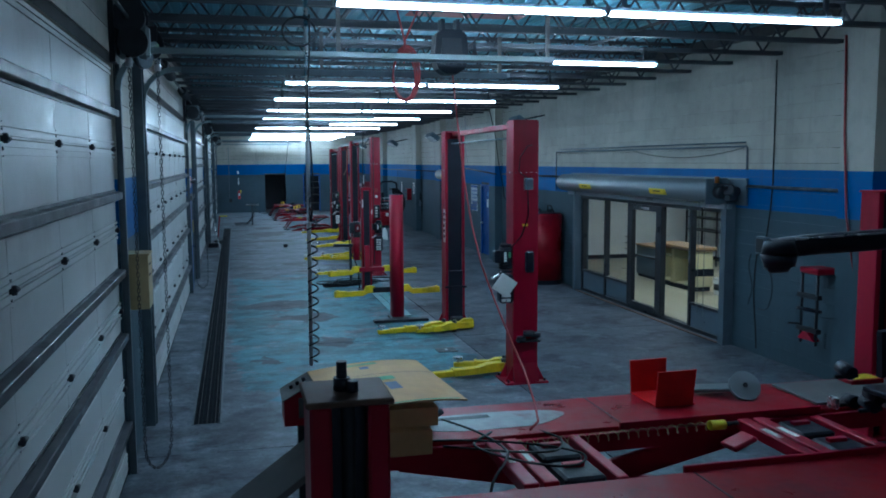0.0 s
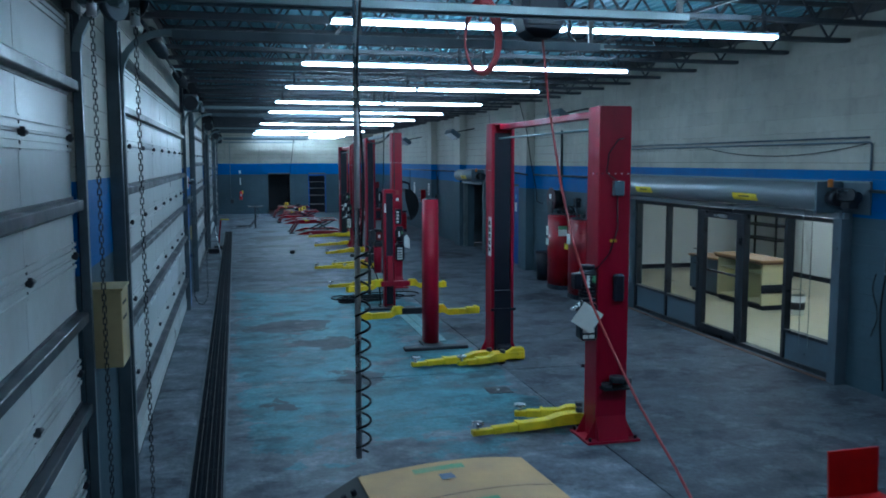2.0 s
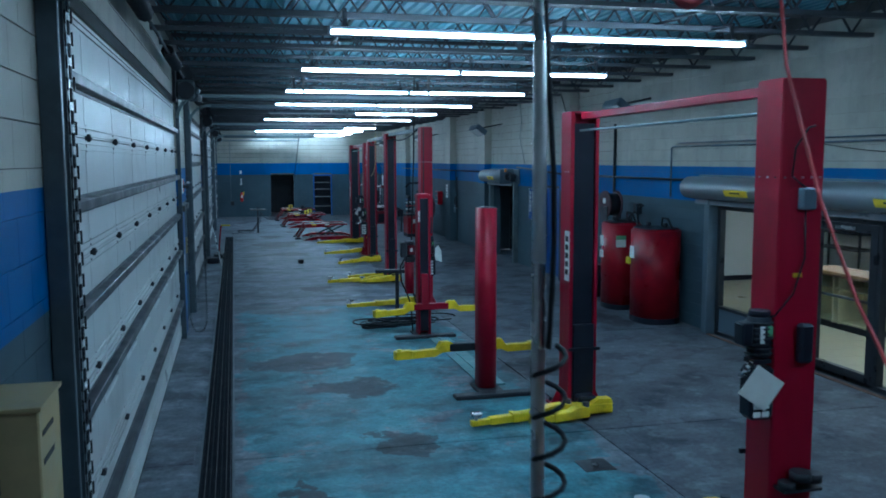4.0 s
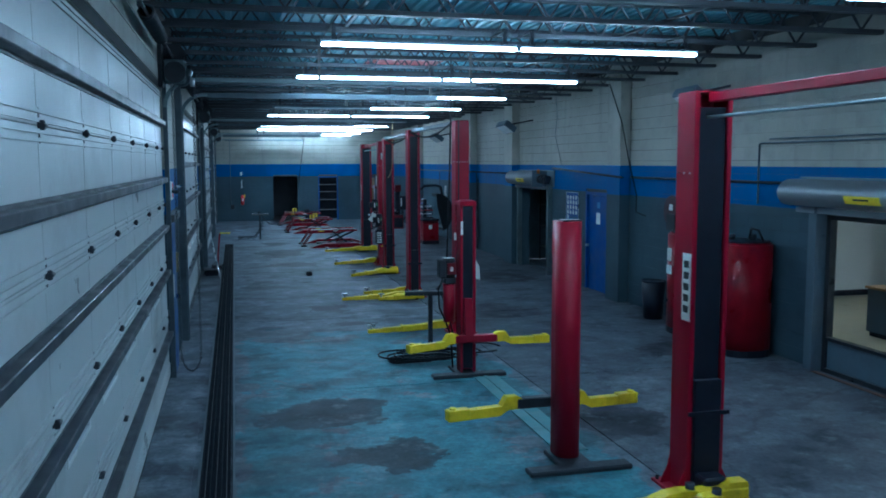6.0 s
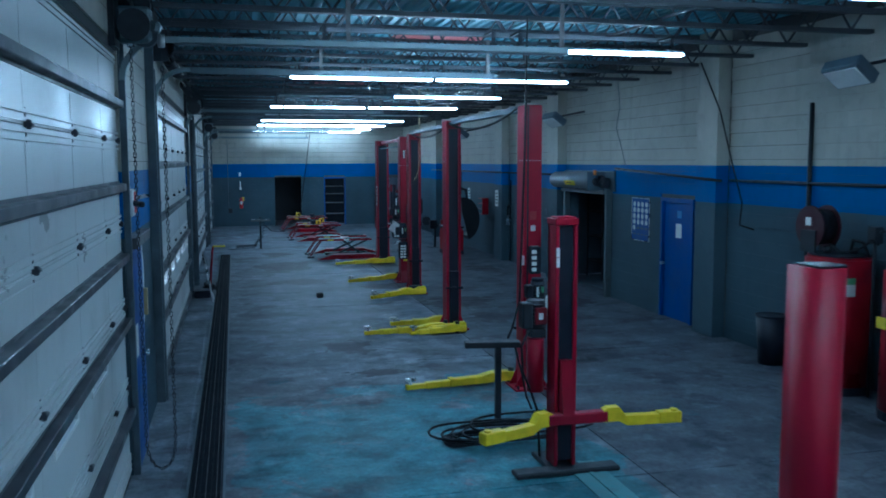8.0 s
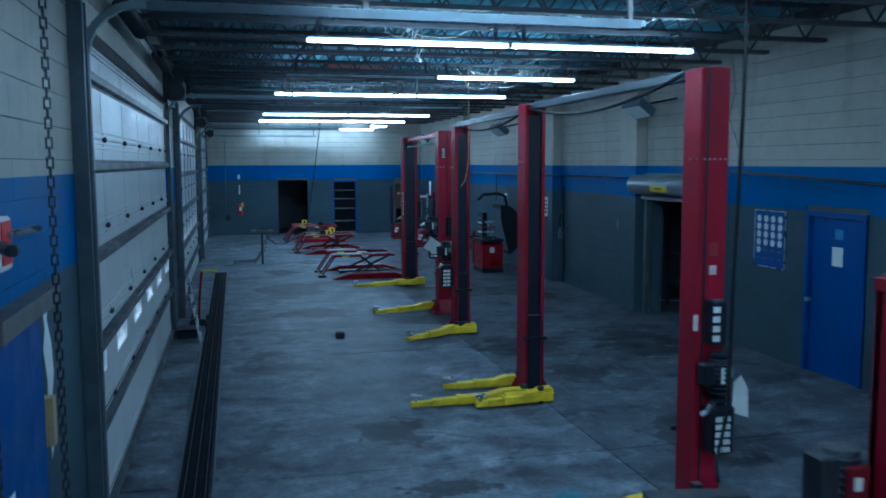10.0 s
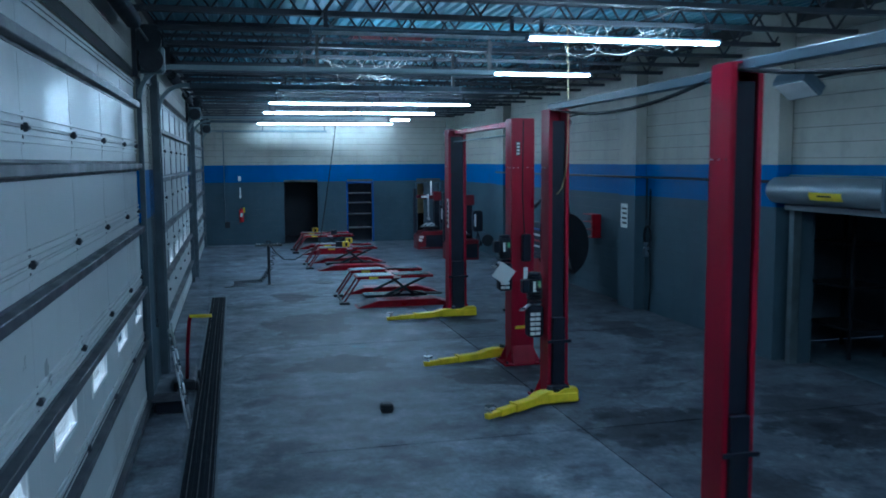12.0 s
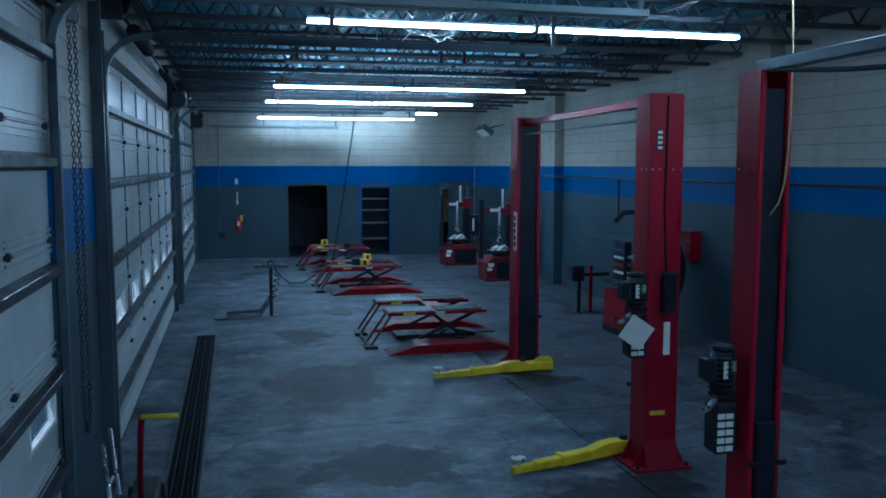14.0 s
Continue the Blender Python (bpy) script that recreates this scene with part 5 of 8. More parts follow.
for y in (19.4, 21.0):
    for x in (13.4, 13.9):
        part("upright", B((x - 0.02, x + 0.02, y - 0.02, y + 0.02, 0, 2.2)), M_BLK_PAINT, sh)
for z in (0.9, 1.25, 1.6, 1.95):
    part("shelf", B((13.38, 13.92, 19.38, 21.02, z, z + 0.03)), M_BLK_PAINT, sh)
part("wall_sign", B((OX1 - 0.03, OX1 - 0.002, 15.4, 16.3, 1.85, 2.05)), M_WOOD, tagged(new("wood_sign"), "small plain oak board on the office wall", "sign"))
bpy.data.objects["wood_sign"].location = (0, 0, 0)

# ---- dark store behind the second shutter, and rooms behind the end wall ----
structure("wall_store", B((XE + 0.22, 11.9, 25.0, 25.1, 0, 2.8), (XE + 0.22, 11.9, 30.2, 30.3, 0, 2.8), (11.9, 12.0, 25.0, 30.3, 0, 2.8), (XE + 0.22, 11.9, 25.1, 30.2, 2.7, 2.8), (XE + 0.22, 11.9, 25.1, 30.2, -0.1, -0.004), (XE - 0.02, XE + 0.22, 26.72, 28.95, -0.1, -0.004)), M_GREY, "unlit grey store room")
for x, y in ((9.8, 27.0), (10.6, 28.4), (9.4, 29.4)):
    r = thing("storage_rack", x, y, 0, "dark steel storage rack in the unlit store", "rack", "store racks")
    for dx in (-0.3, 0.3):
        for dy in (-0.45, 0.45):
            part("upright", B((x + dx - 0.02, x + dx + 0.02, y + dy - 0.02, y + dy + 0.02, 0, 2.2)), M_DARK, r)
    for z in (0.4, 1.0, 1.6, 2.15):
        part("shelf", B((x - 0.32, x + 0.32, y - 0.47, y + 0.47, z, z + 0.03)), M_DARK, r)
tagged(new("door_3"), "grey steel shutter guides round an open doorway", "", "", "structure").location = (XE, 27.9, 0)
for y in (26.69, 28.98):
    part("guide", B((XE - 0.13, XE - 0.004, y - 0.05, y + 0.05, 0, 2.24), bevel=0.005), M_TRACK, bpy.data.objects["door_3"], "galvanised shutter guide")
# shade of the unlit rooms is put into the wall colour as black
structure("wall_back_rooms", B((XW, XE, YF + 3.4, YF + 3.5, 0, 2.7), (XW, XW + 0.1, YF + 0.2, YF + 3.4, 0, 2.7), (XE - 0.1, XE, YF + 0.2, YF + 3.4, 0, 2.7), (4.2, 4.3, YF + 0.2, YF + 3.4, 0, 2.7), (6.2, 6.3, YF + 0.2, YF + 3.4, 0, 2.7), (4.3, 6.2, YF + 0.9, YF + 0.95, 0, 2.7), (XW, XE, YF + 0.2, YF + 3.5, 2.7, 2.8), (XW, XE, YF + 0.2, YF + 3.5, -0.1, -0.002)), M_BLK_PAINT, "back rooms coloured black to read as unlit")
fr = tagged(new("door_2"), "blue painted timber frame of a shelf recess", "", "", "structure")
fr.location = (5.15, YF, 0)
part("frame", B((4.59, 4.65, YF - 0.02, YF + 0.1, 0, 2.15), (5.51, 5.57, YF - 0.02, YF + 0.1, 0, 2.15), (4.65, 5.51, YF - 0.02, YF + 0.1, 2.08, 2.15), bevel=0.004), M_BLUE, fr, "blue door frame")
for z in (0.45, 0.95, 1.35, 1.70):
    part("shelf", B((4.63, 5.53, YF + 0.25, YF + 0.8, z, z + 0.035)), M_STRUT, fr, "grey shelf board")
fr = tagged(new("door_4"), "pale framed doorway to a back room", "", "", "structure")
fr.location = (7.7, YF, 0)
part("frame", B((7.11, 7.17, YF - 0.02, YF + 0.1, 0, 2.10), (8.00, 8.06, YF - 0.02, YF + 0.1, 0, 2.10), (7.17, 8.00, YF - 0.02, YF + 0.1, 2.04, 2.10)), M_GREY, fr)
part("half_open_leaf", B((7.45, 8.00, YF + 0.25, YF + 0.29, 0.01, 2.05)), M_GREY, fr, "grey door leaf standing ajar")
# added tan sheet, its pale colour standing in for the lit room beyond
part("pale_panel", B((7.2, 7.95, YF + 1.2, YF + 1.25, 0.9, 2.1)), M_TAN, fr)

# ---- blue door in the east wall ----
bd = tagged(new("door_1"), "royal blue steel door with a small white notice", "", "", "structure")
bd.location = (XE, 23.83, 0)
part("frame", B((XE - 0.02, XE + 0.1, 23.17, 23.24, 0, 2.2), (XE - 0.02, XE + 0.1, 24.24, 24.31, 0, 2.2), (XE - 0.02, XE + 0.1, 23.24, 24.24, 2.13, 2.2)), M_BLUE, bd)
lf = part("leaf", B((XE + 0.03, XE + 0.075, 23.25, 24.23, 0.01, 2.12), bevel=0.004), M_BLUE, bd, "royal blue door leaf")
bm = bmesh.new()
cyl(bm, (XE + 0.03, 24.24, 1.0), (XE - 0.03, 24.24, 1.0), 0.03, 12)
part("door_knob", bm, M_CHROME, lf)
part("notice", B((XE + 0.024, XE + 0.0285, 23.62, 23.82, 1.50, 1.75)), M_PAPER, lf, "small white notice")
part("symbol_plate", B((XE + 0.024, XE + 0.0285, 23.63, 23.78, 1.85, 1.98)), surface("pale blue plate", (0.1, 0.25, 0.5), 0.5), lf)
nudge(bd, 0, 0.235, -0.03)
# ---- poster of round emblems ----
po = thing("wall_poster", XE, 25.15, 1.34, "blue poster with rows of round white emblems", "poster")
part("sheet", B((XE - 0.012, XE - 0.001, 24.80, 25.50, 1.34, 2.14)), M_BLUE, po)
part("edge_trim", B((XE - 0.016, XE - 0.001, 24.785, 24.80, 1.33, 2.15), (XE - 0.016, XE - 0.001, 25.50, 25.515, 1.33, 2.15), (XE - 0.016, XE - 0.001, 24.80, 25.50, 2.14, 2.155), (XE - 0.016, XE - 0.001, 24.80, 25.50, 1.325, 1.34)), M_CHROME, po)
em = None
for r_ in range(5):
    for c_ in range(4):
        if r_ == 4 and c_ > 0:
            continue
        y, z = 25.40 - c_ * 0.165, 2.03 - r_ * 0.115
        if em is None:
            bm = bmesh.new()
            cyl(bm, (XE - 0.012, y, z), (XE - 0.016, y, z), 0.05, 14)
            em = part("emblem", bm, M_PAPER, po)
            e0 = (y, z)
        else:
            o = new("emblem", em.data)
            o.parent = po
            o.location = (0, y - e0[0], z - e0[1])
for k in range(3):
    part("print_bar", B((XE - 0.0155, XE - 0.012, 25.24 - k * 0.165 - 0.05, 25.24 - k * 0.165 + 0.05, 1.55, 1.59)), M_GREY, po)
for k in range(4):
    part("print_bar", B((XE - 0.0155, XE - 0.012, 24.86 + k * 0.16, 24.96 + k * 0.16, 1.44, 1.46)), M_GREY, po)

nudge(po, 0, 0.20, -0.03)

# ---- pipes and wires on the east wall ----
def wall_pipe(name, pts, r, label, material=None, cat="pipe"):
    bm = bmesh.new()
    tube(bm, pts, r, 7)
    return single(name, bm, material or M_GREY, label, cat)

X = XE - 0.03
wall_pipe("conduit", [(X, 10.2, 2.75), (X, 10.2, 3.08), (X, 10.25, 3.10), (X, 18.0, 3.10), (X, 18.05, 3.08), (X, 18.05, 2.2)], 0.015, "grey steel conduit running over the shopfront")
wall_pipe("conduit", [(X, 10.25, 3.16), (X, 17.8, 3.16)], 0.012, "thin grey conduit along the block wall")
wall_pipe("air_pipe", [(X, 4.0, 2.50), (X, 10.2, 2.50)], 0.022, "dark painted air pipe along the blue band", M_DARK)
wall_pipe("air_pipe", [(X, 17.2, 2.52), (X, 22.3, 2.52)], 0.022, "dark painted air pipe along the blue band", M_DARK)
wall_pipe("air_pipe", [(XE - 0.25, 22.2, 2.52), (XE - 0.25, 26.0, 2.68)], 0.022, "dark painted air pipe along the blue band", M_DARK)
wall_pipe("air_pipe", [(XE - 0.25, 28.9, 2.52), (XE - 0.25, 42.2, 2.52)], 0.022, "dark painted air pipe along the blue band", M_DARK)
wall_pipe("drop_pipe", [(X, 20.4, 1.0), (X, 20.4, 3.6)], 0.03, "dark vertical exhaust drop pipe", M_DARK)
wall_pipe("drop_pipe", [(X, 33.4, 2.5), (X, 33.4, 1.75)], 0.014, "thin dark drop pipe on the block wall", M_DARK)
wall_pipe("wall_wire", sag((X, 10.3, 3.08), (X, 14.0, 3.08), 0.14), 0.006, "slack black wire under the conduit", M_BLACK, "wire")
wall_pipe("wall_wire", [(X, 9.55, 4.3), (X, 9.55, 2.6), (X, 9.58, 2.2), (X, 9.66, 1.75)], 0.010, "dark conduit down the wall to a switch box", M_BLACK, "wire")
wall_pipe("wall_wire", [(X, 26.4, 4.4), (X, 26.3, 3.9), (X, 26.45, 3.5), (X, 26.2, 3.1), (X, 26.0, 2.75)], 0.007, "loose grey wire on the cream wall", M_GREY, "wire")
wall_pipe("wall_wire", [(XE - 0.24, 22.9, 4.4), (XE - 0.24, 22.3, 3.6), (XE - 0.26, 21.9, 2.8), (XE - 0.2, 21.7, 2.2), (XE - 0.1, 21.9, 1.85), (XE - 0.06, 21.6, 1.8)], 0.012, "black hose slung across the wall", M_BLACK, "hose")
wall_pipe("wall_wire", [(X, 9.80, 1.55)] + [(X - 0.01, 9.86 + 0.05 * math.sin(3.2 * q), 1.5 - q) for q in [0.1 * i for i in range(15)]], 0.011, "black flexible cable down the wall", M_BLACK, "wire")
wall_pipe("wall_wire", [(X, 9.72 - 0.24 * math.sin(1.9 * q), 1.55 - 0.62 * q) for q in [0.1 * i for i in range(14)]] + [(X, 9.66, 0.70), (X, 9.80, 0.70)], 0.006, "loose black wire beside the shopfront", M_BLACK, "wire")
wall_pipe("wall_wire", [(X, 10.02 + 0.05 * math.sin(7 * q), 1.5 - 0.75 * q) for q in [0.08 * i for i in range(14)]], 0.007, "short tangled wire beside the shopfront", M_BLACK, "wire")
wall_pipe("red_air_line", [(XE - 0.23, 7.9, 4.4), (XE - 0.235, 7.85, 3.2), (XE - 0.24, 7.75, 2.2), (XE - 0.2, 7.6, 1.4)], 0.014, "thin red air line down the pilaster", M_HOSE, "hose")
sb = thing("switch_box", X, 9.73, 1.52, "small grey switch box on the wall", "switch")
part("body", B((XE - 0.09, XE - 0.001, 9.62, 9.84, 1.52, 1.78), bevel=0.008), M_GREY, sb)
part("cover", B((XE - 0.098, XE - 0.09, 9.65, 9.81, 1.55, 1.75)), M_DARK, sb)

ob_ = thing("outlet_box", XE, 30.25, 1.5, "small grey outlet box with drooping black cords", "outlet")
part("body", B((XE - 0.07, XE - 0.001, 30.20, 30.32, 1.50, 1.68), bevel=0.008), M_GREY, ob_)
for k in range(3):
    cable(ob_, "cord", [(XE - 0.06, 30.24 - 0.10 * (k + 1) * math.sin(q), 1.54 - 0.30 * q + 0.10 * q * q) for q in [0.2 * i for i in range(13)]], 0.010, M_BLACK)

# ---- flood heaters on the pilasters ----
def flood(x, y, z):
    f = thing("wall_floodlight", x, y, z, "boxy grey floodlight tilted down on a wall bracket", "light", "wall floodlights")
    bm = bmesh.new()
    d = Vector((-0.55, -0.15, -0.8)).normalized()
    obox(bm, Vector((x, y, z)), Vector((x, y, z)) + d * 0.16, 0.52, 0.36, (0.8, 0.1, -0.5), bevel=0.02)
    part("housing", bm, M_GREY, f)
    bm = bmesh.new()
    obox(bm, Vector((x, y, z)) + d * 0.16, Vector((x, y, z)) + d * 0.172, 0.44, 0.28, (0.8, 0.1, -0.5))
    part("lens", bm, M_WHITE, f, "pale front lens")
    bm = bmesh.new()
    obox(bm, (x + 0.05, y, z), (XE - 0.02, y, z + 0.12), 0.04, 0.04)
    part("bracket", bm, M_DARK, f)

for x_, y_, z_ in ((7.55, 28.1, 3.80), (7.6, 18.9, 3.90), (7.6, 36.2, 3.75), (7.7, 46.0, 3.8)):
    flood(x_, y_, z_)

# ---- oil tanks, hose reel, bin ----
def oil_tank(x, y, r, h, label, strip):
    t = thing("oil_tank", x, y, 0, label, "tank", "oil tanks")
    bm = bmesh.new()
    pr = []
    for a in range(24):
        q = 2 * math.pi * a / 24
        pr.append((x + r * 0.85 * math.copysign(abs(math.cos(q)) ** 0.8, math.cos(q)), y + r * math.copysign(abs(math.sin(q)) ** 0.8, math.sin(q))))
    prism(bm, pr, 0.09, h, "z")
    bmesh.ops.bevel(bm, geom=[e for e in bm.edges if abs(e.verts[0].co.z - e.verts[1].co.z) < 0.01 and e.verts[0].co.z > h - 0.01], offset=0.03, segments=2, affect="EDGES")
    for f in bm.faces:
        f.smooth = abs(f.normal.z) < 0.4
    part("body", bm, M_REDOLD, t, "scuffed red tank body")
    bm = bmesh.new()
    prism(bm, [(x + (p[0] - x) * 1.015, y + (p[1] - y) * 1.015) for p in pr], 0.0, 0.10, "z")
    part("skirt", bm, M_BLK_PAINT, t, "black base skirt")
    bm = bmesh.new()
    prism(bm, [(x + (p[0] - x) * 0.9, y + (p[1] - y) * 0.9) for p in pr], h, h + 0.02, "z")
    part("lid", bm, M_BLK_PAINT, t)
    for dx, dy in ((-0.1, 0.1), (0.12, -0.1)):
        bm = bmesh.new()
        cyl(bm, (x + dx, y + dy, h + 0.02), (x + dx, y + dy, h + 0.10), 0.05, 10)
        part("filler_cap", bm, M_DARK, t)
    cable(t, "hose", [(x + 0.05, y - 0.12, h + 0.05), (x + 0.02, y - 0.2, h + 0.2), (x + 0.06, y - 0.32, h + 0.18), (x + 0.12, y - 0.36, h + 0.02)], 0.018, M_BLACK)
    return t

t1 = oil_tank(7.88, 19.32, 0.41, 1.67, "tall scuffed red oil tank with paper notices", 0)
part("notice", B((7.58, 7.78, 18.90, 18.914, 1.22, 1.36)), M_PAPER, t1, "white notice under a green heading")
part("notice_band", B((7.58, 7.78, 18.90, 18.914, 1.362, 1.44)), M_GREEN, t1, "green notice heading")
part("notice", B((7.458, 7.472, 19.24, 19.38, 1.00, 1.14)), M_PAPER, t1)
part("notice", B((7.458, 7.472, 19.26, 19.36, 1.22, 1.42)), M_PAPER, t1)
t2 = oil_tank(7.84, 17.85, 0.46, 1.66, "wide scuffed red oil tank with yellow label", 0)
part("notice", B((7.368, 7.384, 17.76, 17.90, 1.15, 1.36)), M_PAPER, t2)
part("warning_label", B((7.395, 7.425, 17.96, 18.10, 1.02, 1.14)), M_YLABEL, t2)
hr = thing("hose_reel", 7.8, 19.55, 1.69, "dark red hose reel standing on the oil tank", "hose reel")
bm = bmesh.new()
for x in (7.66, 7.90):
    cyl(bm, (x, 19.62, 2.00), (x + 0.02, 19.62, 2.00), 0.27, 24)
part("flange", bm, surface("dark red reel", (0.035, 0.006, 0.012), 0.45), hr)
bm = bmesh.new()
cyl(bm, (7.68, 19.62, 2.00), (7.90, 19.62, 2.00), 0.22, 20)
part("wound_hose", bm, M_BLACK, hr, "wound black hose")
for x in (7.64, 7.92):
    part("stand", B((x, x + 0.02, 19.48, 19.76, 1.69, 1.96)), M_DARK, hr)
part("tag", B((7.645, 7.657, 19.58, 19.68, 2.02, 2.12)), M_PAPER, hr)
cable(hr, "hose_tail", [(7.8, 19.4, 1.8), (7.8, 19.2, 1.72), (7.85, 19.0, 1.75), (7.9, 18.8, 1.9), (7.9, 18.7, 1.85)], 0.014, M_BLACK)
pm = thing("drum_pump", 7.95, 18.85, 1.62, "dark lever pump on a pipe behind the tanks", "pump")
bm = bmesh.new()
cyl(bm, (7.98, 18.85, 0.0), (7.98, 18.85, 2.0), 0.02, 8)
box(bm, 7.92, 8.04, 18.78, 18.92, 1.85, 2.05, bevel=0.01)
cyl(bm, (7.98, 18.85, 1.98), (7.98, 18.62, 2.02), 0.014, 8)
part("body", bm, M_DARK, pm)
bn = thing("waste_bin", 7.9, 20.65, 0, "black plastic waste bin on the floor", "bin")
bm = bmesh.new()
cyl(bm, (7.9, 20.65, 0), (7.9, 20.65, 0.68), 0.17, 20, 0.22)
part("body", bm, M_BLK_PAINT, bn)
bm = bmesh.new()
torus(bm, (7.9, 20.65, 0.68), (0, 0, 1), 0.22, 0.014)
part("rim", bm, M_BLK_PAINT, bn)

# ---- end wall fittings ----
ex = thing("fire_extinguisher", 0.94, YF - 0.08, 0.80, "red fire extinguisher hung on the end wall", "extinguisher")
bm = bmesh.new()
cyl(bm, (0.94, YF - 0.09, 0.80), (0.94, YF - 0.09, 1.20), 0.075, 16)
cyl(bm, (0.94, YF - 0.09, 1.20), (0.94, YF - 0.09, 1.27), 0.072, 16, 0.03)
part("cylinder", bm, surface("extinguisher red", (0.5, 0.015, 0.02), 0.3), ex)
part("label", B((0.90, 0.98, YF - 0.169, YF - 0.160, 0.98, 1.12)), M_PAPER, ex)
bm = bmesh.new()
box(bm, 0.92, 0.96, YF - 0.13, YF - 0.05, 1.27, 1.32)
obox(bm, (0.94, YF - 0.08, 1.31), (1.03, YF - 0.08, 1.37), 0.02, 0.02)
part("valve", bm, M_BLK_PAINT, ex)
part("tag", B((1.0, 1.06, YF - 0.10, YF - 0.09, 1.12, 1.30)), M_YLABEL, ex, "yellow inspection tag")
part("bracket", B((0.9, 0.98, YF - 0.02, YF, 0.85, 1.25)), M_DARK, ex)
sg = thing("arrow_sign", 0.92, YF, 1.60, "white downward arrow sign above the extinguisher", "sign")
bm = bmesh.new()
prism(bm, [(0.90, 1.98), (0.94, 1.98), (0.94, 1.70), (0.97, 1.70), (0.92, 1.60), (0.87, 1.70), (0.90, 1.70)], YF - 0.006, YF, "y")
part("arrow", bm, M_WHITE, sg)
bx = thing("alarm_box", 0.9, YF, 2.2, "small white alarm box on the blue band", "alarm")
part("body", B((0.86, 0.95, YF - 0.06, YF, 2.22, 2.38), bevel=0.01), M_WHITE, bx)
ob_ = thing("outlet_box", 0.46, YF, 0.62, "dark outlet box fed by a conduit", "outlet")
part("body", B((0.38, 0.55, YF - 0.08, YF, 0.60, 0.82), bevel=0.01), M_DARK, ob_)
bm = bmesh.new()
cyl(bm, (0.40, YF - 0.03, 0.82), (0.40, YF - 0.03, 4.0), 0.014, 8)
part("conduit", bm, M_GREY, ob_)

# ---- air stand with coiled hose ----
st = thing("air_hose_stand", 1.42, 38.7, 0, "grey steel T-stand with a coiled black air hose", "stand")
part("post", B((1.39, 1.45, 38.67, 38.73, 0.01, 0.92), bevel=0.004), M_DARK, st)
part("foot", B((1.33, 1.53, 38.62, 38.80, 0, 0.012)), M_STRUT, st)
bm = bmesh.new()
obox(bm, (1.12, 38.70, 0.93), (1.74, 38.62, 0.93), 0.09, 0.05, bevel=0.006)
part("tray", bm, M_STRUT, st, "grey tray bar with bright studs")
for k in range(9):
    x = 1.16 + k * 0.067
    bm = bmesh.new()
    cyl(bm, (x, 38.69 - k * 0.009, 0.955), (x, 38.69 - k * 0.009, 0.98), 0.012, 6)
    part("stud", bm, M_CHROME, st)
cable(st, "hose_loop", [(1.42 + 0.05 * math.cos(a), 38.66, 0.98 + 0.05 * math.sin(a)) for a in [i * 0.5 for i in range(13)]], 0.013, M_BLACK)
cable(st, "coil", helix((1.55, 38.64, 0.78), (1.45, 38.60, 0.36), 0.050, 4), 0.009, M_BLACK, "stretched black air hose beside the post")
cable(st, "coil", helix((1.44, 38.60, 0.40), (1.22, 38.56, 0.10), 0.050, 7), 0.009, M_BLACK, "coiled black air hose reaching the floor")
cable(st, "coil", helix((1.22, 38.56, 0.085), (0.62, 38.5, 0.075), 0.070, 15, 12), 0.009, M_BLACK, "coiled black air hose on the floor")
cable(st, "hose_end", [(0.62, 38.5, 0.02), (0.52, 38.48, 0.012), (0.40, 38.5, 0.012)], 0.009, M_BLACK)
cable(st, "hose", [(1.45, 38.66, 0.95), (1.6, 38.9, 0.72), (1.8, 39.3, 0.52), (2.1, 39.8, 0.45), (2.5, 40.4, 0.6), (2.85, 40.9, 0.75)], 0.012, M_BLACK)
wall_pipe("hanging_hose", sag((3.3, 40.2, 4.3), (2.9, 41.6, 0.7), 0.12), 0.012, "dark hose hanging from the ceiling to the lift", M_BLACK, "hose")

nudge(st, 0.035, 0.2)

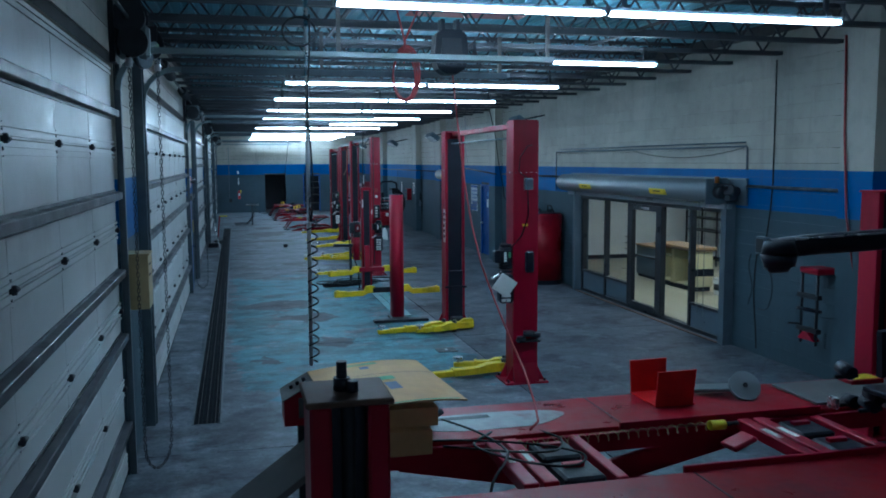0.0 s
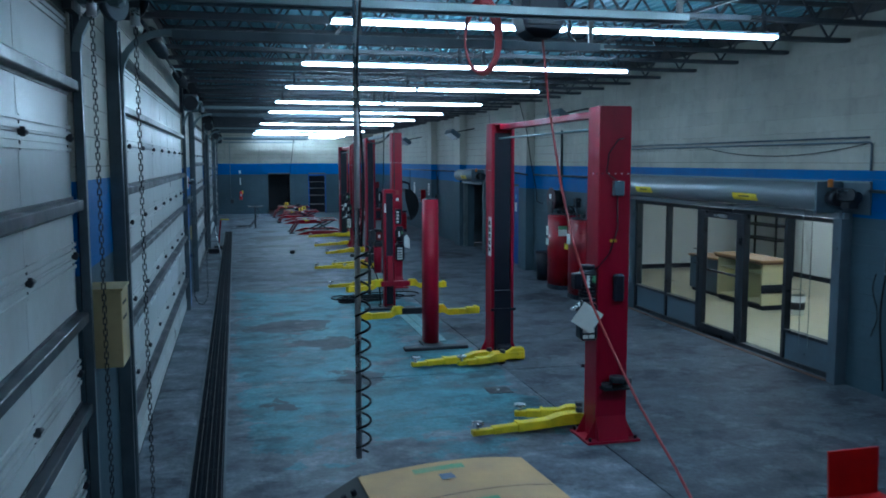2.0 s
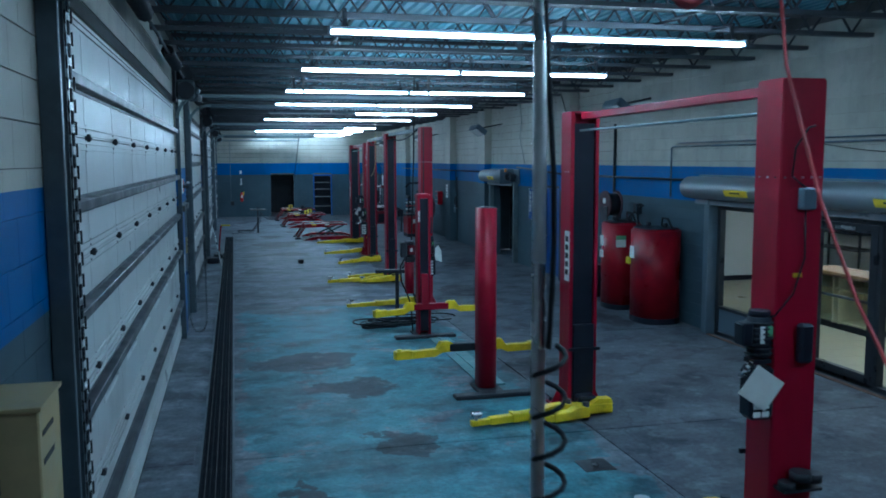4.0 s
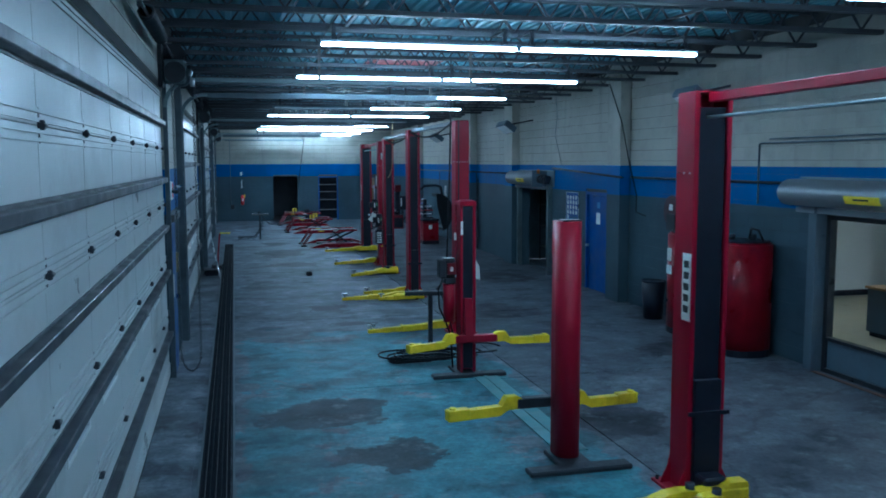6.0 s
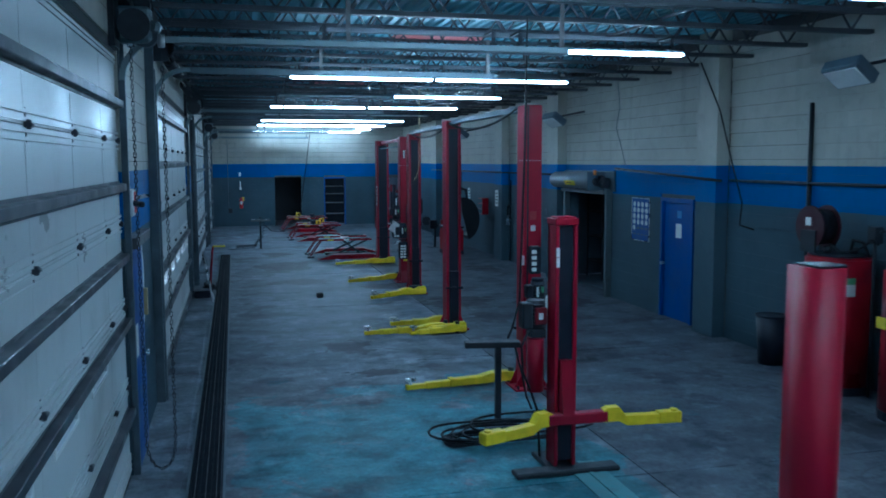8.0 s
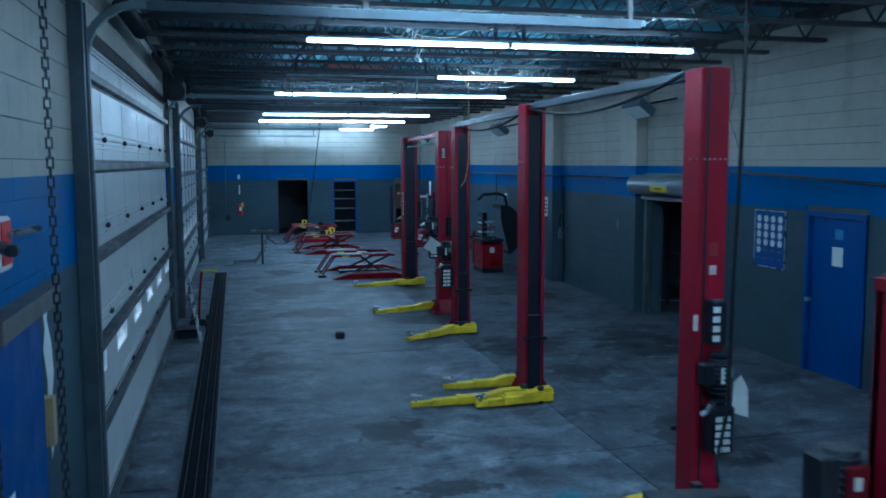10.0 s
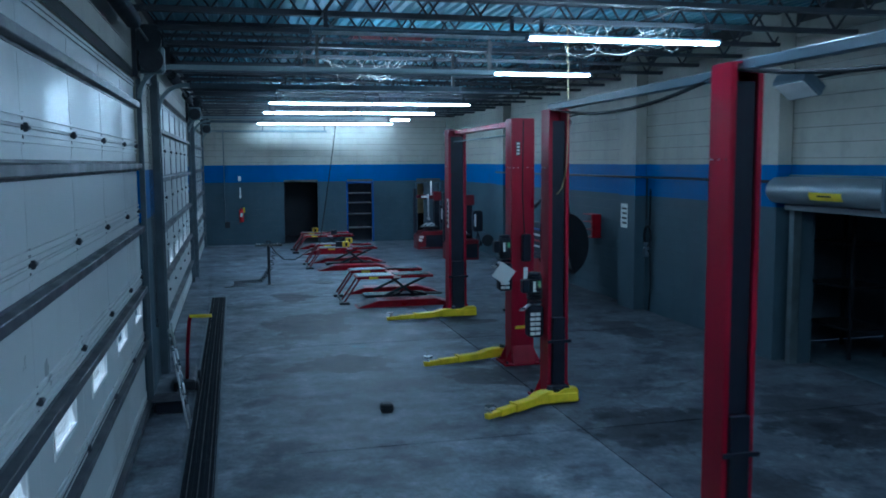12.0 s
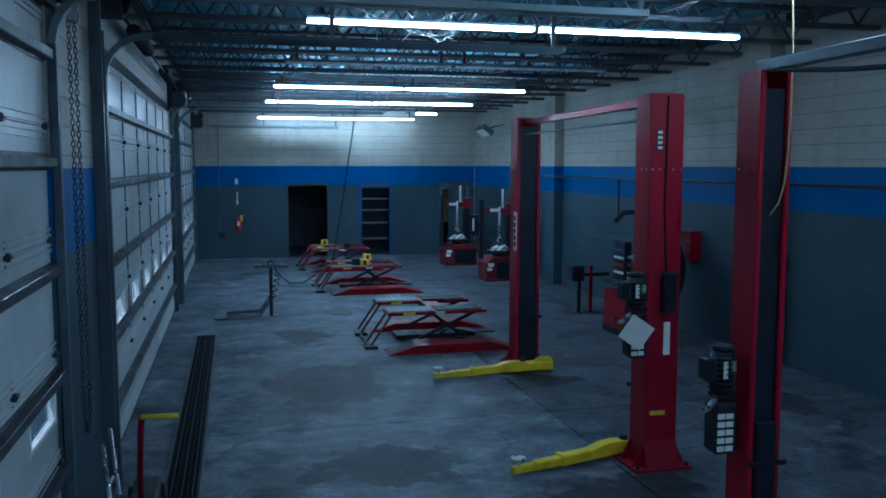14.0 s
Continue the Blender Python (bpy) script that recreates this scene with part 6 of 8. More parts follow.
# ---- scissor lifts ----
M_LEG = surface("dull worn red steel", (0.16, 0.03, 0.04), 0.5, 0.1, (0.08, 0.06, 0.06), 0.6)
def scissor_lift(y0, blocks, dx=0.0):
    s = thing("scissor_lift", 3.8, y0 + 1.0, 0, "low red scissor lift with grey grated platforms, half raised", "scissor lift", "scissor lifts")
    for ya, yb in ((y0 - 0.45, y0), (y0 + 1.35, y0 + 1.75)):
        bm = bmesh.new()
        prism(bm, [(2.98, 0.0), (3.40, 0.13), (4.55, 0.13), (5.0, 0.0)], ya, yb, "y")
        r = part("ramp", bm, M_REDOLD, s, "red floor ramp with grey worn tops")
        bm = bmesh.new()
        prism(bm, [(3.02, 0.018), (3.40, 0.136), (3.40, 0.131), (3.02, 0.013)], ya + 0.04, yb - 0.04, "y")
        part("tread", bm, M_STRUT, r)
    for ya, yb in ((y0 + 0.05, y0 + 0.55), (y0 + 1.10, y0 + 1.55)):
        bm = bmesh.new()
        box(bm, 3.06, 4.62, ya, yb, 0.495, 0.545, bevel=0.008)
        p = part("platform", bm, M_REDOLD, s, "red raised platform")
        part("grate", B((3.08, 3.78, ya + 0.03, yb - 0.03, 0.545, 0.553)), M_STRUT, p, "grey grated deck")
        for k in range(11):
            part("grate_bar", B((3.10 + k * 0.062, 3.135 + k * 0.062, ya + 0.04, yb - 0.04, 0.553, 0.562)), M_TRACK, p)
        part("rubber_pad", B((3.84, 4.55, ya + 0.04, yb - 0.04, 0.545, 0.56)), M_BLACK, p, "black rubber pad")
        part("hazard_stripe", B((3.30, 3.48, ya - 0.004, ya - 0.0005, 0.502, 0.537)), M_YLABEL, p)
        part("label_bar", B((3.80, 3.95, ya - 0.004, ya - 0.0005, 0.502, 0.537)), M_PAPER, p)
        for yy in (ya + 0.06, yb - 0.06):
            bm = bmesh.new()
            obox(bm, (2.80, yy, 0.04), (3.12, yy, 0.50), 0.025, 0.032)
            part("leg", bm, M_LEG, s, "slanted dull red leg")
        for d in (-1, 1):
            bm = bmesh.new()
            obox(bm, (3.95 - d * 0.36, ya + 0.2 + d * 0.05, 0.08), (4.15 + d * 0.36, ya + 0.2 + d * 0.05, 0.48), 0.03, 0.05)
            part("scissor_link", bm, M_DARK, s)
    bm = bmesh.new()
    box(bm, 3.3, 4.6, y0 + 0.62, y0 + 1.04, 0.02, 0.08)
    part("base_frame", bm, M_DARK, s)
    part("connecting_bridge", B((3.80, 4.05, y0 + 0.55, y0 + 1.10, 0.50, 0.535)), M_REDOLD, s)
    for yy in (y0 + 0.1, y0 + 1.15):
        bm = bmesh.new()
        box(bm, 2.70, 2.90, yy - 0.08, yy + 0.08, 0.0, 0.05, bevel=0.01)
        part("foot", bm, M_DARK, s)
    bm = bmesh.new()
    obox(bm, (2.78, y0 + 0.1, 0.03), (2.78, y0 + 1.15, 0.03), 0.03, 0.03)
    part("foot_bar", bm, M_DARK, s)
    cable(s, "hydraulic_hose", [(3.9, y0 + 0.3, 0.12), (4.1, y0 + 0.45, 0.2), (4.4, y0 + 0.5, 0.12), (4.6, y0 + 0.7, 0.06), (5.0, y0 + 0.9, 0.02)], 0.015, M_BLACK)
    for ux, dy, m in blocks:
        b = thing("lift_block", 3.06 + ux, y0 + dy, 0.56, "yellow rubber lift block on the scissor lift" if m is M_YLABEL else "dark rubber lift block on the scissor lift", "block", "lift blocks")
        part("body", B((2.98 + ux, 3.16 + ux, y0 + dy - 0.08, y0 + dy + 0.08, 0.562, 0.70), bevel=0.012), m, b)
        part("cap", B((3.04 + ux, 3.10 + ux, y0 + dy - 0.085, y0 + dy + 0.085, 0.58, 0.68)), M_BLK_PAINT, b)
        nudge(b, dx)
    return nudge(s, dx)

scissor_lift(35.55, (), 0.0)
scissor_lift(41.50, ((0.55, 0.3, M_BLK_PAINT), (0.72, 0.2, M_YLABEL), (0.95, 1.3, M_YLABEL)), -0.18)
scissor_lift(45.60, ((0.45, 1.3, M_YLABEL), (0.95, 0.3, M_BLK_PAINT)), -0.26)

# ---- tyre machines by the east wall ----
def tyre_changer(x, y, label):
    t = thing("tyre_changer", x, y, 0, label, "tyre changer", "tyre changers")
    bm = bmesh.new()
    prism(bm, [(x - 0.48, 0.0), (x + 0.42, 0.0), (x + 0.42, 0.58), (x - 0.30, 0.58), (x - 0.48, 0.44)], y - 0.35, y + 0.35, "y")
    b = part("cabinet", bm, M_MACH, t, "dark red machine cabinet")
    part("front_panel", B((x - 0.22, x + 0.38, y - 0.358, y - 0.351, 0.06, 0.46)), M_BLK_PAINT, b)
    part("label_bar", B((x - 0.46, x - 0.34, y - 0.365, y - 0.351, 0.26, 0.34)), M_PAPER, b)
    part("label_bar", B((x - 0.44, x - 0.30, y - 0.365, y - 0.351, 0.36, 0.44)), M_PAPER, b)
    bm = bmesh.new()
    cyl(bm, (x - 0.05, y, 0.58), (x - 0.05, y, 0.68), 0.16, 16)
    cyl(bm, (x - 0.05, y, 0.68), (x - 0.05, y, 0.73), 0.30, 20)
    tt = part("turntable", bm, M_DARK, t, "dark clamping turntable")
    for k in range(4):
        a = k * math.pi / 2 + 0.4
        part("jaw", B((x - 0.05 + 0.2 * math.cos(a) - 0.04, x - 0.05 + 0.2 * math.cos(a) + 0.04, y + 0.2 * math.sin(a) - 0.04, y + 0.2 * math.sin(a) + 0.04, 0.73, 0.80), bevel=0.01), M_CHROME, tt)
    part("column", B((x + 0.18, x + 0.36, y + 0.12, y + 0.32, 0.55, 1.86), bevel=0.01), M_BLK_PAINT, t, "black upright column")
    part("press_column", B((x - 0.50, x - 0.40, y + 0.16, y + 0.30, 0.5, 1.95), bevel=0.01), M_BLK_PAINT, t, "black press column")
    bm = bmesh.new()
    obox(bm, (x + 0.30, y + 0.2, 1.66), (x - 0.42, y + 0.02, 1.70), 0.11, 0.12, bevel=0.015)
    sw = part("swing_arm", bm, M_MACH, t, "dark red swing arm")
    part("arm_plate", B((x - 0.30, x - 0.10, y - 0.06, y - 0.045, 1.66, 1.73)), M_PAPER, sw)
    bm = bmesh.new()
    box(bm, x + 0.14, x + 0.40, y + 0.02, y + 0.22, 1.56, 1.86, bevel=0.02)
    part("arm_head", bm, M_MACH, t, "red arm head")
    bm = bmesh.new()
    cyl(bm, (x - 0.06, y - 0.02, 0.98), (x - 0.06, y - 0.02, 1.78), 0.028, 8)
    box(bm, x - 0.11, x - 0.01, y - 0.07, y + 0.03, 0.92, 1.02, bevel=0.01)
    part("tool_shaft", bm, M_CHROME, t, "bright tool shaft")
    bm = bmesh.new()
    cyl(bm, (x + 0.10, y + 0.24, 1.70), (x + 0.10, y + 0.24, 2.20), 0.030, 8)
    part("lift_cylinder", bm, M_WHITE, t, "white lift cylinder")
    part("air_tank", B((x + 0.32, x + 0.60, y - 0.18, y + 0.10, 0.80, 1.40), bevel=0.04), M_BLK_PAINT, t, "black air tank")
    part("tank_label", B((x + 0.34, x + 0.39, y - 0.188, y - 0.181, 0.95, 1.30)), M_PAPER, t)
    bm = bmesh.new()
    obox(bm, (x + 0.45, y - 0.2, 0.35), (x + 0.72, y - 0.3, 0.72), 0.07, 0.05)
    cyl(bm, (x + 0.70, y - 0.34, 0.55), (x + 0.70, y - 0.28, 0.55), 0.17, 16)
    part("bead_breaker", bm, M_DARK, t, "dark bead breaker shovel")
    for k in range(3):
        bm = bmesh.new()
        obox(bm, (x - 0.38 + 0.1 * k, y - 0.40, 0.06), (x - 0.38 + 0.1 * k, y - 0.52, 0.09), 0.06, 0.02)
        part("pedal", bm, M_DARK, t)
    bm = bmesh.new()
    for k in range(7):
        px, py = x - 0.32 + 0.05 * k + 0.02 * (k % 2), y - 0.2 + 0.05 * (k % 3)
        obox(bm, (px, py, 0.73 + 0.03 * (k % 3)), (px + 0.12, py + 0.05, 0.80 + 0.04 * (k % 2)), 0.10, 0.03, bevel=0.01)
    part("rag_bundle", bm, M_PAPER, t, "crumpled white rags")
    for k in range(3):
        cable(t, "hose", [(x + 0.35, y + 0.05 * k, 1.4), (x + 0.5, y - 0.1, 1.2 - 0.1 * k), (x + 0.42, y - 0.25, 0.8), (x + 0.3 + 0.1 * k, y - 0.36, 0.4)], 0.012, M_BLACK)
    return t

tyre_changer(6.95, 46.1, "dark red tyre changer with a black column")
tyre_changer(7.13, 42.75, "dark red tyre changer with swing arm")
bl = thing("wheel_balancer", 7.4, 35.5, 0, "red wheel balancer with a rounded black wheel guard", "wheel balancer")
bm = bmesh.new()
prism(bm, [(34.95, 0), (35.75, 0), (35.75, 0.72), (35.15, 0.80), (34.95, 0.72)], 6.95, 7.5, "x")
b_ = part("cabinet", bm, M_REDOLD, bl, "red balancer cabinet")
part("kick", B((6.94, 7.51, 34.94, 35.76, 0.0, 0.12)), M_BLK_PAINT, b_)
part("label_plate", B((7.15, 7.27, 34.94, 34.949, 0.52, 0.66)), M_PAPER, b_)
part("tray_top", B((6.93, 7.52, 34.93, 35.77, 0.80, 0.86), bevel=0.01), M_BLK_PAINT, bl)
bm = bmesh.new()
n = 16
turn_ = [-1.25 + 3.0 * i / n for i in range(n + 1)]
outer = [(7.52 + 0.50 * math.cos(a), 1.08 + 0.66 * math.sin(a)) for a in turn_]
inner = [(7.52 + 0.41 * math.cos(a), 1.08 + 0.56 * math.sin(a)) for a in turn_]
prism(bm, outer + inner[::-1], 34.98, 35.72, "y")
bmesh.ops.bevel(bm, geom=[e for e in bm.edges if abs(e.verts[0].co.y - e.verts[1].co.y) < 0.01], offset=0.015, segments=2, affect="EDGES")
part("wheel_guard", bm, M_BLACK, bl, "rounded black plastic wheel guard")
bm = bmesh.new()
prism(bm, [(7.46, 1.30)] + outer, 34.96, 34.985, "y")
part("guard_side", bm, M_BLACK, bl, "black guard end panel")
for k in range(4):
    part("weight_tray", obox_bm((7.02, 35.02, 0.92 + k * 0.13), (7.30, 35.02, 0.92 + k * 0.13), 0.20, 0.035), (M_BLK_PAINT, M_CHROME, M_HOSE, M_CHROME)[k], bl, "tray of wheel weights")
cable(bl, "guard_rail", [(6.95, 35.4, 1.85), (7.1, 35.4, 2.0), (7.5, 35.4, 2.02), (7.7, 35.4, 1.95), (7.75, 35.4, 1.6), (7.75, 35.4, 1.2)], 0.045, M_BLK_PAINT, "bent black tube rail")
part("display_panel", B((6.98, 7.10, 35.05, 35.5, 0.9, 1.55), bevel=0.02), M_BLK_PAINT, bl, "black display head")
for k, m in enumerate((M_PAPER, M_HOSE, M_PAPER, M_BLUE)):
    part("display_bar", B((6.97, 6.979, 35.1, 35.45, 1.02 + k * 0.12, 1.06 + k * 0.12)), m, bl)
bm = bmesh.new()
obox(bm, (7.25, 34.96, 0.86), (7.08, 34.98, 1.30), 0.03, 0.02)
part("gauge_arm", bm, M_CHROME, bl)
nudge(bl, -0.07, 0.48)
vs = thing("vise_stand", 7.2, 36.9, 0, "black bench stand with two red posts", "stand")
part("base_plate", B((6.75, 7.45, 36.7, 37.1, 0, 0.015)), M_DARK, vs)
part("post", B((6.93, 6.99, 36.86, 36.92, 0.015, 0.72)), M_BLK_PAINT, vs)
part("post", B((7.16, 7.22, 36.86, 36.92, 0.015, 0.90)), M_REDOLD, vs)
part("head", B((6.78, 7.02, 36.78, 37.0, 0.62, 0.90), bevel=0.01), M_BLK_PAINT, vs)
part("cross_arm", B((7.02, 7.55, 36.86, 36.92, 0.70, 0.76)), M_BLK_PAINT, vs)
nudge(vs, 0.14, 0.95)
wr = thing("wall_rack", XE - 0.1, 35.8, 1.2, "small red metal rack on the wall", "rack")
part("back", B((XE - 0.010, XE - 0.001, 35.5, 36.0, 1.20, 1.70)), M_REDOLD, wr)
part("side", B((XE - 0.20, XE - 0.010, 35.5, 35.515, 1.20, 1.70)), M_REDOLD, wr)
for z in (1.2, 1.36, 1.52, 1.68):
    part("shelf", B((XE - 0.20, XE - 0.010, 35.515, 36.0, z, z + 0.012)), M_REDOLD, wr)
def notice(y0, y1, z0, z1, x, label):
    n_ = thing("wall_notice", x, (y0 + y1) / 2, z0, label, "notice", "wall notices")
    part("sheet", B((x - 0.006, x, y0, y1, z0, z1)), M_PAPER, n_)
    for k in range(4):
        z = z1 - (k + 1) * (z1 - z0) / 5
        part("print_bar", B((x - 0.0085, x - 0.006, y0 + 0.03, y1 - 0.05 - 0.03 * (k % 2), z - 0.02, z + 0.02)), M_INK, n_)
notice(33.80, 34.08, 1.54, 2.00, XE - 0.221, "white printed notice sheet on the grey wall")
notice(37.6, 37.85, 1.5, 1.95, XE, "white printed sheet on the grey wall")
wall_pipe("hose_coil", [(XE - 0.02, 33.28, 2.30), (XE - 0.02, 33.28, 1.62)] + [(XE - 0.05 - 0.002 * a, 33.28 + 0.12 * math.sin(a), 1.42 + 0.19 * math.cos(a)) for a in [i * 0.35 for i in range(45)]] + [(XE - 0.05, 33.2, 1.1), (XE - 0.04, 33.18, 0.5), (XE - 0.05, 33.22, 0.02)], 0.014, "coiled dark hose hung on the wall", M_BLACK, "hose")
rg = thing("air_regulator", XE, 33.28, 1.05, "grey air filter bowl under a coiled wall hose", "regulator")
bm = bmesh.new()
cyl(bm, (XE - 0.08, 33.30, 1.04), (XE - 0.08, 33.30, 1.22), 0.055, 12)
cyl(bm, (XE - 0.08, 33.30, 1.22), (XE - 0.08, 33.30, 1.30), 0.04, 12)
part("bowl", bm, M_GREY, rg, "pale grey filter bowl")
part("bracket", B((XE - 0.05, XE, 33.26, 33.34, 1.20, 1.26)), M_DARK, rg)
wall_pipe("outlet", [(XE - 0.02, 38.6, 2.5), (XE - 0.02, 38.6, 1.75), (XE - 0.03, 38.6, 1.72)], 0.012, "thin conduit drop to an outlet", M_DARK)

# ---- stands and small things on the floor ----
ts = thing("tool_stand", 3.47, 19.3, 0, "dark T-shaped air tool stand with black hose", "stand")
part("post", B((3.44, 3.50, 19.27, 19.33, 0.01, 0.93), bevel=0.004), M_DARK, ts)
part("foot", B((3.30, 3.64, 19.16, 19.44, 0, 0.014)), M_DARK, ts)
bm = bmesh.new()
obox(bm, (3.05, 19.12, 0.94), (3.62, 19.02, 0.94), 0.14, 0.06, bevel=0.006)
part("tray", bm, M_DARK, ts, "dark oily tool tray")
cable(ts, "air_hose", [(3.85, 19.5, 4.35), (3.83, 19.5, 3.0), (3.80, 19.5, 2.0), (3.76, 19.45, 1.3), (3.66, 19.4, 1.02), (3.55, 19.2, 0.97)], 0.012, M_BLACK)
cable(ts, "air_hose", [(3.62, 19.2, 0.9), (3.78, 19.4, 0.5), (3.9, 19.6, 0.2), (4.0, 19.7, 0.02)], 0.012, M_BLACK)
nudge(ts, -0.11, -0.36)
rb = thing("rubber_block", 2.30, 28.0, 0, "small black ribbed rubber block on the floor", "block")
part("body", B((2.23, 2.37, 27.94, 28.07, 0, 0.11), bevel=0.02), M_BLACK, rb)
part("band", B((2.226, 2.374, 27.936, 28.074, 0.045, 0.065)), M_BLACK, rb)
nudge(rb, 0.04, 0.14)
fp = thing("floor_cover", 3.95, 11.6, 0, "small dark square cover plate in the floor", "cover plate")
part("plate", B((3.8, 4.1, 11.45, 11.75, 0.0, 0.006)), M_DARK, fp)
part("lift_ring", B((3.93, 3.97, 11.58, 11.62, 0.006, 0.012)), M_CHROME, fp)
nudge(fp, -0.13, -0.28)
mp = thing("manhole_cover", 2.75, 38.9, 0, "round dark cleanout cover in the floor", "cover plate")
bm = bmesh.new()
cyl(bm, (2.75, 38.9, 0), (2.75, 38.9, 0.005), 0.22, 24)
part("plate", bm, M_DARK, mp)
part("grip", B((2.70, 2.80, 38.88, 38.92, 0.005, 0.009)), M_STRUT, mp)

# ---- loose wires under the lamps ----
def loose_wires(x0, x1, y, z, count, label, seed):
    rnd = random.Random(seed)
    w = thing("wire_tangle", (x0 + x1) / 2, y, z, label, "wire", "loose ceiling wires")
    for k in range(count):
        a = Vector((x0 + (x1 - x0) * rnd.random(), y + 0.12 * (rnd.random() - 0.5), JB + 0.03))
        b = Vector((x0 + (x1 - x0) * rnd.random(), y + 0.12 * (rnd.random() - 0.5), JB + 0.03))
        a.y = b.y = -5.3 + 1.235 * round((y + 5.3) / 1.235)
        pts = sag(a, b, 0.10 + 0.34 * rnd.random(), 10)
        pts = [p + Vector((0.03 * math.sin(2.1 * i + k), 0.03 * math.cos(1.7 * i), 0.0)) for i, p in enumerate(pts)]
        cable(w, "wire", pts, 0.0035, M_WIRE)
    return w


M_WIRE = surface("pale wire sheath", (0.62, 0.62, 0.58), 0.4, 0.0, amount=0.2)
loose_wires(4.2, 5.9, 28.02, 3.9, 9, "tangle of pale loose wires hanging by a strip light", 3)
loose_wires(1.8, 3.4, 31.20, 4.0, 7, "short pale loose wires under a strip light", 5)
loose_wires(2.0, 5.4, 24.35, 4.0, 4, "few pale loose wires under the joists", 8)
loose_wires(4.6, 5.8, 38.7, 4.0, 2, "one slack pale wire under a strip light", 9)

# ---- west piers: box, switch, jack, ladder ----
tb = thing("tool_box", XW + 0.1, 7.28, 1.53, "tan steel box fixed on the pier", "box")
part("body", B((XW, XW + 0.22, 7.12, 7.46, 1.53, 2.04), bevel=0.006), M_TAN, tb)
part("lid", B((XW, XW + 0.23, 7.11, 7.47, 2.04, 2.055)), M_TAN, tb)
for z in (1.84, 1.94):
    part("slot", B((XW + 0.221, XW + 0.223, 7.16, 7.33, z, z + 0.02)), M_INK, tb)
pc = thing("push_button", XW, 19.4, 2.2, "red and white push-button station with levers on the pier", "switch")
part("body", B((XW, XW + 0.09, 19.22, 19.52, 2.30, 2.54), bevel=0.01), M_WHITE, pc)
part("plate", B((XW + 0.09, XW + 0.096, 19.34, 19.50, 2.33, 2.52)), M_REDHOT, pc, "red button plate")
part("conduit_stub", B((XW, XW + 0.05, 19.30, 19.38, 2.54, 2.68)), M_GREY, pc)
bm = bmesh.new()
obox(bm, (XW + 0.09, 19.42, 2.46), (XW + 0.20, 19.56, 2.48), 0.05, 0.03, bevel=0.01)
part("lever", bm, M_CHROME, pc)
bm = bmesh.new()
obox(bm, (XW + 0.09, 19.30, 2.42), (XW + 0.18, 19.16, 2.41), 0.06, 0.05, bevel=0.015)
part("lever", bm, M_DARK, pc)
nudge(pc, -0.02, -0.78, 0.05)
wd = thing("side_door", XW, 19.7, 0, "blue steel service door with peeling frame in the pier", "door")
part("leaf", B((XW + 0.004, XW + 0.05, 18.98, 19.62, 0.02, 2.02), bevel=0.004), M_BLUE, wd)
part("notice", B((XW + 0.05, XW + 0.054, 19.02, 19.18, 1.05, 1.35)), M_PAPER, wd)
bm = bmesh.new()
cyl(bm, (XW + 0.05, 19.50, 1.0), (XW + 0.11, 19.50, 1.0), 0.03, 10)
part("door_knob", bm, M_CHROME, wd)
part("lintel", B((XW, XW + 0.10, 18.95, 20.15, 2.06, 2.16), bevel=0.005), M_STRUT, wd, "grey steel lintel")
part("jamb", B((XW + 0.001, XW + 0.03, 19.63, 19.96, 0.0, 2.06)), M_BLUE, wd, "blue door jamb")
bm = bmesh.new()
prism(bm, [(20.22, 1.15), (20.32, 1.25), (20.30, 1.50), (20.36, 1.62), (20.33, 1.80), (20.24, 1.95), (20.30, 2.05), (20.22, 2.14), (20.14, 2.06), (20.18, 1.90), (20.13, 1.80), (20.20, 1.60), (20.17, 1.40)], XW + 0.001, XW + 0.004, "x")
part("peeling_paint", bm, M_WHITE, wd, "strip of bare white where paint has peeled")
part("hinge_plate", B((XW, XW + 0.06, 20.02, 20.10, 1.28, 1.55)), M_TAN, wd)
nudge(wd, 0, -0.55)
jk = thing("floor_jack", 0.05, 29.9, 0, "red long-handled floor jack parked by the door", "jack")
part("frame", B((-0.12, 0.10, 29.9, 30.7, 0.04, 0.16), bevel=0.02), M_DARK, jk)
bm = bmesh.new()
tube(bm, [(0.0, 30.0, 0.16), (0.03, 29.75, 0.55), (0.08, 29.45, 0.98), (0.10, 29.38, 1.05)], 0.022, 8)
part("handle", bm, M_RED, jk, "red jack handle")
bm = bmesh.new()
cyl(bm, (0.09, 29.38, 1.05), (0.34, 29.36, 1.05), 0.02, 8)
part("grip", bm, M_YLABEL, jk, "yellow grip bar")
for x, y in ((-0.14, 30.0), (0.12, 30.0), (-0.14, 30.6), (0.12, 30.6)):
    bm = bmesh.new()
    cyl(bm, (x - 0.02, y, 0.06), (x + 0.02, y, 0.06), 0.06, 12)
    part("wheel", bm, M_DARK, jk)
nudge(jk, 0.09, -0.3, 0)
ld = thing("step_frame", 0.0, 28.6, 0, "folded bright metal frame leaning by the drain", "frame")
for y in (28.2, 28.55):
    bm = bmesh.new()
    tube(bm, [(0.10, y - 0.25, 0.02), (-0.12, y + 0.55, 0.95)], 0.014, 7)
    part("rail", bm, M_CHROME, ld)
for k in range(3):
    bm = bmesh.new()
    q = 0.25 + 0.25 * k
    cyl(bm, (0.10 - 0.22 * q, 27.95 + 0.8 * q, 0.02 + 0.93 * q), (0.10 - 0.22 * q, 28.30 + 0.8 * q, 0.02 + 0.93 * q), 0.011, 7)
    part("rung", bm, M_CHROME, ld)
nudge(ld, 0.08, 0.1)
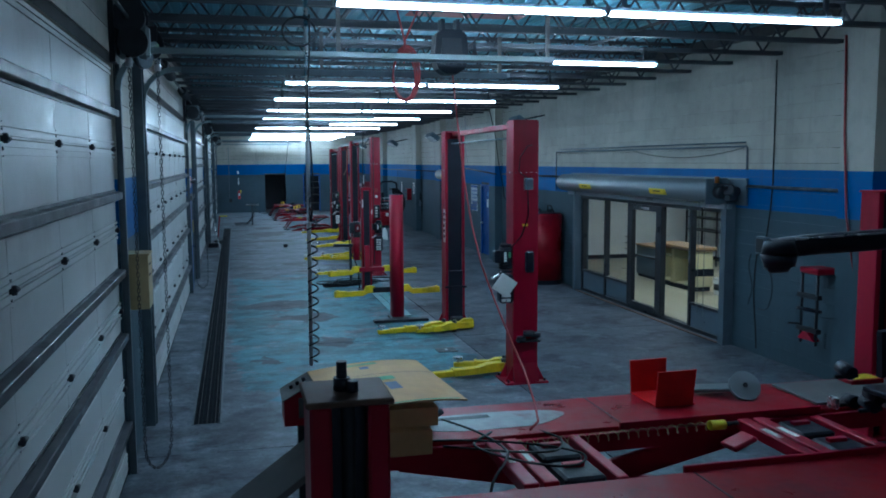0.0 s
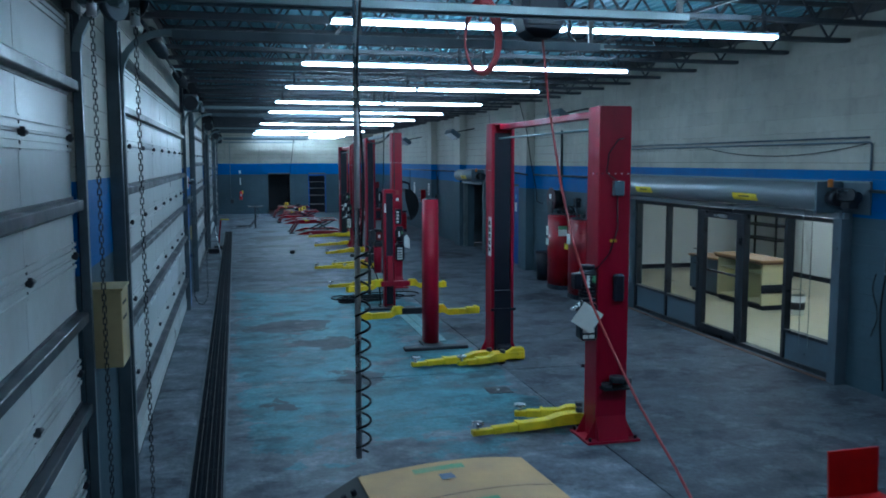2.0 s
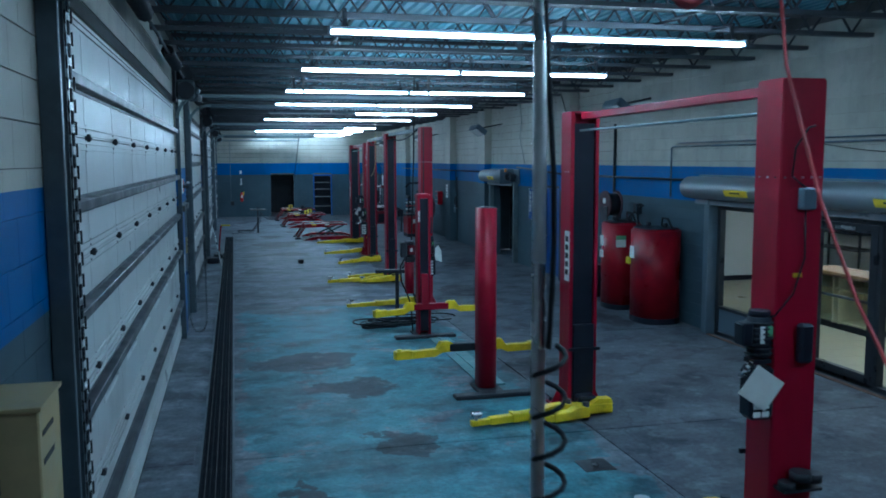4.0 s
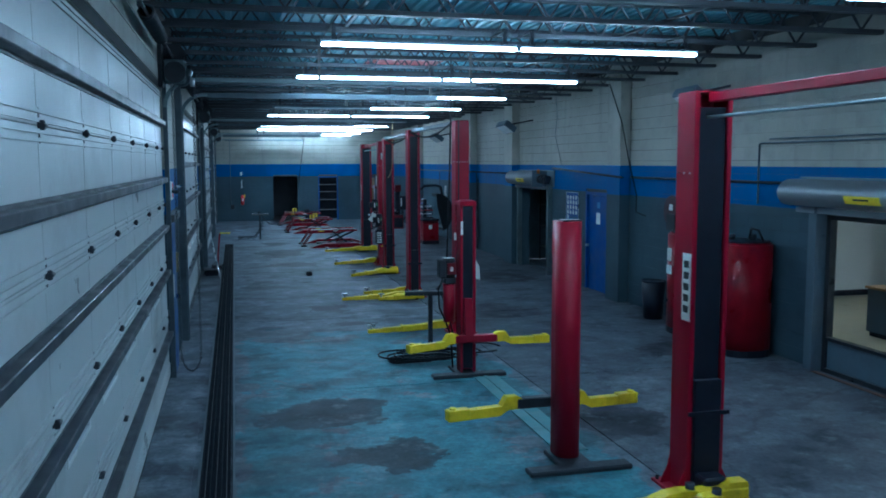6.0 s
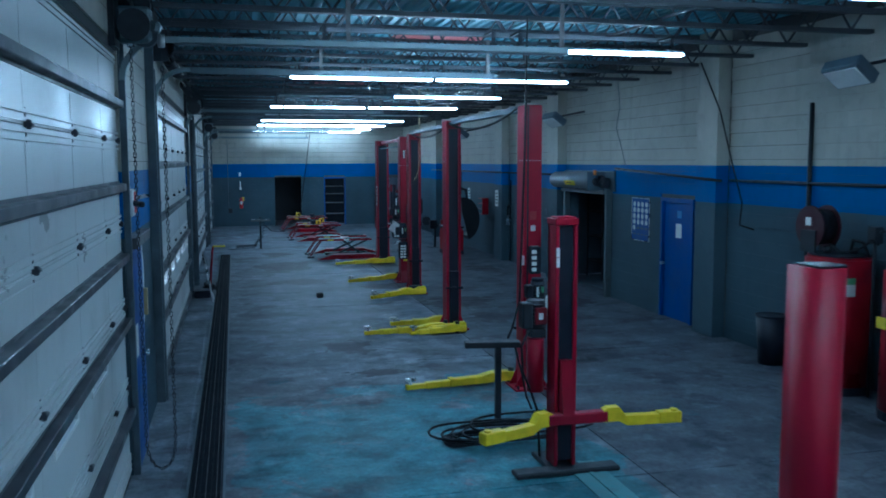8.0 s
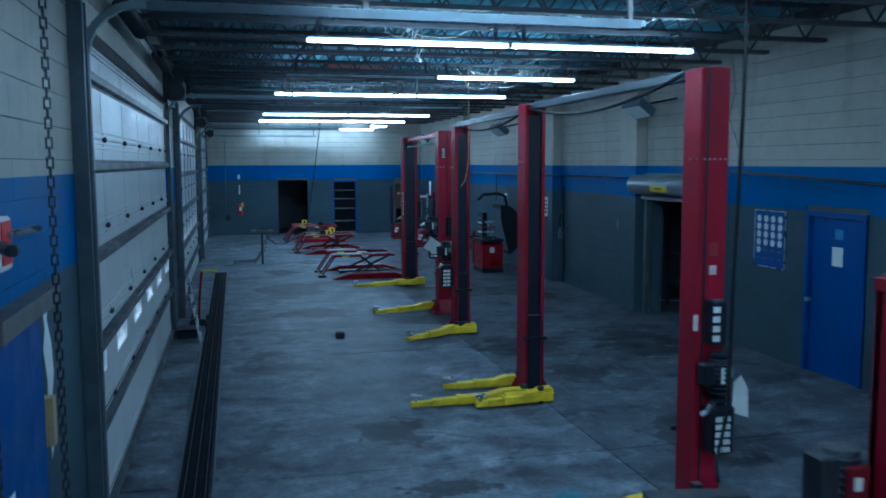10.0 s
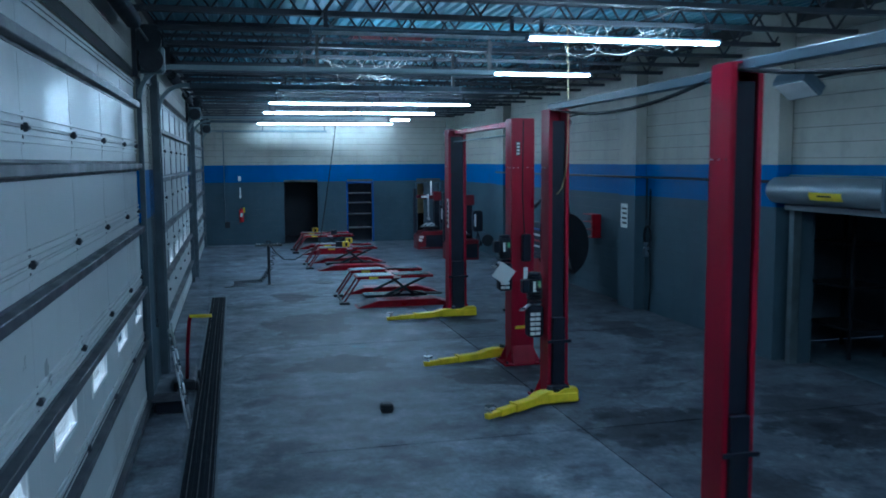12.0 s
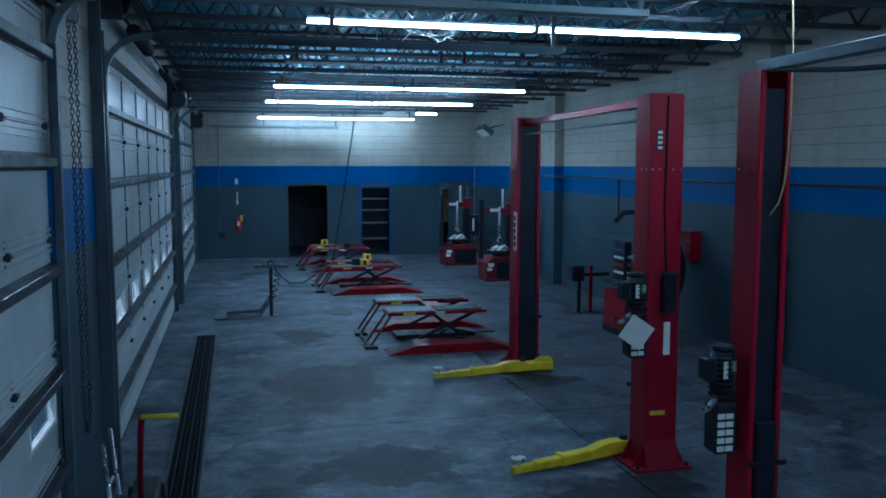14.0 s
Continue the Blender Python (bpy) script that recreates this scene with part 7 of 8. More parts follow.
dl = thing("oil_pan", -0.05, 28.9, 0, "dark oil drain pan on the floor", "pan")
part("pan", B((-0.22, 0.12, 28.7, 29.05, 0, 0.14), bevel=0.03), M_BLK_PAINT, dl)
part("rim", B((-0.24, 0.14, 28.68, 29.07, 0.14, 0.155)), M_BLK_PAINT, dl)

# ---- ceiling hose reel, red hoses and air drop near the entrance ----
rl = thing("ceiling_reel", 2.75, 7.3, 3.8, "dark enclosed air hose reel hung under the joists", "hose reel")
bm = bmesh.new()
prism(bm, [(2.58, 3.98), (2.62, 3.85), (2.70, 3.80), (2.82, 3.80), (2.90, 3.85), (2.94, 3.98), (2.92, 4.20), (2.86, 4.25), (2.66, 4.25), (2.60, 4.20)], 7.24, 7.46, "y")
part("shell", bm, M_BLK_PAINT, rl, "dark plastic reel shell")
bm = bmesh.new()
prism(bm, [(2.64, 3.90), (2.88, 3.90), (2.86, 4.16), (2.66, 4.16)], 7.225, 7.24, "y")
part("face", bm, M_DARK, rl)
for x_ in (2.66, 2.82):
    part("mount", B((x_, x_ + 0.04, 7.28, 7.42, 4.25, JB)), M_DARK, rl)
bm = bmesh.new()
tube(bm, [(2.80, 7.36, 3.80), (2.84, 7.32, 3.3), (2.84, 7.05, 2.7), (2.84, 6.8, 2.3), (2.86, 6.5, 1.9), (2.90, 6.2, 1.6), (2.94, 5.9, 1.33), (2.94, 5.45, 1.1), (2.86, 4.95, 0.94), (2.76, 4.6, 0.91), (2.66, 4.5, 0.885)], 0.009, 6)
part("hose", bm, M_HOSE, rl, "thin red air hose")
nudge(rl, 0.18, 0.2)
hc = thing("hose_coil", 2.33, 7.5, 3.45, "coil of red air hose hung from the joists", "hose")
for k in range(4):
    bm = bmesh.new()
    torus(bm, (2.33 + 0.015 * k, 7.50 + 0.03 * k, 3.74 + 0.008 * k), (0.15, 1, 0.05 * k), 0.112 + 0.008 * k, 0.008, 24, 6)
    for v in bm.verts:
        v.co.z = 3.74 + (v.co.z - 3.74) * 2.0
    part("loop", bm, M_HOSE, hc)
cable(hc, "cord", [(2.33, 7.5, 3.88), (2.34, 7.5, 4.1), (2.45, 7.25, 4.42)], 0.010, M_HOSE)
cable(hc, "cord", [(2.34, 7.5, 4.1), (2.2, 7.25, 4.42)], 0.010, M_HOSE)
nudge(hc, 0.08, -0.2)
ad = thing("air_drop", 1.34, 6.72, 1.2, "bright steel air drop pipe with coiled black hose", "air line")
bm = bmesh.new()
cyl(bm, (1.34, 6.72, 1.20), (1.36, 6.78, 4.40), 0.018, 10)
part("pipe", bm, M_CHROME, ad, "bright steel drop pipe")
cable(ad, "coil", helix((1.37, 6.72, 1.22), (1.375, 6.73, 2.45), 0.042, 11), 0.0075, M_BLACK, "coiled black hose round the pipe")
cable(ad, "coil", [(1.372 + 0.014 * math.sin(z * 5), 6.735 + 0.014 * math.cos(z * 4), z) for z in [2.45 + 0.06 * i for i in range(30)]], 0.0075, M_BLACK)
cable(ad, "loop", [(1.30 + 0.14 * math.cos(a), 6.74, 4.05 + 0.12 * math.sin(a)) for a in [i * 0.45 for i in range(14)]], 0.011, M_BLACK)

nudge(ad, -0.01, -0.6, -0.06)

# ---- alignment rack in the foreground ----
rk = thing("alignment_rack", 3.6, 4.4, 0, "large red drive-on alignment lift, raised to waist height", "car lift")
ZT = 1.0
for y0, y1, nm in ((5.06, 5.88, "far"), (3.12, 4.04, "near")):
    bm = bmesh.new()
    box(bm, 1.35, 7.2, y0, y1, ZT - 0.05, ZT, bevel=0.006)
    ru = part("runway", bm, M_REDOLD, rk, "scuffed red runway deck")
    bm = bmesh.new()
    yi = y0 if nm == "far" else y1
    s = -1 if nm == "far" else 1
    box(bm, 1.35, 7.2, min(yi, yi + s * 0.05), max(yi, yi + s * 0.05), ZT - 0.20, ZT - 0.04)
    yo = y1 if nm == "far" else y0
    box(bm, 1.35, 7.2, min(yo, yo - s * 0.05), max(yo, yo - s * 0.05), ZT - 0.20, ZT - 0.051)
    part("side_beam", bm, M_RED, ru, "red side beam")
    bm = bmesh.new()
    obox(bm, (3.40, yi + s * 0.02, ZT + 0.01), (5.1, yi + s * 0.02, ZT + 0.01), 0.03, 0.07, bevel=0.006)
    part("guide_rail", bm, M_RED, ru)
    part("plate_seam", B((3.45, 3.462, y0 + 0.01, y1 - 0.01, ZT, ZT + 0.004)), M_DARK, ru)
    for xx in (1.35, 6.9):
        part("end_stop", B((xx, xx + 0.05, y0 + 0.05, y1 - 0.05, ZT, ZT + 0.03)), M_DARK, ru)
bm = bmesh.new()
pts = [(2.05 + 0.62 * math.cos(a) * (1 + 0.12 * math.sin(3 * a)) + 0.45, 5.45 + 0.24 * math.sin(a) * (1 + 0.1 * math.cos(2 * a))) for a in [2 * math.pi * i / 22 for i in range(22)]]
prism(bm, pts, ZT, ZT + 0.003, "z")
part("worn_patch", bm, M_WORN, rk, "bare grey worn patch in the deck paint")
part("deck_slot", B((2.15, 2.55, 5.53, 5.60, ZT + 0.003, ZT + 0.006)), M_DARK, rk)
part("slip_plate", B((5.15, 6.2, 5.15, 5.78, ZT + 0.002, ZT + 0.03), bevel=0.005), M_STRUT, rk, "grey slip plate")
part("slip_plate_stop", B((5.78, 6.1, 5.55, 5.75, ZT + 0.03, ZT + 0.08), bevel=0.006), M_RED, rk, "red plate stop")
part("stop_label", B((5.82, 6.06, 5.58, 5.72, ZT + 0.08, ZT + 0.084)), M_YLABEL, rk)
# spring-wound hose and yellow fitting on the inner side
cable(rk, "coiled_air_line", helix((2.60, 4.95, ZT - 0.05), (4.10, 4.97, ZT - 0.03), 0.040, 19), 0.0032, M_TAN, "yellow coiled air line")
bm = bmesh.new()
cyl(bm, (4.10, 4.97, ZT - 0.03), (4.22, 4.97, ZT - 0.03), 0.045, 12)
part("fitting", bm, M_YLABEL, rk)
bm = bmesh.new()
cyl(bm, (4.22, 4.97, ZT - 0.03), (4.36, 4.98, ZT - 0.03), 0.02, 8)
part("fitting_stem", bm, M_DARK, rk)
# rolling jacks across the runways
def rolling_jack(x):
    for dx in (0.0, 0.13):
        part("jack_rail", B((x + dx, x + dx + 0.10, 4.10, 5.0, ZT - 0.10, ZT - 0.0), bevel=0.008), M_RED, rk, "red rolling jack rail")
        part("wear_strip", B((x + dx + 0.03, x + dx + 0.07, 4.5, 4.72, ZT + 0.0, ZT + 0.003)), M_PAPER, rk)
    part("jack_side", B((x + 0.62, x + 0.70, 4.12, 4.98, ZT - 0.14, ZT - 0.02), bevel=0.008), M_RED, rk)
    for yy in (4.18, 4.60):
        part("jack_box", B((x + 0.30, x + 0.58, yy, yy + 0.34, ZT - 0.16, ZT - 0.03), bevel=0.02), M_BLK_PAINT, rk, "black jack pump box")
        part("jack_handle", B((x + 0.36, x + 0.50, yy + 0.2, yy + 0.25, ZT - 0.03, ZT + 0.0)), M_RED, rk)
rolling_jack(4.34)
rolling_jack(2.36)
bm = bmesh.new()
obox(bm, (4.10, 4.72, ZT - 0.14), (4.30, 4.74, ZT - 0.06), 0.18, 0.05, bevel=0.015)
part("foot_pedal", bm, M_RED, rk, "red foot pedal")
for a, b in (((1.8, 5.12, 0.16), (4.4, 5.12, 0.82)), ((4.4, 5.20, 0.16), (1.8, 5.20, 0.82)), ((1.8, 3.96, 0.16), (4.4, 3.96, 0.82)), ((4.4, 3.88, 0.16), (1.8, 3.88, 0.82))):
    bm = bmesh.new()
    obox(bm, a, b, 0.06, 0.22, bevel=0.01)
    part("scissor_leg", bm, M_RED, rk, "red scissor leg")
for y in (4.2, 4.6):
    part("base_beam", B((1.2, 6.6, y - 0.06, y + 0.06, 0.0, 0.14)), M_DARK, rk)
part("base_tie", B((1.5, 1.65, 3.0, 5.7, 0.0, 0.1), (6.2, 6.35, 3.0, 5.7, 0.0, 0.1)), M_DARK, rk)
for y0, y1 in ((5.06, 5.88), (3.12, 4.04)):
    bm = bmesh.new()
    obox(bm, (1.33, (y0 + y1) / 2, ZT - 0.06), (0.30, (y0 + y1) / 2, 0.03), y1 - y0 - 0.1, 0.05)
    part("approach_ramp", bm, M_STRUT, rk, "grey steel approach ramp hanging down")
# lift posts
def rack_post(x0, x1, y0, y1, h, top):
    bm = bmesh.new()
    t = 0.065
    box(bm, x0, x0 + t, y0, y1, 0.0, h, bevel=0.008)
    box(bm, x1 - t, x1, y0, y1, 0.0, h, bevel=0.008)
    box(bm, x0 + t, x1 - t, y1 - 0.04, y1, 0.0, h)
    p = part("rack_post", bm, M_RED, rk, "red rack post with a dark channel")
    part("channel_back", B((x0 + t + 0.002, x1 - t - 0.002, y0 + 0.06, y1 - 0.042, 0.05, h - 0.01)), M_BLK_PAINT, p)
    bm = bmesh.new()
    cyl(bm, ((x0 + x1) / 2, y0 + 0.05, 0.1), ((x0 + x1) / 2, y0 + 0.05, h - 0.01), 0.02, 8)
    part("lift_screw", bm, M_DARK, p)
    part("post_cap", B((x0 - 0.012, x1 + 0.012, y0 - 0.012, y1 + 0.012, h, h + 0.02), bevel=0.005), M_RUST if top else M_RED, p, "worn brown cap plate" if top else "")
    if top:
        bm = bmesh.new()
        cx, cy = (x0 + x1) / 2 - 0.01, (y0 + y1) / 2
        cyl(bm, (cx, cy, h + 0.02), (cx, cy, h + 0.11), 0.017, 10)
        cyl(bm, (cx, cy, h + 0.02), (cx, cy, h + 0.06), 0.027, 10)
        cyl(bm, (cx + 0.03, cy - 0.03, h + 0.02), (cx + 0.03, cy - 0.03, h + 0.055), 0.018, 10)
        part("cable_bolt", bm, M_BLK_PAINT, p, "black threaded cable bolt")
    part("post_foot", B((x0 - 0.08, x1 + 0.08, y0 - 0.08, y1 + 0.08, 0, 0.015)), M_RED, p)
# ---- console and cardboard on the rack's end ----
cs = thing("control_console", 1.10, 6.0, 0, "red control console on a pedestal with sloping top", "console")
part("pedestal", B((1.10, 1.22, 5.93, 6.05, 0.14, 1.0)), M_DARK, cs)
bm = bmesh.new()
prism(bm, [(0.99, 1.00), (1.30, 1.00), (1.30, 1.33), (1.22, 1.33), (0.99, 1.20)], 5.82, 6.18, "y")
part("body", bm, M_RED, cs, "red console body")
bm = bmesh.new()
prism(bm, [(0.975, 1.205), (1.22, 1.342), (1.22, 1.334), (0.975, 1.196)], 5.80, 6.20, "y")
part("panel", bm, M_STRUT, cs, "grey sloping switch panel")
part("side_label", B((1.10, 1.20, 5.812, 5.8195, 1.06, 1.22)), M_STRUT, cs)
for k in range(3):
    bm = bmesh.new()
    cyl(bm, (1.06 + 0.05 * k, 6.0, 1.25 + 0.028 * k), (1.05 + 0.05 * k, 6.0, 1.28 + 0.028 * k), 0.016, 8)
    part("button", bm, M_BLK_PAINT, cs)
nudge(cs, 0.06, -0.5, -0.14)
cd = thing("cardboard_sheet", 1.75, 4.9, 1.22, "large flattened cardboard sheet with green and blue print", "cardboard")
bm = bmesh.new()
G = 10
def sheet_at(u, v):
    p = Vector((1.26, 5.66, 1.20)) * (1 - u) * (1 - v) + Vector((2.15, 5.58, 1.28)) * u * (1 - v) + Vector((1.31, 4.10, 1.285)) * (1 - u) * v + Vector((2.28, 4.44, 1.25)) * u * v
    p.z += 0.022 * math.sin(math.pi * u) - 0.02 * (u ** 6)
    return p
gv = [[bm.verts.new(sheet_at(i / G, j / G)) for j in range(G + 1)] for i in range(G + 1)]
gl = [[bm.verts.new(sheet_at(i / G, j / G) - Vector((0, 0, 0.008))) for j in range(G + 1)] for i in range(G + 1)]
for i in range(G):
    for j in range(G):
        bm.faces.new((gv[i][j], gv[i + 1][j], gv[i + 1][j + 1], gv[i][j + 1]))
        bm.faces.new((gl[i][j], gl[i][j + 1], gl[i + 1][j + 1], gl[i + 1][j]))
for k in range(G):
    bm.faces.new((gv[k][0], gl[k][0], gl[k + 1][0], gv[k + 1][0]))
    bm.faces.new((gv[k][G], gv[k + 1][G], gl[k + 1][G], gl[k][G]))
    bm.faces.new((gv[0][k], gv[0][k + 1], gl[0][k + 1], gl[0][k]))
    bm.faces.new((gv[G][k], gl[G][k], gl[G][k + 1], gv[G][k + 1]))
part("sheet", bm, M_CARD, cd)


def on_sheet(name, u0, u1, v0, v1, m, label, parent):
    bm = bmesh.new()
    n = 6
    a = [[bm.verts.new(sheet_at(u0 + (u1 - u0) * i / n, v0 + (v1 - v0) * j / 2) + Vector((0, 0, 0.004))) for j in range(3)] for i in range(n + 1)]
    for i in range(n):
        for j in range(2):
            bm.faces.new((a[i][j], a[i + 1][j], a[i + 1][j + 1], a[i][j + 1]))
    part(name, bm, m, parent, label)
on_sheet("green_print", 0.20, 0.62, 0.42, 0.50, M_GREEN, "green printed band", cd)
on_sheet("green_print", 0.30, 0.42, 0.55, 0.78, M_GREEN, "green printed band", cd)
on_sheet("green_print", 0.30, 0.60, 0.05, 0.10, M_GREEN, "green printed band", cd)
on_sheet("green_print", 0.08, 0.95, 0.975, 0.995, M_GREEN, "green edge print", cd)
on_sheet("blue_print", 0.50, 0.60, 0.56, 0.72, M_PRINT, "faded blue printed mark", cd)
on_sheet("blue_print", 0.12, 0.24, 0.66, 0.76, M_PRINT, "faded blue printed mark", cd)
on_sheet("blue_print", 0.42, 0.50, 0.14, 0.20, M_PRINT, "faded blue printed mark", cd)
on_sheet("seam_line", 0.05, 0.98, 0.345, 0.352, M_RUST, "", cd)
for k, (x0, x1, y0, y1, z0, z1) in enumerate(((1.40, 2.02, 4.42, 5.24, 0.862, 1.04), (1.43, 2.08, 4.50, 5.22, 1.042, 1.175))):
    cb = thing("cardboard_box", (x0 + x1) / 2, (y0 + y1) / 2, z0, "brown cardboard box under the cardboard sheet", "box", "stacked boxes")
    part("body", B((x0, x1, y0, y1, z0, z1), bevel=0.004), M_CARD, cb)
    part("tape", B((x0 + 0.2, x0 + 0.26, y0 - 0.002, y1 + 0.002, z0 + 0.02, z1 + 0.002)), M_TAN, cb)
# loose cables over the jack
def eased(pts, n=6):
    """A smooth curve through the points."""
    P_ = [Vector(p) for p in pts]
    P_ = [P_[0] * 2 - P_[1]] + P_ + [P_[-1] * 2 - P_[-2]]
    out = []
    for a, b, c, d in zip(P_, P_[1:], P_[2:], P_[3:]):
        for i in range(n):
            t = i / n
            out.append(0.5 * (2 * b + (c - a) * t + (2 * a - 5 * b + 4 * c - d) * t * t + (3 * b - a - 3 * c + d) * t ** 3))
    return out + [P_[-2]]


for pts in ([(2.17, 5.50, ZT + 0.03), (2.35, 5.15, ZT + 0.02), (2.43, 4.75, ZT + 0.02), (2.35, 4.45, ZT + 0.05), (2.20, 4.25, ZT - 0.05), (2.15, 4.15, 0.7)],
            [(1.75, 5.05, ZT + 0.02), (2.15, 4.90, ZT + 0.06), (2.65, 4.75, ZT + 0.03), (2.90, 4.50, ZT + 0.02), (2.75, 4.30, ZT + 0.02), (2.45, 4.45, ZT + 0.03), (2.25, 4.85, ZT + 0.02), (2.45, 5.15, ZT + 0.01)],
            [(2.81, 5.15, ZT - 0.01), (2.87, 4.85, ZT + 0.02), (2.75, 4.60, ZT + 0.03), (2.50, 4.65, ZT + 0.02), (2.05, 4.95, ZT + 0.0)]):
    cable(rk, "loose_cable", eased(pts), 0.010, M_BLACK, "black cable lying over the jack")
bm = bmesh.new()
obox(bm, (1.98, 5.42, ZT + 0.03), (2.10, 5.30, ZT + 0.17), 0.13, 0.05, bevel=0.012)
part("pendant", bm, M_BLK_PAINT, rk, "black pendant control")
resize(rk, (1.05, 0.99, 0.86), (-0.02, -0.33, 0.0))
# red U-shaped wheel chock
zd = 0.862
bm = bmesh.new()
box(bm, 4.06, 4.42, 5.05, 5.52, zd + 0.002, zd + 0.014)
ub = part("chock", bm, M_REDHOT, rk, "bright red folded plate chock")
for y_, lean in ((5.50, -0.015), (5.05, 0.02)):
    bm = bmesh.new()
    prism(bm, [(4.06, zd + 0.014), (4.40, zd + 0.014), (4.41 + lean, zd + 0.30), (4.06 + lean, zd + 0.295)], y_, y_ + 0.012, "y")
    part("flange", bm, M_REDHOT, ub)
# turn plate tipped on the deck, with its arm
bm = bmesh.new()
cyl(bm, (4.95, 5.16, zd + 0.085), (4.945, 5.13, zd + 0.11), 0.135, 24)
tp = part("turn_plate", bm, M_SHUT, rk, "round bright turn plate leaning on the deck")
bm = bmesh.new()
obox(bm, (4.50, 5.40, zd + 0.04), (4.90, 5.26, zd + 0.06), 0.19, 0.03, bevel=0.006)
part("plate_arm", bm, M_TRACK, tp, "grey plate arm")
bm = bmesh.new()
cyl(bm, (4.945, 5.13, zd + 0.11), (4.944, 5.123, zd + 0.116), 0.022, 10)
part("hub_mark", bm, M_DARK, tp)
rack_post(0.925, 1.165, 1.25, 1.49, 2.18, True)
rack_post(7.05, 7.30, 6.10, 6.36, 2.56, False)
# ---- aligner boom and cabinet ----
al = thing("wheel_aligner", 6.4, 4.6, 0, "black wheel alignment machine with a long boom", "wheel aligner")
bm = bmesh.new()
tube(bm, [(4.44, 4.88, 2.22), (4.8, 4.86, 2.25), (5.6, 4.78, 2.29), (6.5, 4.68, 2.33)], 0.082, 10)
part("boom", bm, M_BLK_PAINT, al, "long black boom")
bm = bmesh.new()
obox(bm, (4.6, 4.80, 2.30), (6.4, 4.62, 2.39), 0.03, 0.01)
part("boom_edge", bm, M_CHROME, al)
bm = bmesh.new()
for za, zb, ra, rb_ in ((2.28, 2.18, 0.11, 0.135), (2.18, 2.08, 0.135, 0.11), (2.08, 2.04, 0.11, 0.06)):
    cyl(bm, (4.52, 4.89, za), (4.52, 4.88, zb), ra, 18, rb_)
part("camera_pod", bm, M_BLK_PAINT, al, "black rounded camera pod")
part("mast", B((6.45, 6.6, 4.6, 4.75, 0.9, 2.5), bevel=0.01), M_BLK_PAINT, al)
part("cabinet", B((6.0, 6.7, 4.35, 4.98, 0.0, 1.2), bevel=0.02), M_BLK_PAINT, al, "black cabinet")
bm = bmesh.new()
prism(bm, [(5.24, 1.22), (6.0, 1.30), (6.0, 1.72), (5.22, 1.58)], 4.62, 4.68, "y")
part("monitor", bm, M_BLK_PAINT, al, "black monitor back")
part("monitor_arm", B((5.9, 6.2, 4.58, 4.64, 1.15, 1.5), bevel=0.01), M_DARK, al)
part("tray", B((5.15, 6.1, 4.40, 4.72, 1.10, 1.14), bevel=0.008), M_BLK_PAINT, al, "black tray")
for x_, y_, z_ in ((5.12, 4.86, 1.22), (5.22, 4.66, 1.06), (5.30, 4.80, 0.95)):
    bm = bmesh.new()
    cyl(bm, (x_, y_ - 0.06, z_), (x_, y_ + 0.08, z_ + 0.03), 0.055, 12)
    box(bm, x_ - 0.10, x_ + 0.10, y_ - 0.015, y_ + 0.02, z_ - 0.05, z_ - 0.02, bevel=0.006)
    part("hung_clamp", bm, M_BLK_PAINT, al, "dark clamp head hung on the tray")
resize(al, (1.05, 0.99, 1.0), (0.03, -0.35, 0.0))
# wheel clamps on the slip plate
for k, (x, y) in enumerate(((5.35, 5.0), (5.75, 4.95))):
    wc = thing("wheel_clamp", x, y, ZT, "dark wheel clamp lying on the rack", "clamp", "wheel clamps")
    part("bar", B((x - 0.2, x + 0.2, y - 0.02, y + 0.02, ZT + 0.03, ZT + 0.07), bevel=0.006), M_DARK, wc)
    bm = bmesh.new()
    cyl(bm, (x, y - 0.05, ZT + 0.08), (x, y + 0.06, ZT + 0.08), 0.06, 12)
    part("knob", bm, M_BLK_PAINT, wc)
    for sx in (-0.18, 0.18):
        part("claw", B((x + sx - 0.02, x + sx + 0.02, y - 0.07, y + 0.03, ZT + 0.03, ZT + 0.14), bevel=0.006), M_CHROME, wc)
    resize(wc, (1.05, 0.99, 0.86), (-0.02, -0.33, 0.0))
# ---- spring compressor on the east wall ----
sc = thing("spring_compressor", XE, 8.7, 0.5, "dark spring compressor with red head hung on the wall", "tool")
xw = XE - 0.30
part("back_plate", B((XE - 0.08, XE - 0.001, 8.30, 8.62, 0.70, 1.48), bevel=0.01), M_RED, sc, "red wall plate")
part("label_plate", B((XE - 0.086, XE - 0.08, 8.50, 8.60, 0.98, 1.35)), M_PAPER, sc)
part("head", B((xw - 0.03, XE - 0.002, 8.66, 9.04, 1.42, 1.50), bevel=0.02), M_RED, sc, "red top bracket")
for y in (8.70, 9.00):
    bm = bmesh.new()
    cyl(bm, (xw, y, 0.50), (xw, y, 1.44), 0.020, 8)
    part("rod", bm, M_DARK, sc)
for z in (0.66, 1.10):
    part("yoke", B((xw - 0.04, xw + 0.04, 8.64, 9.06, z, z + 0.06), bevel=0.01), M_DARK, sc)
bm = bmesh.new()
torus(bm, (xw, 8.85, 0.95), (0.2, 0, 1), 0.14, 0.022)
part("ring_yoke", bm, M_BLK_PAINT, sc)
bm = bmesh.new()
prism(bm, [(8.68, 0.56), (9.0, 0.56), (8.9, 0.66), (8.8, 0.66)], xw - 0.05, xw + 0.05, "x")
part("lower_jaw", bm, M_RED, sc)
bm = bmesh.new()
cyl(bm, (xw, 9.0, 0.74), (xw - 0.12, 9.10, 0.74), 0.014, 6)
part("crank", bm, M_DARK, sc)

nudge(sc, 0, -0.55)

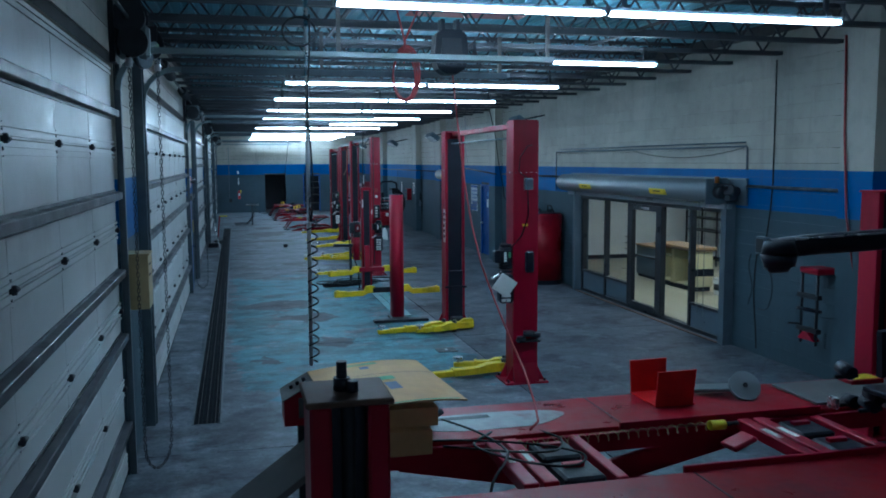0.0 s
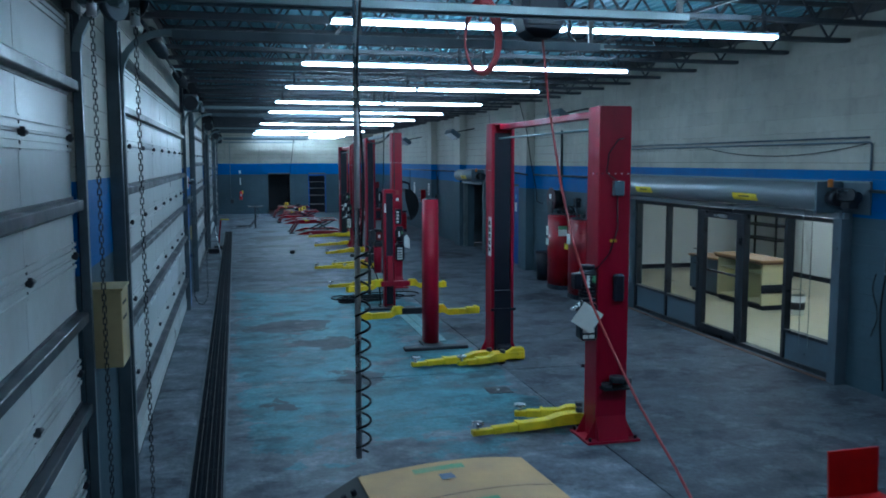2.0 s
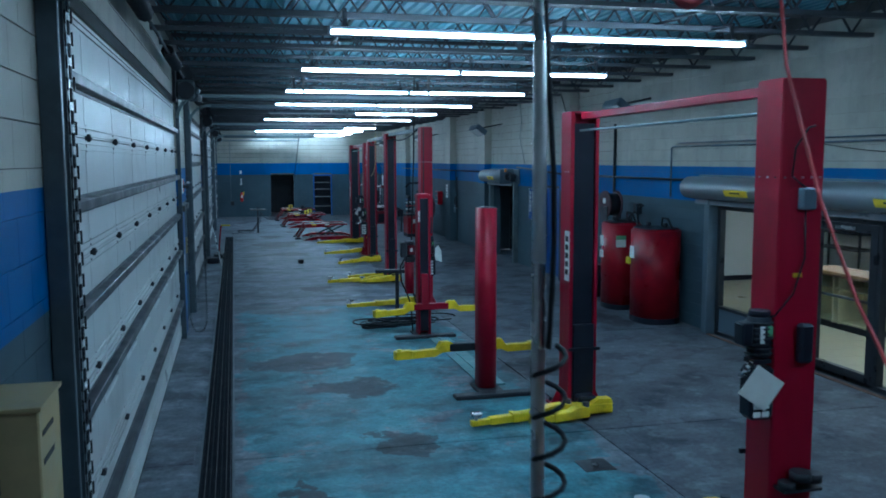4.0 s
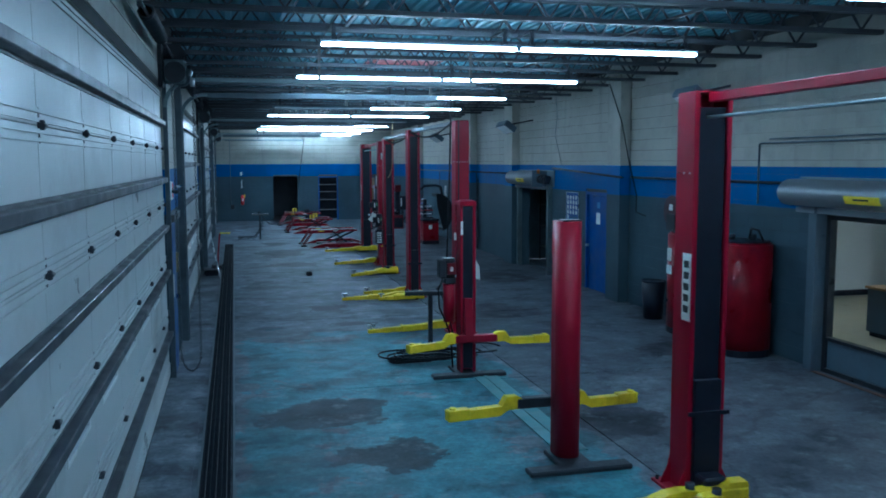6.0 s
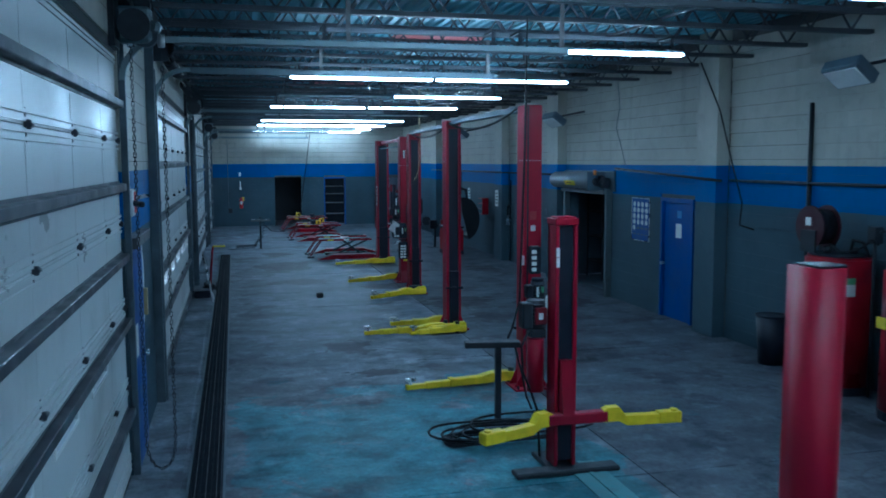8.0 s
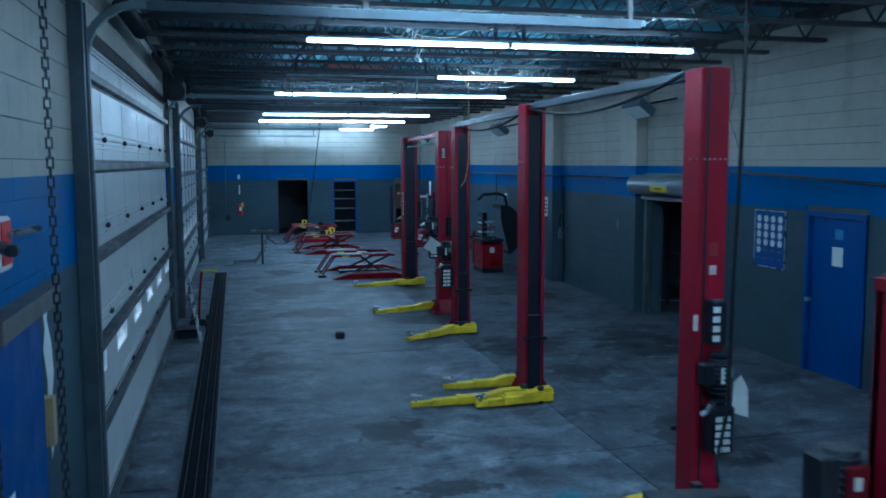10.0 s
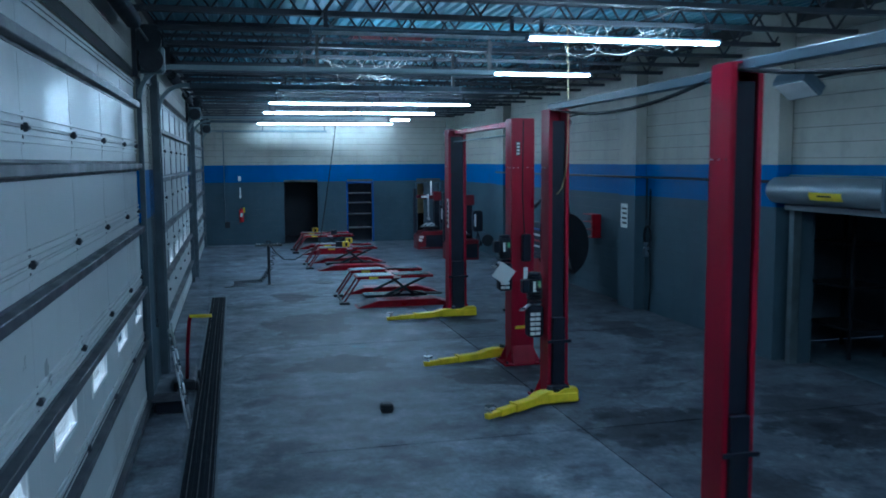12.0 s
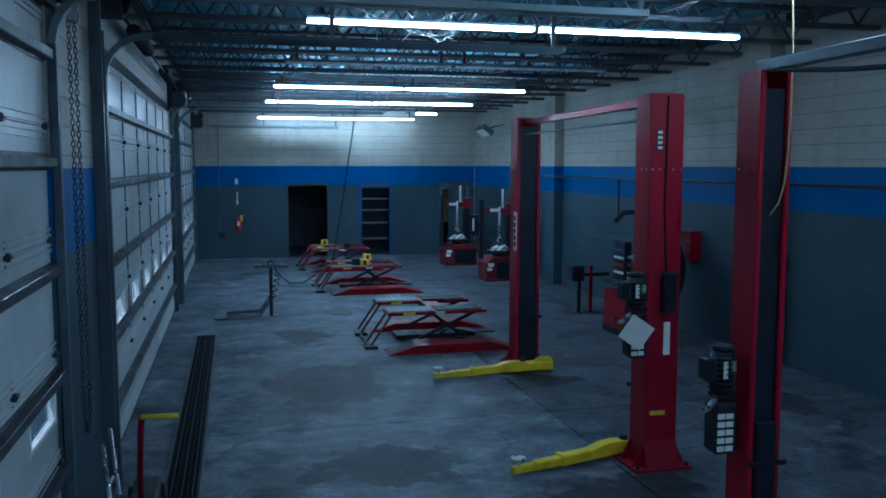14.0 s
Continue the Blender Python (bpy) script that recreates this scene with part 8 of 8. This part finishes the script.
# ---- wall blocks: courses with struck joints ----
def block_ranges(lo, hi, k, length=0.4064):
    y = lo - (0.2032 if k % 2 else 0)
    while y < hi:
        a, b = max(y, lo), min(y + length, hi)
        if b - a > 0.03:
            yield a, b
        y += length

def clear_of(a, b, z0, z1, opens):
    """The stretches of a-b that lie in no opening at this height."""
    parts_ = [(a, b)]
    for o0, o1, oz0, oz1 in opens:
        if z0 >= oz1 - 0.01:
            continue
        nxt = []
        for p, q in parts_:
            if q <= o0 or p >= o1:
                nxt.append((p, q))
            else:
                if p < o0:
                    nxt.append((p, o0))
                if q > o1:
                    nxt.append((o1, q))
        parts_ = nxt
    return [(p, q) for p, q in parts_ if q - p > 0.02]

COURSE = 0.2032


def joint(k):
    """Joints are open in the cream courses and filled with paint lower down."""
    return 0.007 if k >= 14 else 0.0025


rest, shared, made = bmesh.new(), None, 0
pil = [(a - 0.01, b + 0.01, 0, 99) for a, b in PILASTERS]
for k in range(int(ZR / COURSE)):
    z0, z1 = k * COURSE + joint(k) / 2, (k + 1) * COURSE - joint(k) / 2
    for a, b in block_ranges(YN, YF, k):
        for p, q in clear_of(a, b, z0, z1, E_OPEN + pil):
            full = q - p > 0.4
            if full and 13 <= k < 22 and 7.9 < p < 20.5 and made < 300:
                if shared is None:
                    shared = part("block", B((XE, XE + 0.02, p + 0.001, q - 0.001, z0, z1)), M_WALL, wall_east)
                    s0 = (p, z0)
                else:
                    o = new("block", shared.data)
                    o.parent = wall_east
                    o.location = (0, p - s0[0], z0 - s0[1])
                made += 1
            else:
                box(rest, XE, XE + 0.02, p + 0.001, q - 0.001, z0, z1)
tagged(part("block_courses", rest, M_WALL, wall_east), kind="stuff")
rest = bmesh.new()
for k in range(int(ZR / COURSE)):
    z0, z1 = k * COURSE + joint(k) / 2, (k + 1) * COURSE - joint(k) / 2
    for a, b in block_ranges(XW, XE, k):
        for p, q in clear_of(a, b, z0, z1, N_OPEN):
            box(rest, p + 0.001, q - 0.001, YF, YF + 0.02, z0, z1)
tagged(part("block_courses", rest, M_WALL, wall_north), kind="stuff")
rest = bmesh.new()
for k in range(int(ZR / COURSE)):
    z0, z1 = k * COURSE + joint(k) / 2, (k + 1) * COURSE - joint(k) / 2
    for a, b in block_ranges(YN, YF, k):
        for p, q in clear_of(a, b, z0, z1, W_OPEN):
            box(rest, XW - 0.02, XW, p + 0.001, q - 0.001, z0, z1)
tagged(part("block_courses", rest, M_WALL, wall_west), kind="stuff")
